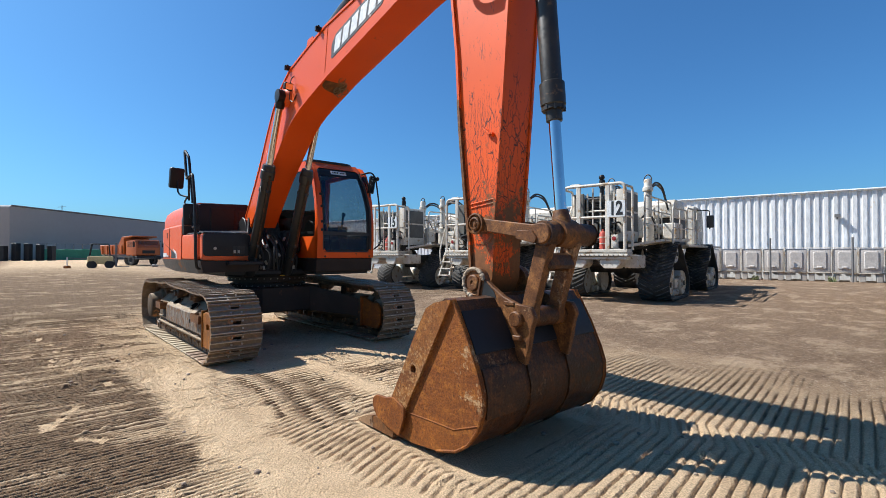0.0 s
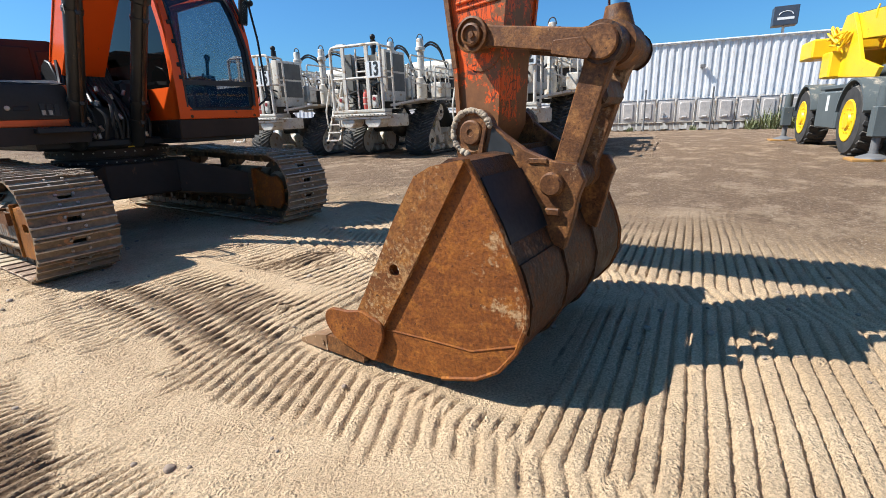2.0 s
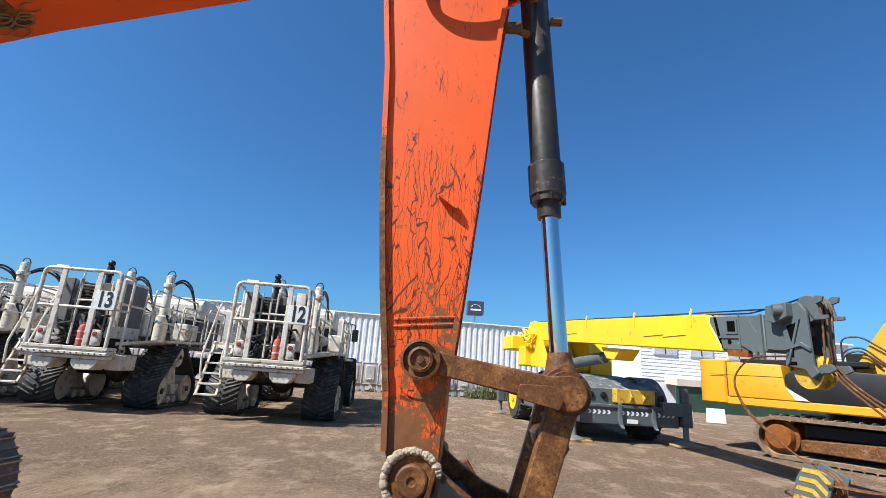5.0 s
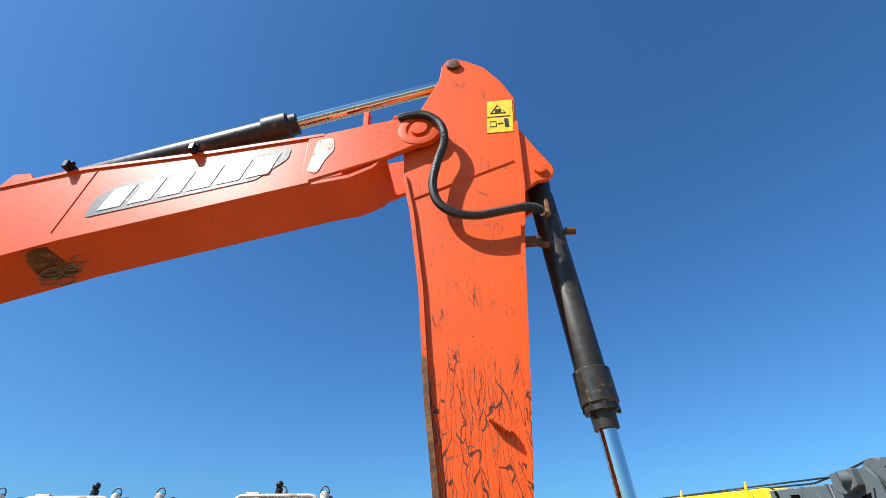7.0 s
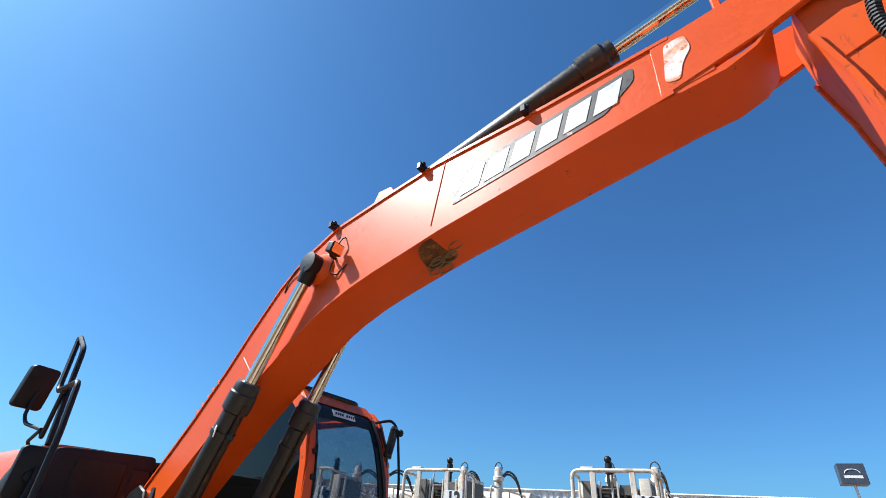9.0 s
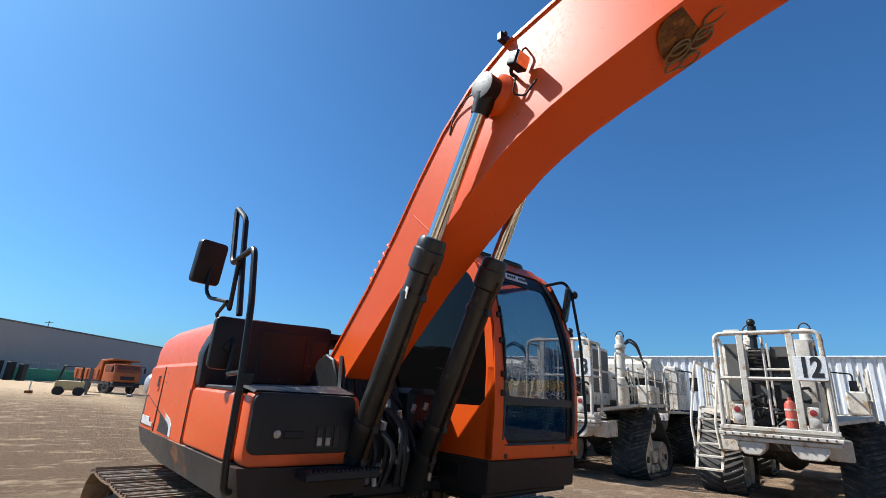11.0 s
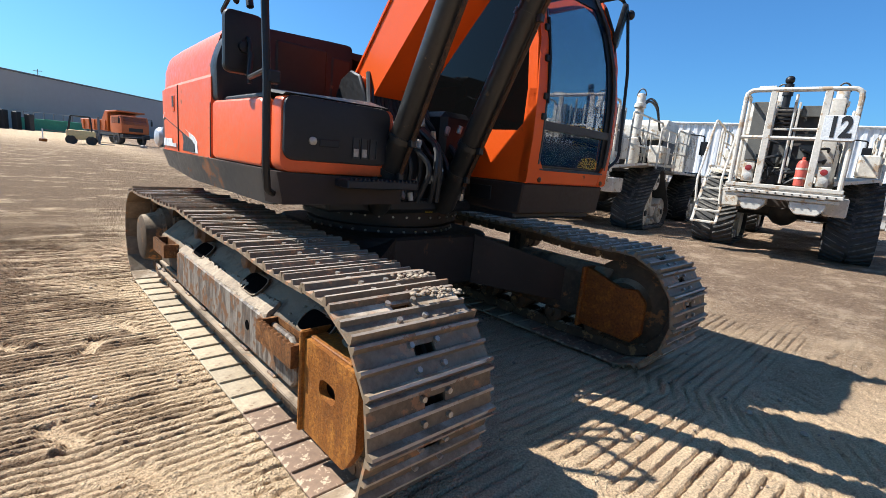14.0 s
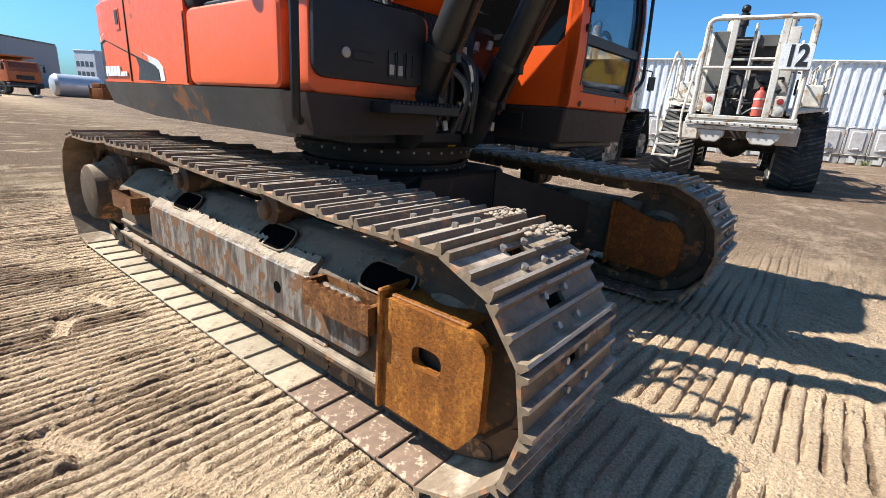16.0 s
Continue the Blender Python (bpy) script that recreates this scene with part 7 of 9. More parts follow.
def rubber_track(truck, cx, cy, side):
    """A triangular rubber track unit; cx: its middle, cy: along the truck."""
    hw = 0.43
    wheels = [(cy - 0.80, 0.47, 0.44), (cy + 0.80, 0.47, 0.44), (cy - 0.05, 1.38, 0.34)]
    belt = []
    # belt round the three wheels, anticlockwise seen from +x
    (y0, z0, r0), (y1, z1, r1), (y2, z2, r2) = wheels
    belt += [(y0 + (y1 - y0) * i / 10, 0.03) for i in range(11)]
    belt += [(y1 + r1 * math.cos(a), z1 + r1 * math.sin(a)) for a in np.linspace(radians(-80), radians(32), 9)]
    belt += [(y2 + r2 * math.cos(a), z2 + r2 * math.sin(a)) for a in np.linspace(radians(38), radians(142), 9)]
    belt += [(y0 + r0 * math.cos(a), z0 + r0 * math.sin(a)) for a in np.linspace(radians(148), radians(260), 9)]
    n = len(belt)
    inner = []
    for i, p in enumerate(belt):
        d = Vector(belt[(i + 1) % n]) - Vector(belt[i - 1])
        inner.append(tuple(Vector(p) + Vector((-d.y, d.x)).normalized() * 0.045))
    g = Geo()
    framed(g, belt, inner, cx - hw, cx + hw, "x")
    P = [Vector((0, p[0], p[1])) for p in belt]
    seg = [(P[(i + 1) % n] - P[i]).length for i in range(n)]
    total = sum(seg)
    count = int(total / 0.135)

    def at(s):
        s %= total
        for i, d in enumerate(seg):
            if s <= d:
                return P[i].lerp(P[(i + 1) % n], s / d), (P[(i + 1) % n] - P[i]).normalized()
            s -= d
        return P[0], (P[1] - P[0]).normalized()
    track = part("rubber_track", g, RUBBER, truck, "dusty black rubber track with chevron lugs")
    for k in range(count):
        for sx in (-1, 1):
            rows = []
            for j in range(4):
                w = 0.03 + j * (hw - 0.03) / 3
                p, d = at(k * total / count + (0.07 if sx > 0 else 0) - 0.20 * (w / hw) ** 1.2)
                out = Vector((0, d.z, -d.y))
                c = p + Vector((cx + sx * w, 0, 0))
                rows.append([tuple(c - d * 0.030), tuple(c + d * 0.030), tuple(c + d * 0.018 + out * 0.042), tuple(c - d * 0.018 + out * 0.042)])
            part("lug", Geo().loft(rows), RUBBER, track)
    for y, z, r in wheels + [(cy - 0.19, 0.20, 0.155), (cy + 0.19, 0.20, 0.155)]:
        w = Geo()
        w.rev([(r - 0.055, -0.34), (r - 0.055, 0.30), (r - 0.085, 0.335), (r - 0.11, 0.32), (r * 0.52, 0.29), (r * 0.36, 0.30), (r * 0.30, 0.35), (0.0, 0.355)], (cx, y, z), (cx + side, y, z), 24)
        wheel = part("track_wheel", w, OFFWHITE, track, "dusty white track wheel")
        if r > 0.3:
            part("wheel_hub", Geo().rev([(r * 0.2, 0.34), (r * 0.17, 0.385), (0.0, 0.39)], (cx, y, z), (cx + side, y, z), 14), DARKMECH, wheel)
    f = Geo()
    f.prism([(cy - 0.5, 0.36), (cy + 0.5, 0.36), (cy + 0.30, 0.60), (cy + 0.10, 1.2), (cy - 0.10, 1.2), (cy - 0.30, 0.60)], cx - 0.20, cx + 0.20, "x", 0.02)
    f.prism([(cy - 0.16, 0.34), (cy + 0.16, 0.34), (cy + 0.26, 0.62), (cy - 0.26, 0.62)], cx + side * 0.20, cx + side * 0.33, "x", 0.02)
    part("track_frame", f, OFFWHITE, track)


def vibrator_truck():
    T = thing("vibrator_truck", Matrix(), "dusty white tracked vibrator truck parked in a row", "truck", "trucks in a row")
    for x in (-0.42, 0.42):
        part("chassis_beam", Geo().box(x - 0.08, x + 0.08, 0.30, 10.0, 1.0, 1.34, 0.02), DARKMECH, T, "greasy chassis beam")
    for y in (0.7, 4.0, 5.0, 6.2):
        part("cross_beam", Geo().box(-0.45, 0.45, y - 0.08, y + 0.08, 1.05, 1.28, 0.02), DARKMECH, T)
    for y in (2.53, 7.6):
        a = Geo().cyl((-1.2, y, 0.92), (1.2, y, 0.92), 0.16, seg=16)
        a.lump((0, y, 0.9), 0.34, 1.0, 2, 0.1)
        part("axle", a, DARKMECH, T, "greasy drive axle")
        for s in (-1, 1):
            rubber_track(T, s * 1.27, y, s)
    # rear bumper
    g = Geo()
    g.box(-0.97, 0.97, -0.06, 0.36, 1.43, 1.51, 0.012)
    g.box(-1.0, 1.0, -0.03, 0.30, 1.39, 1.425, 0.004)
    g.box(-0.99, 0.99, -0.09, 0.30, 1.315, 1.385, 0.012)
    g.box(-0.95, 0.95, -0.03, 0.30, 1.225, 1.30, 0.012)
    bumper = part("rear_bumper", g, OFFWHITE, T, "stacked steel rear bumper")
    b = Geo()
    for k in range(14):
        b.cyl((-0.88 + k * 0.135, -0.093, 1.35), (-0.88 + k * 0.135, -0.11, 1.35), 0.018, seg=6)
    tagged(part("bumper_bolt", b, DARKMECH, bumper), kind="stuff")
    for x0, x1 in ((-0.70, -0.22), (0.18, 0.76)):
        part("tow_block", Geo().prism(rounded([(x0, 1.22), (x1, 1.22), (x1, 1.10), (x1 - 0.12, 0.97), (x0 + 0.12, 0.97), (x0, 1.10)], 0.03), 0.0, 0.55, "y", 0.02), OFFWHITE, bumper)
    for s in (-1, 1):
        part("tool_box", Geo().box(min(s * 0.72, s * 1.10), max(s * 0.72, s * 1.10), 0.42, 1.15, 0.98, 1.36, 0.03), OFFWHITE, T, "white tool box under the deck")
    # cage of tubes
    top = 3.35
    g = Geo()
    g.tube([(-0.90, -0.02, 1.5), (-0.90, -0.02, top), (0.90, -0.02, top), (0.90, -0.02, 1.5)], 0.045, 10, fillet=0.16)
    cage = part("cage", g, OFFWHITE, T, "white tube cage round the engine")
    part("cage_bar", Geo().tube([(-0.90, -0.02, 2.43), (0.90, -0.02, 2.43)], 0.036, 8), OFFWHITE, cage)
    for x in (-0.43, 0.42):
        part("cage_post", Geo().box(x - 0.062, x + 0.062, -0.055, 0.005, 1.5, top - 0.02, 0.012), OFFWHITE, cage)
    for x in (-0.90, 0.90):
        part("cage_side", Geo().tube([(x, -0.02, top - 0.06), (x, 0.62, top - 0.06), (x, 0.62, 1.5)], 0.034, 8, fillet=0.12), OFFWHITE, cage)
        part("cage_bar", Geo().tube([(x, -0.02, 2.43), (x, 0.62, 2.43)], 0.028, 8), OFFWHITE, cage)
    part("cage_rod", Geo().tube([(-0.06, 0.12, 1.55), (-0.06, 0.12, 3.28)], 0.026, 8), OFFWHITE, cage)
    part("cage_rod", Geo().tube([(-0.06, 0.12, 2.62), (0.40, 0.12, 2.62)], 0.026, 8), OFFWHITE, cage)
    # engine and radiator behind the cage
    g = Geo()
    g.box(-0.58, 0.42, 0.75, 1.8, 1.55, 3.10, 0.04)
    g.cyl((-0.25, 0.55, 1.70), (-0.25, 0.95, 1.70), 0.18, seg=18, bev=0.02)
    g.cyl((0.15, 0.50, 1.95), (0.15, 0.95, 1.95), 0.13, seg=18, bev=0.02)
    engine = part("engine", g, DARKMECH, T, "dark greasy engine")
    g = Geo()
    rng = random.Random(4)
    for k in range(20):
        x, z = rng.uniform(-0.55, 0.42), rng.uniform(1.55, 2.4)
        g.tube([(x, 0.75, z), (x + rng.uniform(-0.2, 0.2), 0.35, z + rng.uniform(-0.1, 0.15)), (x + rng.uniform(-0.3, 0.3), 0.40, z + rng.uniform(-0.25, 0.2)), (x + rng.uniform(-0.3, 0.3), 0.76, z - 0.1)], rng.uniform(0.014, 0.03), 6, fillet=0.06)
    tagged(part("engine_hose", g, HOSE, engine, "tangled engine hoses"), kind="stuff")
    for x0, x1, z0, z1 in ((0.02, 0.36, 2.92, 3.14), (0.02, 0.36, 2.48, 2.58), (0.10, 0.34, 1.92, 2.36), (-0.34, -0.12, 1.96, 2.36)):
        part("intake_screen", Geo().box(x0, x1, 0.64, 0.70, z0, z1, 0.01), GREYMESH, engine, "tan wire intake screen")
    for x in (-0.42, -0.02, 0.38):
        part("engine_post", Geo().box(x - 0.02, x + 0.02, 0.58, 0.63, 1.55, 3.2, 0.004), OFFWHITE, engine)
    for z in (1.86, 2.66):
        part("engine_rail", Geo().box(-0.50, 0.46, 0.57, 0.62, z - 0.022, z + 0.022, 0.004), OFFWHITE, engine)
    for k in range(6):
        part("louvre", Geo().box(-0.38, -0.06, 0.63, 0.70, 2.70 + k * 0.075, 2.73 + k * 0.075, 0.004), BLACK, engine)
    g = Geo()
    g.box(0.46, 0.70, 0.55, 1.78, 1.75, 3.27, 0.03, 2)
    rad = part("radiator_box", g, OFFWHITE, T, "white radiator housing")
    for z0, z1 in ((2.06, 2.60), (2.66, 3.18)):
        part("side_grille", Geo().box(0.698, 0.712, 0.64, 1.70, z0, z1, 0.01), GREYMESH, rad, "dark mesh side grille")
    part("rear_screen", Geo().box(-0.80, -0.50, 0.50, 0.56, 2.0, 3.2, 0.01), GREYMESH, T, "tan wire screen")
    part("left_housing", Geo().box(-0.86, -0.58, 0.55, 1.78, 1.62, 3.20, 0.03, 2), OFFWHITE, T, "white engine side housing")
    g = Geo()
    g.cyl((-0.35, 1.6, 3.05), (-0.35, 1.6, 3.55), 0.075, seg=14)
    g.cyl((-0.35, 1.6, 3.50), (-0.35, 1.6, 3.72), 0.105, 0.085, 14, 0.015)
    g.lump((-0.36, 1.6, 3.82), 0.095, 1.0, 1, 0.04)
    part("exhaust", g, BLACK, T, "black exhaust stack with a rain cap")
    part("roof_pad", Geo().box(-0.72, -0.42, 0.02, 0.30, 3.36, 3.44, 0.03, 2), OFFWHITE, T, "pale bundle on the cage top")
    g = Geo()
    g.rev([(0.0, 0.0), (0.095, 0.01), (0.098, 0.42), (0.07, 0.49), (0.03, 0.51), (0.03, 0.57), (0.0, 0.57)], (0.26, 0.05, 1.52), (0.26, 0.05, 3), 16)
    ext = part("fire_extinguisher", g, RED, T, "faded red fire extinguisher")
    for z in (1.66, 1.84):
        part("extinguisher_strap", Geo().rev([(0.102, 0.0), (0.102, 0.035)], (0.26, 0.05, z), (0.26, 0.05, 3), 16), OFFWHITE, ext)
    for x in (-0.62, 0.61):
        lp = part("lamp_panel", Geo().box(x - 0.10, x + 0.10, -0.03, 0.03, 1.54, 1.92, 0.012), OFFWHITE, T, "white lamp panel")
        for z, mat, nm, lab in ((1.815, REDLENS, "tail_lamp", "red tail lamp"), (1.655, CLEARLENS, "reverse_lamp", "clear reversing lamp")):
            lamp = part(nm, Geo().rev([(0.062, 0.0), (0.059, 0.03), (0.0, 0.038)], (x, -0.028, z), (x, -1, z), 16), mat, lp, lab)
            part("lamp_rim", Geo().rev([(0.082, 0.0), (0.082, 0.022), (0.062, 0.024)], (x, -0.028, z), (x, -1, z), 16), OFFWHITE, lamp)
    # fenders, decks, rails, masts
    for s in (-1, 1):
        g = Geo()
        g.loft([[(s * 0.80, 0.55, 1.58), (s * 1.52, 1.15, 1.74), (s * 1.52, 1.15, 1.80), (s * 0.80, 0.55, 1.66)], [(s * 0.80, 4.2, 1.80), (s * 1.62, 4.2, 1.80), (s * 1.62, 4.2, 1.87), (s * 0.80, 4.2, 1.87)]])
        part("fender", g, OFFWHITE, T, "pale sloping fender plate over the track")
        part("walk_deck", Geo().box(min(s * 0.6, s * 1.6), max(s * 0.6, s * 1.6), 4.2, 10.0, 1.62, 1.70, 0.01), OFFWHITE, T, "pale deck plate")
        for k, (y0, y1, z1, xr) in enumerate(((2.2, 3.9, 2.80, 1.58), (1.9, 4.9, 3.20, 0.86), (4.4, 5.9, 2.95, 1.50))):
            rl = Geo().tube([(s * xr, y0, 1.7), (s * xr, y0, z1), (s * xr, y1, z1), (s * xr, y1, 1.7)], 0.028, 8, fillet=0.10)
            rail = part("guard_rail", rl, OFFWHITE, T, "white tube guard rail")
            for f in (0.38, 0.70):
                zz = 1.8 + (z1 - 1.8) * f
                part("mid_rail", Geo().tube([(s * xr, y0, zz), (s * xr, y1, zz)], 0.022, 6), OFFWHITE, rail)
            part("rail_post", Geo().tube([(s * xr, (y0 + y1) / 2, 1.7), (s * xr, (y0 + y1) / 2, z1)], 0.022, 6), OFFWHITE, rail)
        part("battery_box", Geo().box(min(s * 1.15, s * 1.54), max(s * 1.15, s * 1.54), 2.75, 3.60, 1.86, 2.36, 0.03), OFFWHITE, T, "white battery box")
        m = Geo()
        m.rev([(0.19, 0.0), (0.19, 0.9), (0.125, 0.94), (0.125, 2.15), (0.10, 2.21), (0.0, 2.22)], (s * 0.60, 3.13, 1.65), (s * 0.60, 3.13, 9), 18)
        m.rev([(0.15, 1.80), (0.165, 1.82), (0.165, 1.92), (0.15, 1.94)], (s * 0.60, 3.13, 1.65), (s * 0.60, 3.13, 9), 18)
        mast = part("lift_mast", m, OFFWHITE, T, "white lift mast with a ring on top")
        part("mast_ring", Geo().tube([(s * 0.60 + 0.125 * math.cos(a), 3.13, 3.80 + 0.20 * math.sin(a)) for a in np.linspace(0, math.pi, 11)], 0.018, 6), DARKMECH, mast)
        for k in range(2):
            h = Geo().tube([(s * 0.62, 3.25 + 0.08 * k, 3.55), (s * 0.66, 3.8, 3.86 - 0.09 * k), (s * 0.70, 4.5, 3.75 - 0.10 * k), (s * 0.72, 5.1, 3.0)], 0.034, 8, fillet=0.3)
            part("mast_hose", h, HOSE, mast, "black hose arching over the mast")
        rng = random.Random(8 + s)
        for k in range(9):
            y = rng.uniform(1.9, 4.9)
            z0, z1 = rng.uniform(1.9, 2.6), rng.uniform(2.5, 3.2)
            x = s * rng.uniform(0.30, 0.84)
            pz = Geo().tube([(x, y, z0), (x, y + rng.uniform(-0.3, 0.3), z1), (x * rng.uniform(0.3, 0.9), y + rng.uniform(0.2, 0.7), z1 + rng.uniform(-0.2, 0.1)), (x * 0.5, y + 0.8, z0)], rng.uniform(0.02, 0.05), 8, fillet=0.08)
            part("pipe", pz, OFFWHITE if k % 3 else HOSE, T, "bent machine pipe" if k % 3 else "black hydraulic hose")
    part("pump_block", Geo().box(-0.5, 0.5, 3.6, 4.8, 1.55, 2.45, 0.06, 2), DARKMECH, T, "dark machinery between the rails")
    part("accumulator", Geo().rev([(0.0, 0.0), (0.2, 0.05), (0.22, 0.2), (0.22, 1.7), (0.2, 1.85), (0.0, 1.9)], (-0.75, 3.4, 2.15), (-0.75, 9, 2.15), 18), OFFWHITE, T, "pale pressure vessel")
    part("accumulator", Geo().rev([(0.0, 0.0), (0.16, 0.05), (0.18, 0.2), (0.18, 1.6), (0.16, 1.75), (0.0, 1.8)], (0.62, 3.7, 2.25), (0.62, 9, 2.25), 18), OFFWHITE, T, "pale pressure vessel")
    part("valve_box", Geo().box(0.25, 0.62, 2.1, 2.6, 1.9, 2.5, 0.03), OFFWHITE, T)
    part("tank_housing", Geo().prism(rounded([(5.1, 2.70), (6.7, 2.70), (6.7, 3.20), (6.3, 3.36), (5.3, 3.36), (5.1, 3.18)], 0.05), -0.92, 0.92, "x", 0.03, 2), OFFWHITE, T, "white tank housing")
    part("lower_housing", Geo().box(-0.85, 0.85, 5.3, 7.4, 1.62, 2.85, 0.05, 2), DARKMECH, T, "dark pump housing")
    # driver's cab at the far end
    g = Geo()
    g.prism(rounded([(8.2, 1.6), (9.9, 1.6), (10.0, 2.3), (9.7, 3.3), (8.2, 3.35)], 0.1), -0.95, 0.95, "x", 0.03)
    cabt = part("truck_cab", g, OFFWHITE, T, "white driver's cab")
    for s in (-1, 1):
        part("side_window", Geo().prism(rounded([(8.4, 2.3), (9.6, 2.3), (9.45, 3.1), (8.4, 3.12)], 0.06), s * 0.952, s * 0.962, "x"), TINT, cabt)
        mm = Geo().tube([(s * 0.95, 8.5, 3.2), (s * 1.45, 8.5, 3.15), (s * 1.45, 8.5, 2.4)], 0.024, 6, fillet=0.08)
        mirror = part("mirror_arm", mm, BLACK, cabt)
        part("door_mirror", Geo().box(min(s * 1.34, s * 1.60), max(s * 1.34, s * 1.60), 8.46, 8.54, 2.45, 2.95, 0.02), BLACK, mirror)
    part("rear_window", Geo().box(-0.70, 0.70, 8.185, 8.197, 2.35, 3.1, 0), TINT, cabt)
    # boarding ladder with tall handrails
    for x in (-1.56, -1.08):
        g = Geo()
        g.loft([[(x - 0.025, 0.30, 0.55), (x + 0.025, 0.30, 0.55), (x + 0.025, 0.36, 0.55), (x - 0.025, 0.36, 0.55)], [(x + 0.075, 0.75, 1.88), (x + 0.125, 0.75, 1.88), (x + 0.125, 0.81, 1.88), (x + 0.075, 0.81, 1.88)]])
        part("ladder_stile", g, OFFWHITE, T, "white ladder stile")
        part("ladder_handrail", Geo().tube([(x, 0.42, 1.0), (x - 0.05, 0.42, 1.5), (x + 0.06, 0.80, 2.86), (x + 0.12, 1.7, 2.75), (x + 0.12, 1.7, 1.86)], 0.026, 8, fillet=0.12), OFFWHITE, T, "white tube ladder handrail")
    for k in range(6):
        z = 0.58 + k * 0.25
        f = (z - 0.55) / 1.33
        part("ladder_step", Geo().box(-1.58 + 0.1 * f, -1.06 + 0.1 * f, 0.24 + 0.45 * f, 0.42 + 0.45 * f, z - 0.02, z + 0.02, 0.004), OFFWHITE, T, "white ladder step")
    return T


def number_plate(truck, text):
    p = part("number_plate", Geo().prism(rect(0.43, 0.935, 2.405, 2.86, 0.04), -0.115, -0.09, "y", 0.004), WHITE_LABEL, truck, "white plate with a black fleet number")
    g = lettering(text, 0.52)
    g.v = [(0.72 * v[0] + 0.685, v[1] - 0.119, v[2] + 2.632) for v in g.v]
    part("number", g, BLACK_INK, p, "black number", smooth=0)


ROW_YAW = -39.7
master = vibrator_truck()
places = (("12", 4.45, 13.32), ("13", 0.98, 16.42), ("15", -2.35, 19.05))
spots = [pose(x, y, 0, 0, 0, ROW_YAW) @ Matrix.Translation((-0.17, 0, 0)) for _, x, y in places]
trucks = [copy_thing(master, m) for m in spots[1:]]
master.matrix_world = spots[0]
for t_, (num, _, _) in zip([master] + trucks, places):
    number_plate(t_, num)
    t_["label"] = {"12": "dusty white tracked vibrator truck with number 12 on its cage", "13": "dusty white tracked vibrator truck with number 13 on its cage",
                   "15": "dusty white tracked vibrator truck with number 15 on its cage"}[num]

# ---- corrugated hall, water tanks, weeds ----
WALLP = surface("white_corrugated_sheet", (0.73, 0.725, 0.715), (0.65, 0.645, 0.635), 0.45, big=0.5, grain=8, patch=(0.45, 0.38, 0.30), patch_amount=0.06, patch_scale=1.4, stretch=(1, 1, 0.25), bump=0.03)
PLASTIC = surface("pale_plastic_tank", (0.50, 0.46, 0.42), (0.40, 0.36, 0.33), 0.55, big=1.5, grain=14, bump=0.08)
CONCRETE = surface("concrete_block", (0.45, 0.41, 0.36), (0.32, 0.28, 0.24), 0.9, big=3, grain=20, bump=0.4)
STEELPOST = surface("grey_post_steel", (0.12, 0.12, 0.12), (0.18, 0.17, 0.16), 0.6, bump=0.1)
WALL_YAW = math.degrees(math.atan2(-0.60, 0.80))
hall = thing("hall", pose(16.9, 27.0, 0, 0, 0, WALL_YAW), "long white hall clad in corrugated steel sheet", "building", kind="structure")
g = Geo()
n = 0
pts = []
x = -42.0
while x < 12.4:
    pts += [(x, 0.0), (x + 0.16, 0.0), (x + 0.20, 0.055), (x + 0.34, 0.055)]
    x += 0.38
g.add([(p[0], p[1], z) for z in (0.4, 4.62) for p in pts], [(i, i + 1, len(pts) + i + 1, len(pts) + i) for i in range(len(pts) - 1)])
part("cladding", g, WALLP, hall, "white corrugated cladding", smooth=0)
g = Geo().box(-42, 12.4, 0.06, 12.0, 0.0, 4.60, 0.02)
part("hall_body", g, WALLP, hall)
g = Geo().box(-42.1, 12.5, -0.06, 0.2, 4.60, 4.72, 0.02)
g.prism([(-0.1, 4.66), (6.0, 4.90), (12.1, 4.66)], -42.1, 12.5, "x")
part("roof_edge", g, WALLP, hall, "plain white roof edge")
g = Geo().box(4.38, 4.62, -0.30, -0.02, 3.28, 3.44, 0.01)
g.tube([(4.5, 0.0, 3.2), (4.5, -0.2, 3.3)], 0.02, 6)
part("flood_lamp", g, STEELPOST, hall, "small grey flood lamp")


def water_tank():
    T = thing("water_tank", Matrix(), "pale plastic cage tank standing on concrete blocks", "tank", "row of tanks")
    g = Geo()
    g.box(-0.44, 0.44, -0.42, 0.42, 0.46, 1.66, 0.05, 2)
    g.prism(rect(-0.27, 0.27, 0.62, 1.50, 0.10), -0.46, -0.40, "y", 0.03)
    g.box(-0.12, 0.12, -0.50, -0.40, 0.66, 0.76, 0.03)
    part("tank_body", g, PLASTIC, T)
    g = Geo()
    g.tube([(-0.47, -0.44, 0.44), (0.47, -0.44, 0.44), (0.47, -0.44, 1.70), (-0.47, -0.44, 1.70)], 0.022, 6, closed=True)
    part("tank_frame", g, OFFWHITE, T)
    g = Geo()
    for sx in (-0.44, 0.2):
        g.box(sx, sx + 0.24, -0.40, -0.12, 0.0, 0.42, 0.015)
    g.box(-0.46, 0.46, -0.44, 0.44, 0.40, 0.455, 0.01)
    part("block_base", g, CONCRETE, T)
    return T


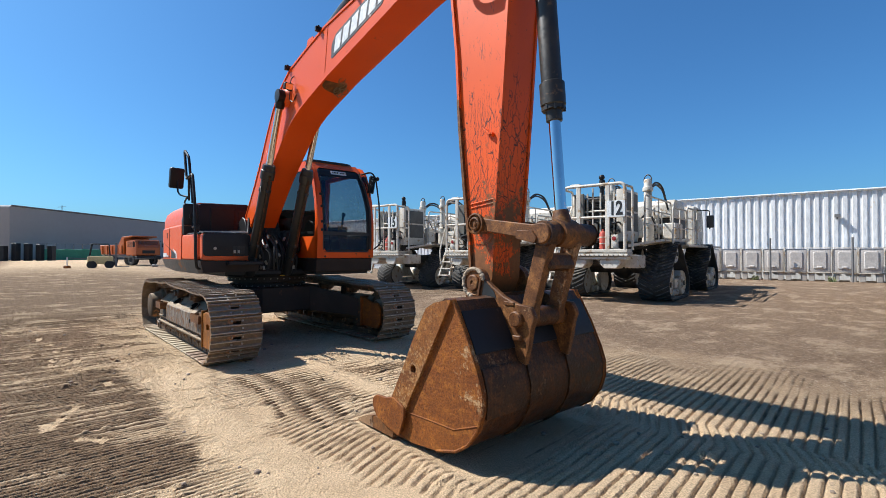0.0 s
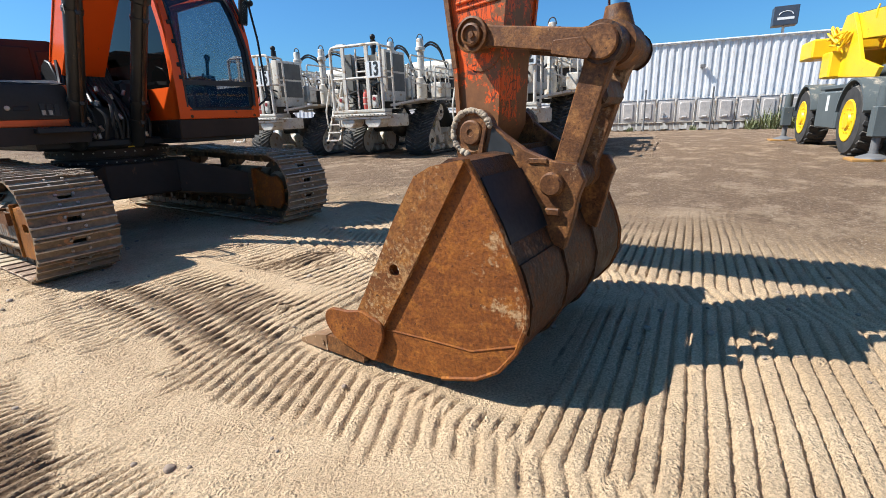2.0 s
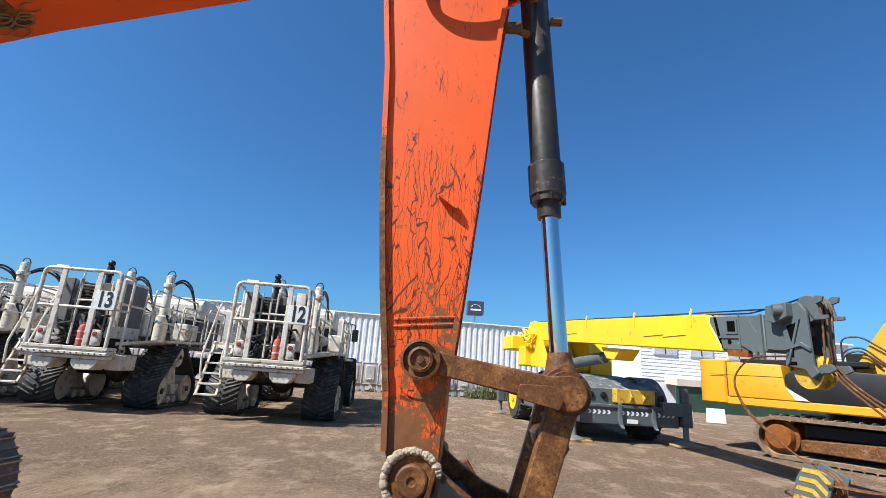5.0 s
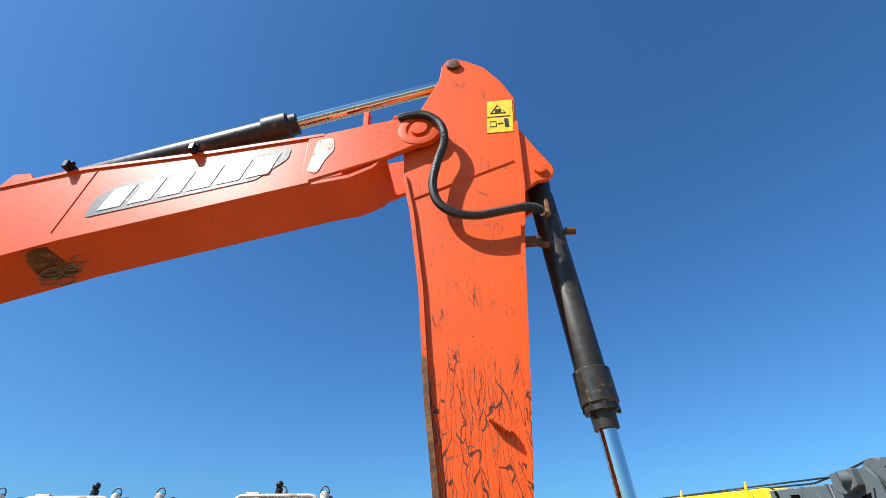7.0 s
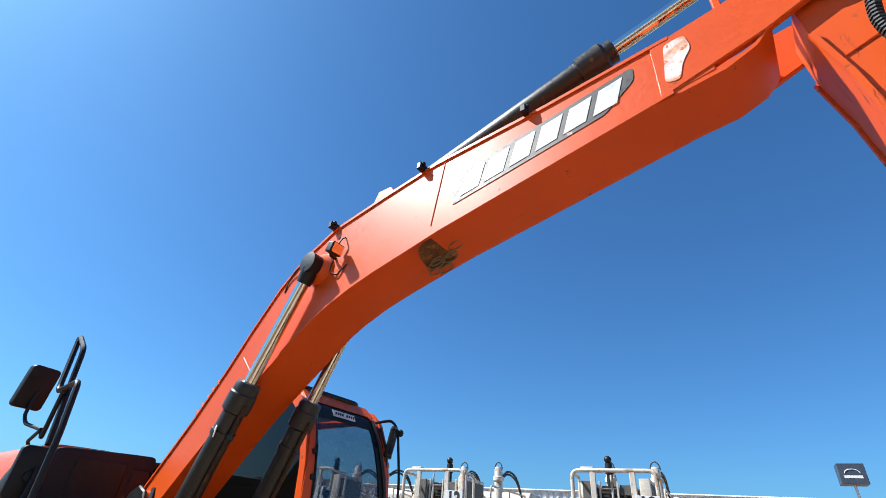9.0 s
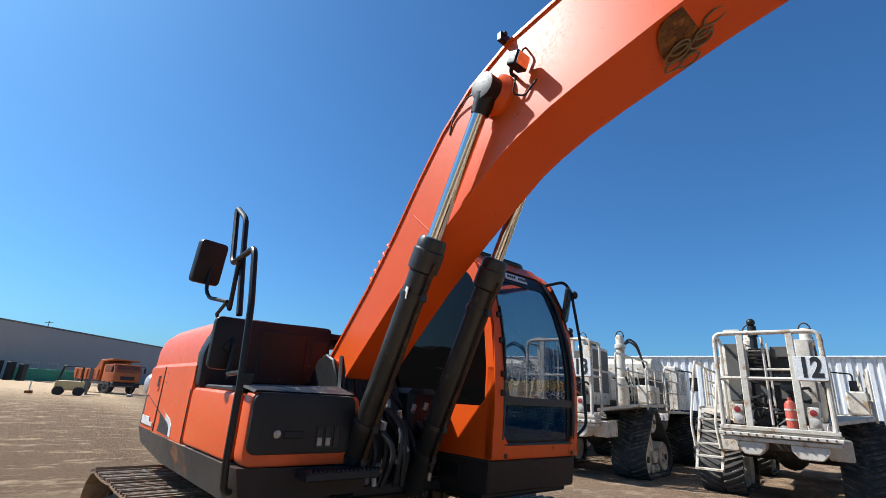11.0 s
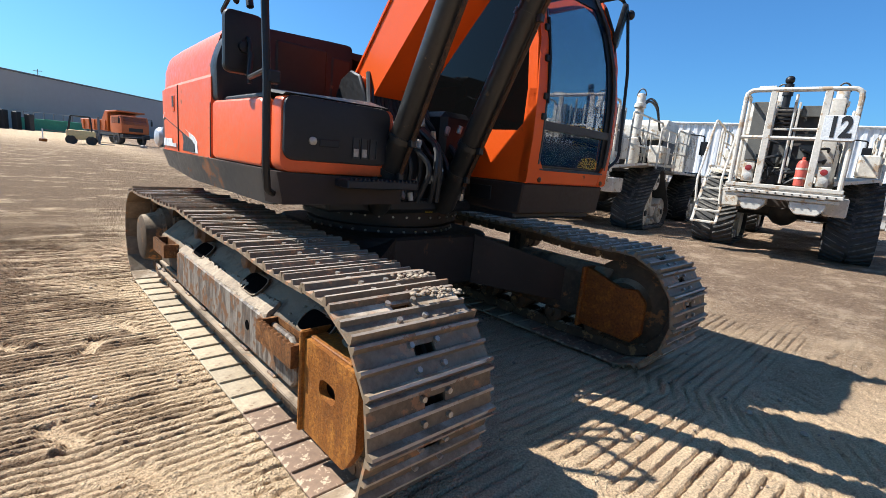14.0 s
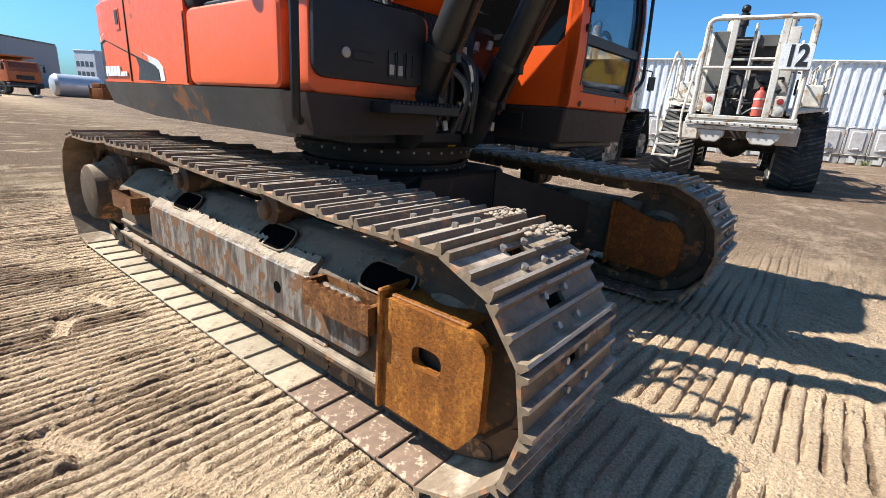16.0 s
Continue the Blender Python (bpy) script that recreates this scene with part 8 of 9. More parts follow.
tank = water_tank()
WP = pose(16.9, 27.0, 0, 0, 0, WALL_YAW)
for k in range(1, 26):
    copy_thing(tank, WP @ pose(-14.6 + k * 0.965, -0.95, 0, 0, 0, random.uniform(-1.5, 1.5)))
tank.matrix_world = WP @ pose(-14.6, -0.95, 0)
g = Geo()
for k in range(4):
    p0 = WP @ Vector((1.7 + 3.25 * k - 6.5, -1.9, 0))
    pst = solid("fence_post", Geo().cyl(p0, p0 + Vector((0, 0, 2.2)), 0.045, seg=8), STEELPOST, "thin grey steel fence post", "post", group="fence posts")
LEAF = surface("dry_weed_green", (0.10, 0.13, 0.04), (0.20, 0.19, 0.08), 0.7, big=6, grain=40, bump=0.0, island=0.3)


def weed(px, py, size, seed):
    g = Geo()
    rng = random.Random(seed)
    for k in range(int(150 * size)):
        a, l = rng.uniform(0, 6.283), rng.uniform(0.25, 1.0) * size
        b = Vector((px + rng.uniform(-0.5, 0.5) * size, py + rng.uniform(-0.35, 0.35) * size, 0))
        tip = b + Vector((math.cos(a) * l * 0.5, math.sin(a) * l * 0.5, l * rng.uniform(0.5, 1.1)))
        w = Vector((-math.sin(a), math.cos(a), 0)) * 0.022
        mid = b.lerp(tip, 0.55) + Vector((0, 0, 0.05))
        g.add([b - w * 0.5, b + w * 0.5, mid + w, mid - w, tip], [(0, 1, 2, 3), (3, 2, 4)])
    return solid("weed", g, LEAF, "scrubby dry green weed by the tanks", "weed", smooth=0)


for k, (u, v, s) in enumerate(((7.9, -1.8, 1.3), (8.8, -1.7, 1.0), (6.9, -1.9, 0.7), (9.6, -1.9, 1.2), (4.2, -1.7, 0.35), (1.0, -1.7, 0.3), (-3.0, -1.7, 0.3))):
    p = WP @ Vector((u, v, 0))
    weed(p.x, p.y, s, k)

# tall sign far behind the hall
SIGNBLUE = surface("dark_sign_face", (0.035, 0.05, 0.075), (0.05, 0.06, 0.08), 0.4, bump=0.0)
S = thing("pylon_sign", pose(60.0, 54.5, 0, 0, 0, -42), "dark box sign on a tall white pole", "sign")
part("pole", Geo().cyl((0, 0, 0), (0, 0, 11.0), 0.16, seg=12), WHITE_LABEL, S, "white pole")
box_ = part("sign_box", Geo().box(-1.35, 1.35, -1.1, 1.1, 10.9, 13.2, 0.05), SIGNBLUE, S, "dark sign box")
g = Geo().tube([(-0.75 + 0.75 * (1 - math.cos(a)), -1.12, 12.1 + 0.45 * math.sin(a)) for a in np.linspace(0, math.pi, 9)], 0.05, 6)
g.box(-0.9, 0.9, -1.13, -1.1, 11.55, 11.85, 0)
part("emblem_bars", g, WHITE_LABEL, box_, "pale bars of the emblem")

# ---- yellow and grey rough-terrain crane ----
YELLOW = surface("bright_yellow_paint", (0.82, 0.505, 0.010), (0.74, 0.43, 0.010), 0.42, big=0.8, grain=30, patch=(0.22, 0.12, 0.03), patch_amount=0.06, patch_scale=4, bump=0.03, dust=0.15, speckle=0.06)
CRANEGREY = surface("blue_grey_paint", (0.098, 0.114, 0.114), (0.072, 0.085, 0.088), 0.60, spec=0.25, big=1.0, grain=30, patch=(0.20, 0.15, 0.10), patch_amount=0.08, patch_scale=4, bump=0.03, dust=0.3, speckle=0.10)
AMBER_OLD = surface("old_yellow_sheave", (0.55, 0.36, 0.03), (0.42, 0.25, 0.03), 0.6, big=4, grain=30, patch=(0.15, 0.08, 0.03), patch_amount=0.3, patch_scale=6, bump=0.1)
TYRE = surface("tyre_rubber", (0.022, 0.022, 0.022), (0.05, 0.045, 0.04), 0.85, big=4, grain=30, bump=0.25, dust=0.4)
WOODPAD = surface("orange_wood_pad", (0.42, 0.22, 0.06), (0.34, 0.17, 0.05), 0.8, big=4, grain=30, bump=0.2)
K = thing("mobile_crane", pose(12.0, 7.88, 0, 0, 0, -38.5), "yellow and grey mobile crane parked on its outriggers", "crane")


def wheel(parent, x, y, r, w, out):
    g = Geo()
    g.rev([(r * 0.56, -w / 2), (r * 0.62, -w / 2 - 0.01), (r * 0.93, -w / 2), (r, -w * 0.36), (r, w * 0.36), (r * 0.93, w / 2), (r * 0.62, w / 2 + 0.01), (r * 0.56, w / 2)], (x, y, r), (x + out, y, r), 36)
    tyre = part("tyre", g, TYRE, parent, "dusty black lugged tyre")
    for k in range(22):
        a = 2 * math.pi * k / 22
        for sgn in (-1, 1):
            m = Matrix.Translation((x, y, r)) @ Matrix.Rotation(a + (0.14 if sgn > 0 else 0), 4, "X")
            part("lug", Geo().box(sgn * 0.03, sgn * w * 0.46, -0.05, 0.05, r - 0.02, r + 0.035, 0.01, m=m @ pose(0, 0, 0, 0, 0, sgn * 22)), TYRE, tyre)
    g = Geo()
    g.rev([(r * 0.60, 0.40 * w), (r * 0.60, 0.545 * w), (r * 0.56, 0.56 * w), (r * 0.49, 0.52 * w), (r * 0.26, 0.515 * w), (r * 0.23, 0.60 * w), (0.0, 0.61 * w)], (x, y, r), (x + out, y, r), 28)
    for k in range(10):
        a = 2 * math.pi * k / 10
        c = (x + out * 0.51 * w, y + r * 0.35 * math.cos(a), r + r * 0.35 * math.sin(a))
        g.cyl(c, (c[0] + out * 0.03, c[1], c[2]), 0.022, seg=6)
    part("rim", g, YELLOW, tyre, "yellow wheel rim")


for sx in (-1, 1):
    for y in (1.30, 5.30):
        wheel(K, sx * 1.27, y, 0.80, 0.55, sx)
g = Geo()
g.box(-0.75, 0.75, 0.30, 7.2, 0.75, 1.35, 0.04)
g.box(-1.35, 1.35, 2.35, 4.25, 0.85, 1.62, 0.04)
g.box(-1.45, 1.45, 2.30, 4.30, 1.55, 1.66, 0.02)
for y in (1.30, 5.30):
    g.cyl((-1.2, y, 0.8), (1.2, y, 0.8), 0.17, seg=14)
car = part("carrier", g, CRANEGREY, K, "blue-grey carrier frame")
for sx in (-1, 1):
    for y in (1.30, 5.30):                    # arched mudguards
        g = Geo()
        arc = circle(y, 0.80, 0.90, 14, 12, 168)
        rings = [[(sx * 0.92, p[0], p[1]), (sx * 1.58, p[0], p[1]), (sx * 1.58, p[0] + (p[0] - y) * 0.05, p[1] + 0.05), (sx * 0.92, p[0] + (p[0] - y) * 0.05, p[1] + 0.05)] for p in arc]
        g.loft(rings)
        part("mudguard", g, CRANEGREY, K, "arched grey mudguard")
    g = Geo().box(sx * 1.0, sx * 1.50, 2.45, 4.15, 0.55, 1.50, 0.04)
    part("side_box", g, CRANEGREY, K, "grey side locker")
    part("paper_notice", Geo().box(sx * 1.502, sx * 1.508, 3.1, 3.3, 1.0, 1.4, 0), WHITE_LABEL, K)
# sloping engine hood and bumper
g = Geo()
g.loft([[(-1.30, 0.10, 0.90), (1.30, 0.10, 0.90), (1.15, 0.10, 1.38), (-1.15, 0.10, 1.38)], [(-1.35, 1.3, 0.95), (1.35, 1.3, 0.95), (1.10, 1.3, 1.68), (-1.10, 1.3, 1.68)], [(-1.35, 2.4, 1.0), (1.35, 2.4, 1.0), (1.10, 2.4, 1.76), (-1.10, 2.4, 1.76)]])
hood_k = part("crane_hood", g, CRANEGREY, K, "sloping grey engine hood")
g = Geo()
g.box(-1.22, 1.62, -0.06, 0.22, 0.46, 0.96, 0.03)
g.box(-1.22, 1.62, -0.10, 0.0, 0.90, 0.98, 0.01)
bump = part("front_bumper", g, CRANEGREY, K, "grey front bumper with a warning strip")
for x0, n in ((-1.00, 5), (-0.05, 6), (0.98, 4)):
    for k in range(n):
        xx = x0 + k * 0.135
        part("warning_chevron", Geo().prism([(xx, 0.72), (xx + 0.06, 0.72), (xx + 0.10, 0.775), (xx + 0.06, 0.83), (xx, 0.83), (xx + 0.04, 0.775)], -0.068, -0.058, "y"), WHITE_LABEL, bump, smooth=0)
for x in (-0.12, 0.84):
    g = Geo().prism(rounded([(-0.16, 1.02), (-0.06, 1.02), (-0.06, 0.62), (-0.18, 0.43), (-0.30, 0.39), (-0.20, 0.49), (-0.16, 0.65)], 0.03), x - 0.045, x + 0.045, "x", 0.01)
    part("tow_hook", g, CRANEGREY, bump, "curved grey bracket")
g = Geo()
g.box(-0.22, 0.90, -0.12, 0.12, 1.02, 1.40, 0.02)
for x in (0.18, 0.55):
    g.prism([(-0.12, 1.06), (-0.24, 1.18), (-0.12, 1.36)], x - 0.02, x + 0.02, "x", 0.005)
part("hook_panel", g, AMBER_OLD, bump, "yellow hook stowage panel")
for x in (-0.85, -0.48, 1.20):
    part("headlamp", Geo().rev([(0.095, 0.0), (0.09, 0.05), (0.06, 0.065), (0, 0.07)], (x, 0.12, 1.20), (x, -1, 1.20), 18), BLACK, bump, "round dark headlamp")
part("plate_bar", Geo().box(0.10, 0.40, -0.10, -0.055, 0.52, 0.62, 0), WHITE_LABEL, bump)
for sx, y, d in ((-1, -0.05, 1.40), (1, -0.05, 1.80), (-1, 6.9, 1.62), (1, 6.9, 1.62)):
    g = Geo()
    g.box(sx * 1.1, sx * d + sx * 0.10, y - 0.13, y + 0.13, 0.78, 1.12, 0.02)
    g.box(sx * d - 0.14, sx * d + 0.14, y - 0.14, y + 0.14, 0.50, 1.12, 0.02)
    g.cyl((sx * d, y, 1.10), (sx * d, y, 1.50), 0.12, seg=16, bev=0.02)
    rig = part("outrigger", g, CRANEGREY, K, "grey outrigger beam and jack")
    g = Geo()
    g.cyl((sx * d, y, 0.10), (sx * d, y, 0.52), 0.075, seg=14)
    g.rev([(0.30, 0.0), (0.28, 0.03), (0.09, 0.10), (0.09, 0.14)], (sx * d, y, 0.055), (sx * d, y, 3), 22)
    part("jack_foot", g, STEELPOST, rig, "steel jack foot")
    part("timber_pad", Geo().box(sx * d - 0.42, sx * d + 0.42, y - 0.28, y + 0.28, 0.0, 0.06, 0.01), WOODPAD, rig, "orange timber pad")
# turret, cab, winch, counterweight
g = Geo()
g.cyl((0, 4.4, 1.62), (0, 4.4, 1.82), 0.75, seg=36)
part("slew_ring", g, STEELPOST, K)
for sx in (-1, 1):
    g = Geo().prism([(6.9, 2.0), (3.4, 1.82), (3.2, 2.05), (4.6, 2.35), (5.3, 3.15), (5.9, 3.75), (6.5, 3.75), (6.9, 3.2)], sx * 0.52 - 0.05, sx * 0.52 + 0.05, "x", 0.01)
    part("turret_cheek", g, YELLOW, K, "yellow turret side plate")
g = Geo()
g.box(-0.85, 0.85, 6.3, 7.2, 1.95, 2.75, 0.05)
part("winch_housing", g, YELLOW, K, "yellow winch housing")
g = Geo().cyl((-0.45, 6.7, 3.35), (0.45, 6.7, 3.35), 0.30, seg=24)
for x in (-0.45, 0.45):
    g.cyl((x - 0.02, 6.7, 3.35), (x + 0.02, 6.7, 3.35), 0.40, seg=24)
part("winch_drum", g, YELLOW, K, "yellow winch drum")
part("counterweight", Geo().box(-1.15, 1.15, 7.2, 8.7, 2.62, 3.22, 0.05), YELLOW, K, "yellow counterweight block")
g = Geo().prism(rounded([(3.4, 1.75), (5.3, 1.75), (5.3, 3.1), (3.9, 3.1), (3.4, 2.4)], 0.06), 0.65, 1.45, "x", 0.02)
kc = part("crane_cab", g, YELLOW, K, "yellow crane cab")
part("cab_pane", Geo().prism(rounded([(3.65, 2.3), (5.1, 2.3), (5.1, 2.95), (4.0, 2.95)], 0.05), 1.452, 1.46, "x"), TINT, kc)
g = Geo()
rng = random.Random(8)
for k in range(9):
    x = rng.uniform(-0.9, -0.3)
    g.tube([(x, 6.6, 2.9 + 0.1 * k % 0.5), (x - 0.2, 6.2, 3.2 + rng.uniform(-0.3, 0.3)), (x, 5.8, 2.9 + rng.uniform(-0.2, 0.3)), (x + 0.1, 5.6, 3.2)], 0.03, 6, fillet=0.12)
tagged(part("winch_pipe", g, YELLOW, K, "tangled yellow pipes"), kind="stuff")
# telescopic boom lying forward over the bumper
def bz(y):
    return 2.93 + (y + 4.2) * 0.071


for nm, y0, y1, x0, x1, zt, zb, mat, lab in (("boom_base", 6.1, -4.45, -0.46, 0.42, 0.06, -0.66, YELLOW, "yellow boom base section"), ("boom_second", -4.3, -5.6, -0.43, 0.36, 0.0, -0.61, CRANEGREY, "grey inner boom section"),
                                             ("boom_third", -5.5, -6.1, -0.40, 0.10, -0.03, -0.58, CRANEGREY, "")):
    g = Geo()
    if nm == "boom_base":
        pr = [(y0, bz(y0) + zt), (y1 + 0.25, bz(y1) + zt), (y1 - 0.15, bz(y1) + zb + 0.10), (y1 - 0.15, bz(y1) + zb), (y0, bz(y0) + zb)]
    else:
        pr = [(y0, bz(y0) + zt), (y1, bz(y1) + zt), (y1, bz(y1) + zb), (y0, bz(y0) + zb)]
    g.prism(pr, x0, x1, "x", 0.015)
    bs = part(nm, g, mat, K, lab)
    if nm == "boom_second":
        def on_boom(y, drop):
            return (y, bz(y) - drop)

        def boom_piece(name, pts, x, mat, label=""):
            part(name, Geo().prism([on_boom(*p) for p in pts], x, -0.425, "x", 0.0), mat, bs, label, smooth=0)

        boom_piece("boom_window", [(-4.76, 0.09), (-4.985, 0.09), (-4.985, 0.30), (-4.76, 0.30)], -0.434, HOLE, "dark opening in the boom section")
        framed_win = framed(Geo(), [on_boom(*p) for p in ((-4.73, 0.06), (-5.015, 0.06), (-5.015, 0.33), (-4.73, 0.33))], [on_boom(*p) for p in ((-4.77, 0.10), (-4.975, 0.10), (-4.975, 0.29), (-4.77, 0.29))], -0.446, -0.425, "x")
        part("window_rim", framed_win, CRANEGREY, bs)
        part("boom_window", Geo().cyl((-0.436, -4.80, bz(-4.8) - 0.47), (-0.425, -4.80, bz(-4.8) - 0.47), 0.045, seg=14), HOLE, bs)
        boom_piece("stiffener", [(-4.55, 0.37), (-5.06, 0.37), (-5.06, 0.405), (-4.55, 0.405)], -0.450, CRANEGREY)
        boom_piece("stiffener", [(-5.05, 0.0), (-5.085, 0.0), (-5.085, 0.60), (-5.05, 0.60)], -0.452, CRANEGREY)
        boom_piece("stiffener", [(-5.10, 0.02), (-5.26, 0.02), (-5.56, 0.48), (-5.56, 0.62), (-5.34, 0.62), (-5.10, 0.52)], -0.456, CRANEGREY, "triangular grey stiffener")
        boom_piece("stiffener", [(-5.54, 0.0), (-5.58, 0.0), (-5.58, 0.60), (-5.54, 0.60)], -0.464, CRANEGREY)
        boom_piece("shadow_gap", [(-4.42, 0.02), (-4.49, 0.02), (-4.62, 0.58), (-4.56, 0.58)], -0.436, HOLE)
        for yy in (-5.36, -5.50):
            boom_piece("wear_pad", [(yy, 0.57), (yy - 0.09, 0.57), (yy - 0.09, 0.74), (yy, 0.74)], -0.470, CRANEGREY)
            part("pad_bolt", Geo().cyl((-0.478, yy - 0.045, bz(yy) - 0.66), (-0.468, yy - 0.045, bz(yy) - 0.66), 0.018, seg=8), BOLT, bs)
        boom_piece("wear_pad", [(-4.72, 0.60), (-5.20, 0.60), (-5.20, 0.72), (-4.72, 0.72)], -0.30, RUST, "brown slide pad under the boom")
    else:
        if nm == "boom_base":
            for yy in (4.4, 1.2, -1.6, -3.8):
                part("rope_guide", Geo().tube([(-0.47, yy, bz(yy) - 0.18), (-0.47, yy, bz(yy) + 0.06), (-0.44, yy, bz(yy) + 0.17)], 0.022, 6), YELLOW, bs)
            for yy, l in ((2.4, 1.0), (-2.4, 0.8), (-3.2, 0.8)):
                part("side_rib", Geo().box(-0.468, -0.458, yy - l / 2, yy + l / 2, bz(yy) - 0.40, bz(yy) - 0.385, 0), DARKMECH, bs)
            part("rope_strip", Geo().tube([(-0.30, 6.0, bz(6) + 0.09), (-0.30, 0.0, bz(0) + 0.085), (-0.30, -6.0, bz(-6) + 0.10)], 0.014, 6), HOSE, bs)
g = Geo()
g.prism([(0.6, bz(0.6) - 0.74), (-0.6, bz(-0.6) - 0.74), (-0.2, bz(-0.4) - 1.05), (0.25, bz(0.2) - 1.05)], -0.30, 0.26, "x", 0.02)
part("cylinder_seat", g, YELLOW, K)
c0, c1 = Vector((-0.05, 4.4, 2.0)), Vector((-0.05, 0.15, bz(0.15) - 0.92))
g = Geo().cyl(c0, c0.lerp(c1, 0.82), 0.17, seg=22, bev=0.02)
g.cyl(c0.lerp(c1, 0.8), c1, 0.11, seg=18)
part("lift_cylinder", g, CRANEGREY, K, "grey boom lift cylinder")
# boom head with sheaves
g = Geo()
for x in (-0.42, -0.06):
    g.prism(rounded([(-5.98, 2.55), (-6.16, 2.92), (-6.30, 2.95), (-6.42, 2.80), (-6.45, 2.0), (-6.52, 1.90), (-6.40, 1.82), (-6.30, 1.95), (-5.96, 2.0), (-6.0, 2.2)], 0.02), x - 0.022, x + 0.022, "x", 0.006)
g.box(-0.42, -0.06, -6.20, -6.05, 2.45, 2.60, 0.02)
g.box(-0.40, -0.08, -6.30, -6.12, 2.02, 2.10, 0.02)
g.prism(rounded([(-5.80, 2.70), (-5.80, 2.93), (-6.20, 2.95), (-6.20, 2.72), (-5.95, 2.64)], 0.03), -0.56, -0.42, "x", 0.01)
g.cyl((-0.50, -6.10, 2.84), (-0.62, -6.02, 2.84), 0.09, seg=14)
head = part("boom_head", g, CRANEGREY, K, "grey boom head with sheaves")
for pts in ([(-6.06, 2.60), (-6.24, 2.64), (-6.20, 2.44), (-6.13, 2.30), (-6.10, 2.44)], [(-6.02, 2.16), (-6.16, 2.28), (-6.14, 2.12)], [(-6.02, 2.06), (-6.18, 2.06), (-6.18, 2.01), (-6.02, 2.01)]):
    part("head_opening", Geo().prism(pts, -0.448, -0.440, "x"), HOLE, head, "dark opening in the boom head", smooth=0)
g = Geo()
g.prism([(-6.00, 2.28), (-6.30, 2.34), (-6.45, 2.25), (-6.45, 2.21), (-6.30, 2.29), (-6.00, 2.23)], -0.475, -0.44, "x")
g.prism([(-6.02, 2.02), (-6.06, 2.02), (-6.32, 2.68), (-6.28, 2.68)], -0.470, -0.44, "x")
part("head_rib", g, CRANEGREY, head)
for x in (-0.36, -0.10):
    g = Geo().prism(rounded([(-6.34, 1.86), (-6.50, 2.02), (-6.68, 2.02), (-6.72, 1.94), (-6.62, 1.90), (-6.52, 1.90), (-6.42, 1.78)], 0.02), x - 0.02, x + 0.02, "x", 0.004)
    part("rope_keeper", g, CRANEGREY, head, "grey forked rope keeper")
    g = Geo().prism(rounded([(-6.34, 2.90), (-6.56, 3.02), (-6.66, 3.00), (-6.64, 2.92), (-6.54, 2.90), (-6.58, 2.72), (-6.70, 2.72), (-6.70, 2.66), (-6.50, 2.66), (-6.40, 2.80)], 0.015), x - 0.02, x + 0.02, "x", 0.004)
    part("rope_keeper", g, CRANEGREY, head, "grey forked rope keeper")
for k in range(3):
    x = -0.32 + 0.08 * k
    part("hoist_rope", Geo().tube([(x, -6.42, 3.02), (x, -6.53, 2.94), (x + 0.01, -6.555, 2.75), (x, -6.53, 2.1), (x, -6.48, 1.98)], 0.015, 6, fillet=0.06), LINK, K, "rusty steel hoist rope")
for y, z, r in ((-6.36, 2.84, 0.20), (-6.26, 1.92, 0.25)):
    for x in (-0.32, -0.24, -0.16):
        s_ = Geo().rev([(r, -0.035), (r - 0.05, -0.01), (r - 0.05, 0.01), (r, 0.035)], (x, y, z), (x + 1, y, z), 24)
        part("sheave", s_, AMBER_OLD if z < 2.5 else CRANEGREY, head, "rope sheave")
g = Geo()
for k in range(3):
    x = -0.32 + 0.08 * k
    part("hoist_rope", Geo().tube([(x, -6.50, 2.05), (x, -6.75, 1.75), (x + 0.35, -7.3 - 0.1 * k, 1.1), (x + 0.45, -7.5 - 0.08 * k, 0.62), (x + 0.1, -7.0, 0.42), (x - 0.15, -6.45, 0.42)], 0.015, 6, fillet=0.35), LINK, K, "rusty steel hoist rope")
for k in range(2):
    part("hoist_rope", Geo().tube([(-0.34, -6.15, 2.15), (-0.75, -5.6, 2.12), (-0.95, -5.42, 1.75), (-0.85, -5.55, 1.3 - 0.05 * k), (-0.55, -6.05, 0.75), (-0.45, -6.3, 0.6)], 0.014, 6, fillet=0.25), LINK, K, "rusty steel hoist rope")
part("hoist_rope", Geo().tube([(-0.3, 1.0, bz(1) + 0.10), (-0.3, -5.2, bz(-5.2) + 0.04), (-0.26, -6.0, 3.0), (-0.24, -6.3, 3.06), (-0.24, -6.5, 2.95), (-0.24, -6.56, 2.1)], 0.014, 6, fillet=0.1), HOSE, K, "dark hoist rope on the boom")
# hook block lying on the ground
HB = thing("hook_block", pose(7.92, 3.22, 0.0, 0, 0, -112) @ Matrix.Scale(0.80, 4), "yellow and grey striped crane hook block lying on the ground", "hook block")
for s in (-1, 1):
    m = pose(0, 0, 0.40, 0, 22, 0)
    g = Geo().prism(rounded([(-0.22, -0.36), (0.16, -0.36), (0.26, 0.0), (0.24, 0.34), (-0.24, 0.36), (-0.30, 0.0)], 0.05), s * 0.22 - 0.03, s * 0.22 + 0.03, "y", 0.008, m=m)
    ch = part("cheek_plate", g, CRANEGREY, HB, "grey cheek plate with yellow stripes")
    for k in range(4):
        z0 = -0.30 + k * 0.17
        part("yellow_stripe", Geo().prism([(-0.24, z0 - 0.03), (0.0, z0 + 0.06), (0.22, z0 - 0.03), (0.22, z0 + 0.05), (0.0, z0 + 0.14), (-0.24, z0 + 0.05)], s * 0.252, s * 0.258, "y", m=m), AMBER_OLD, ch, smooth=0)
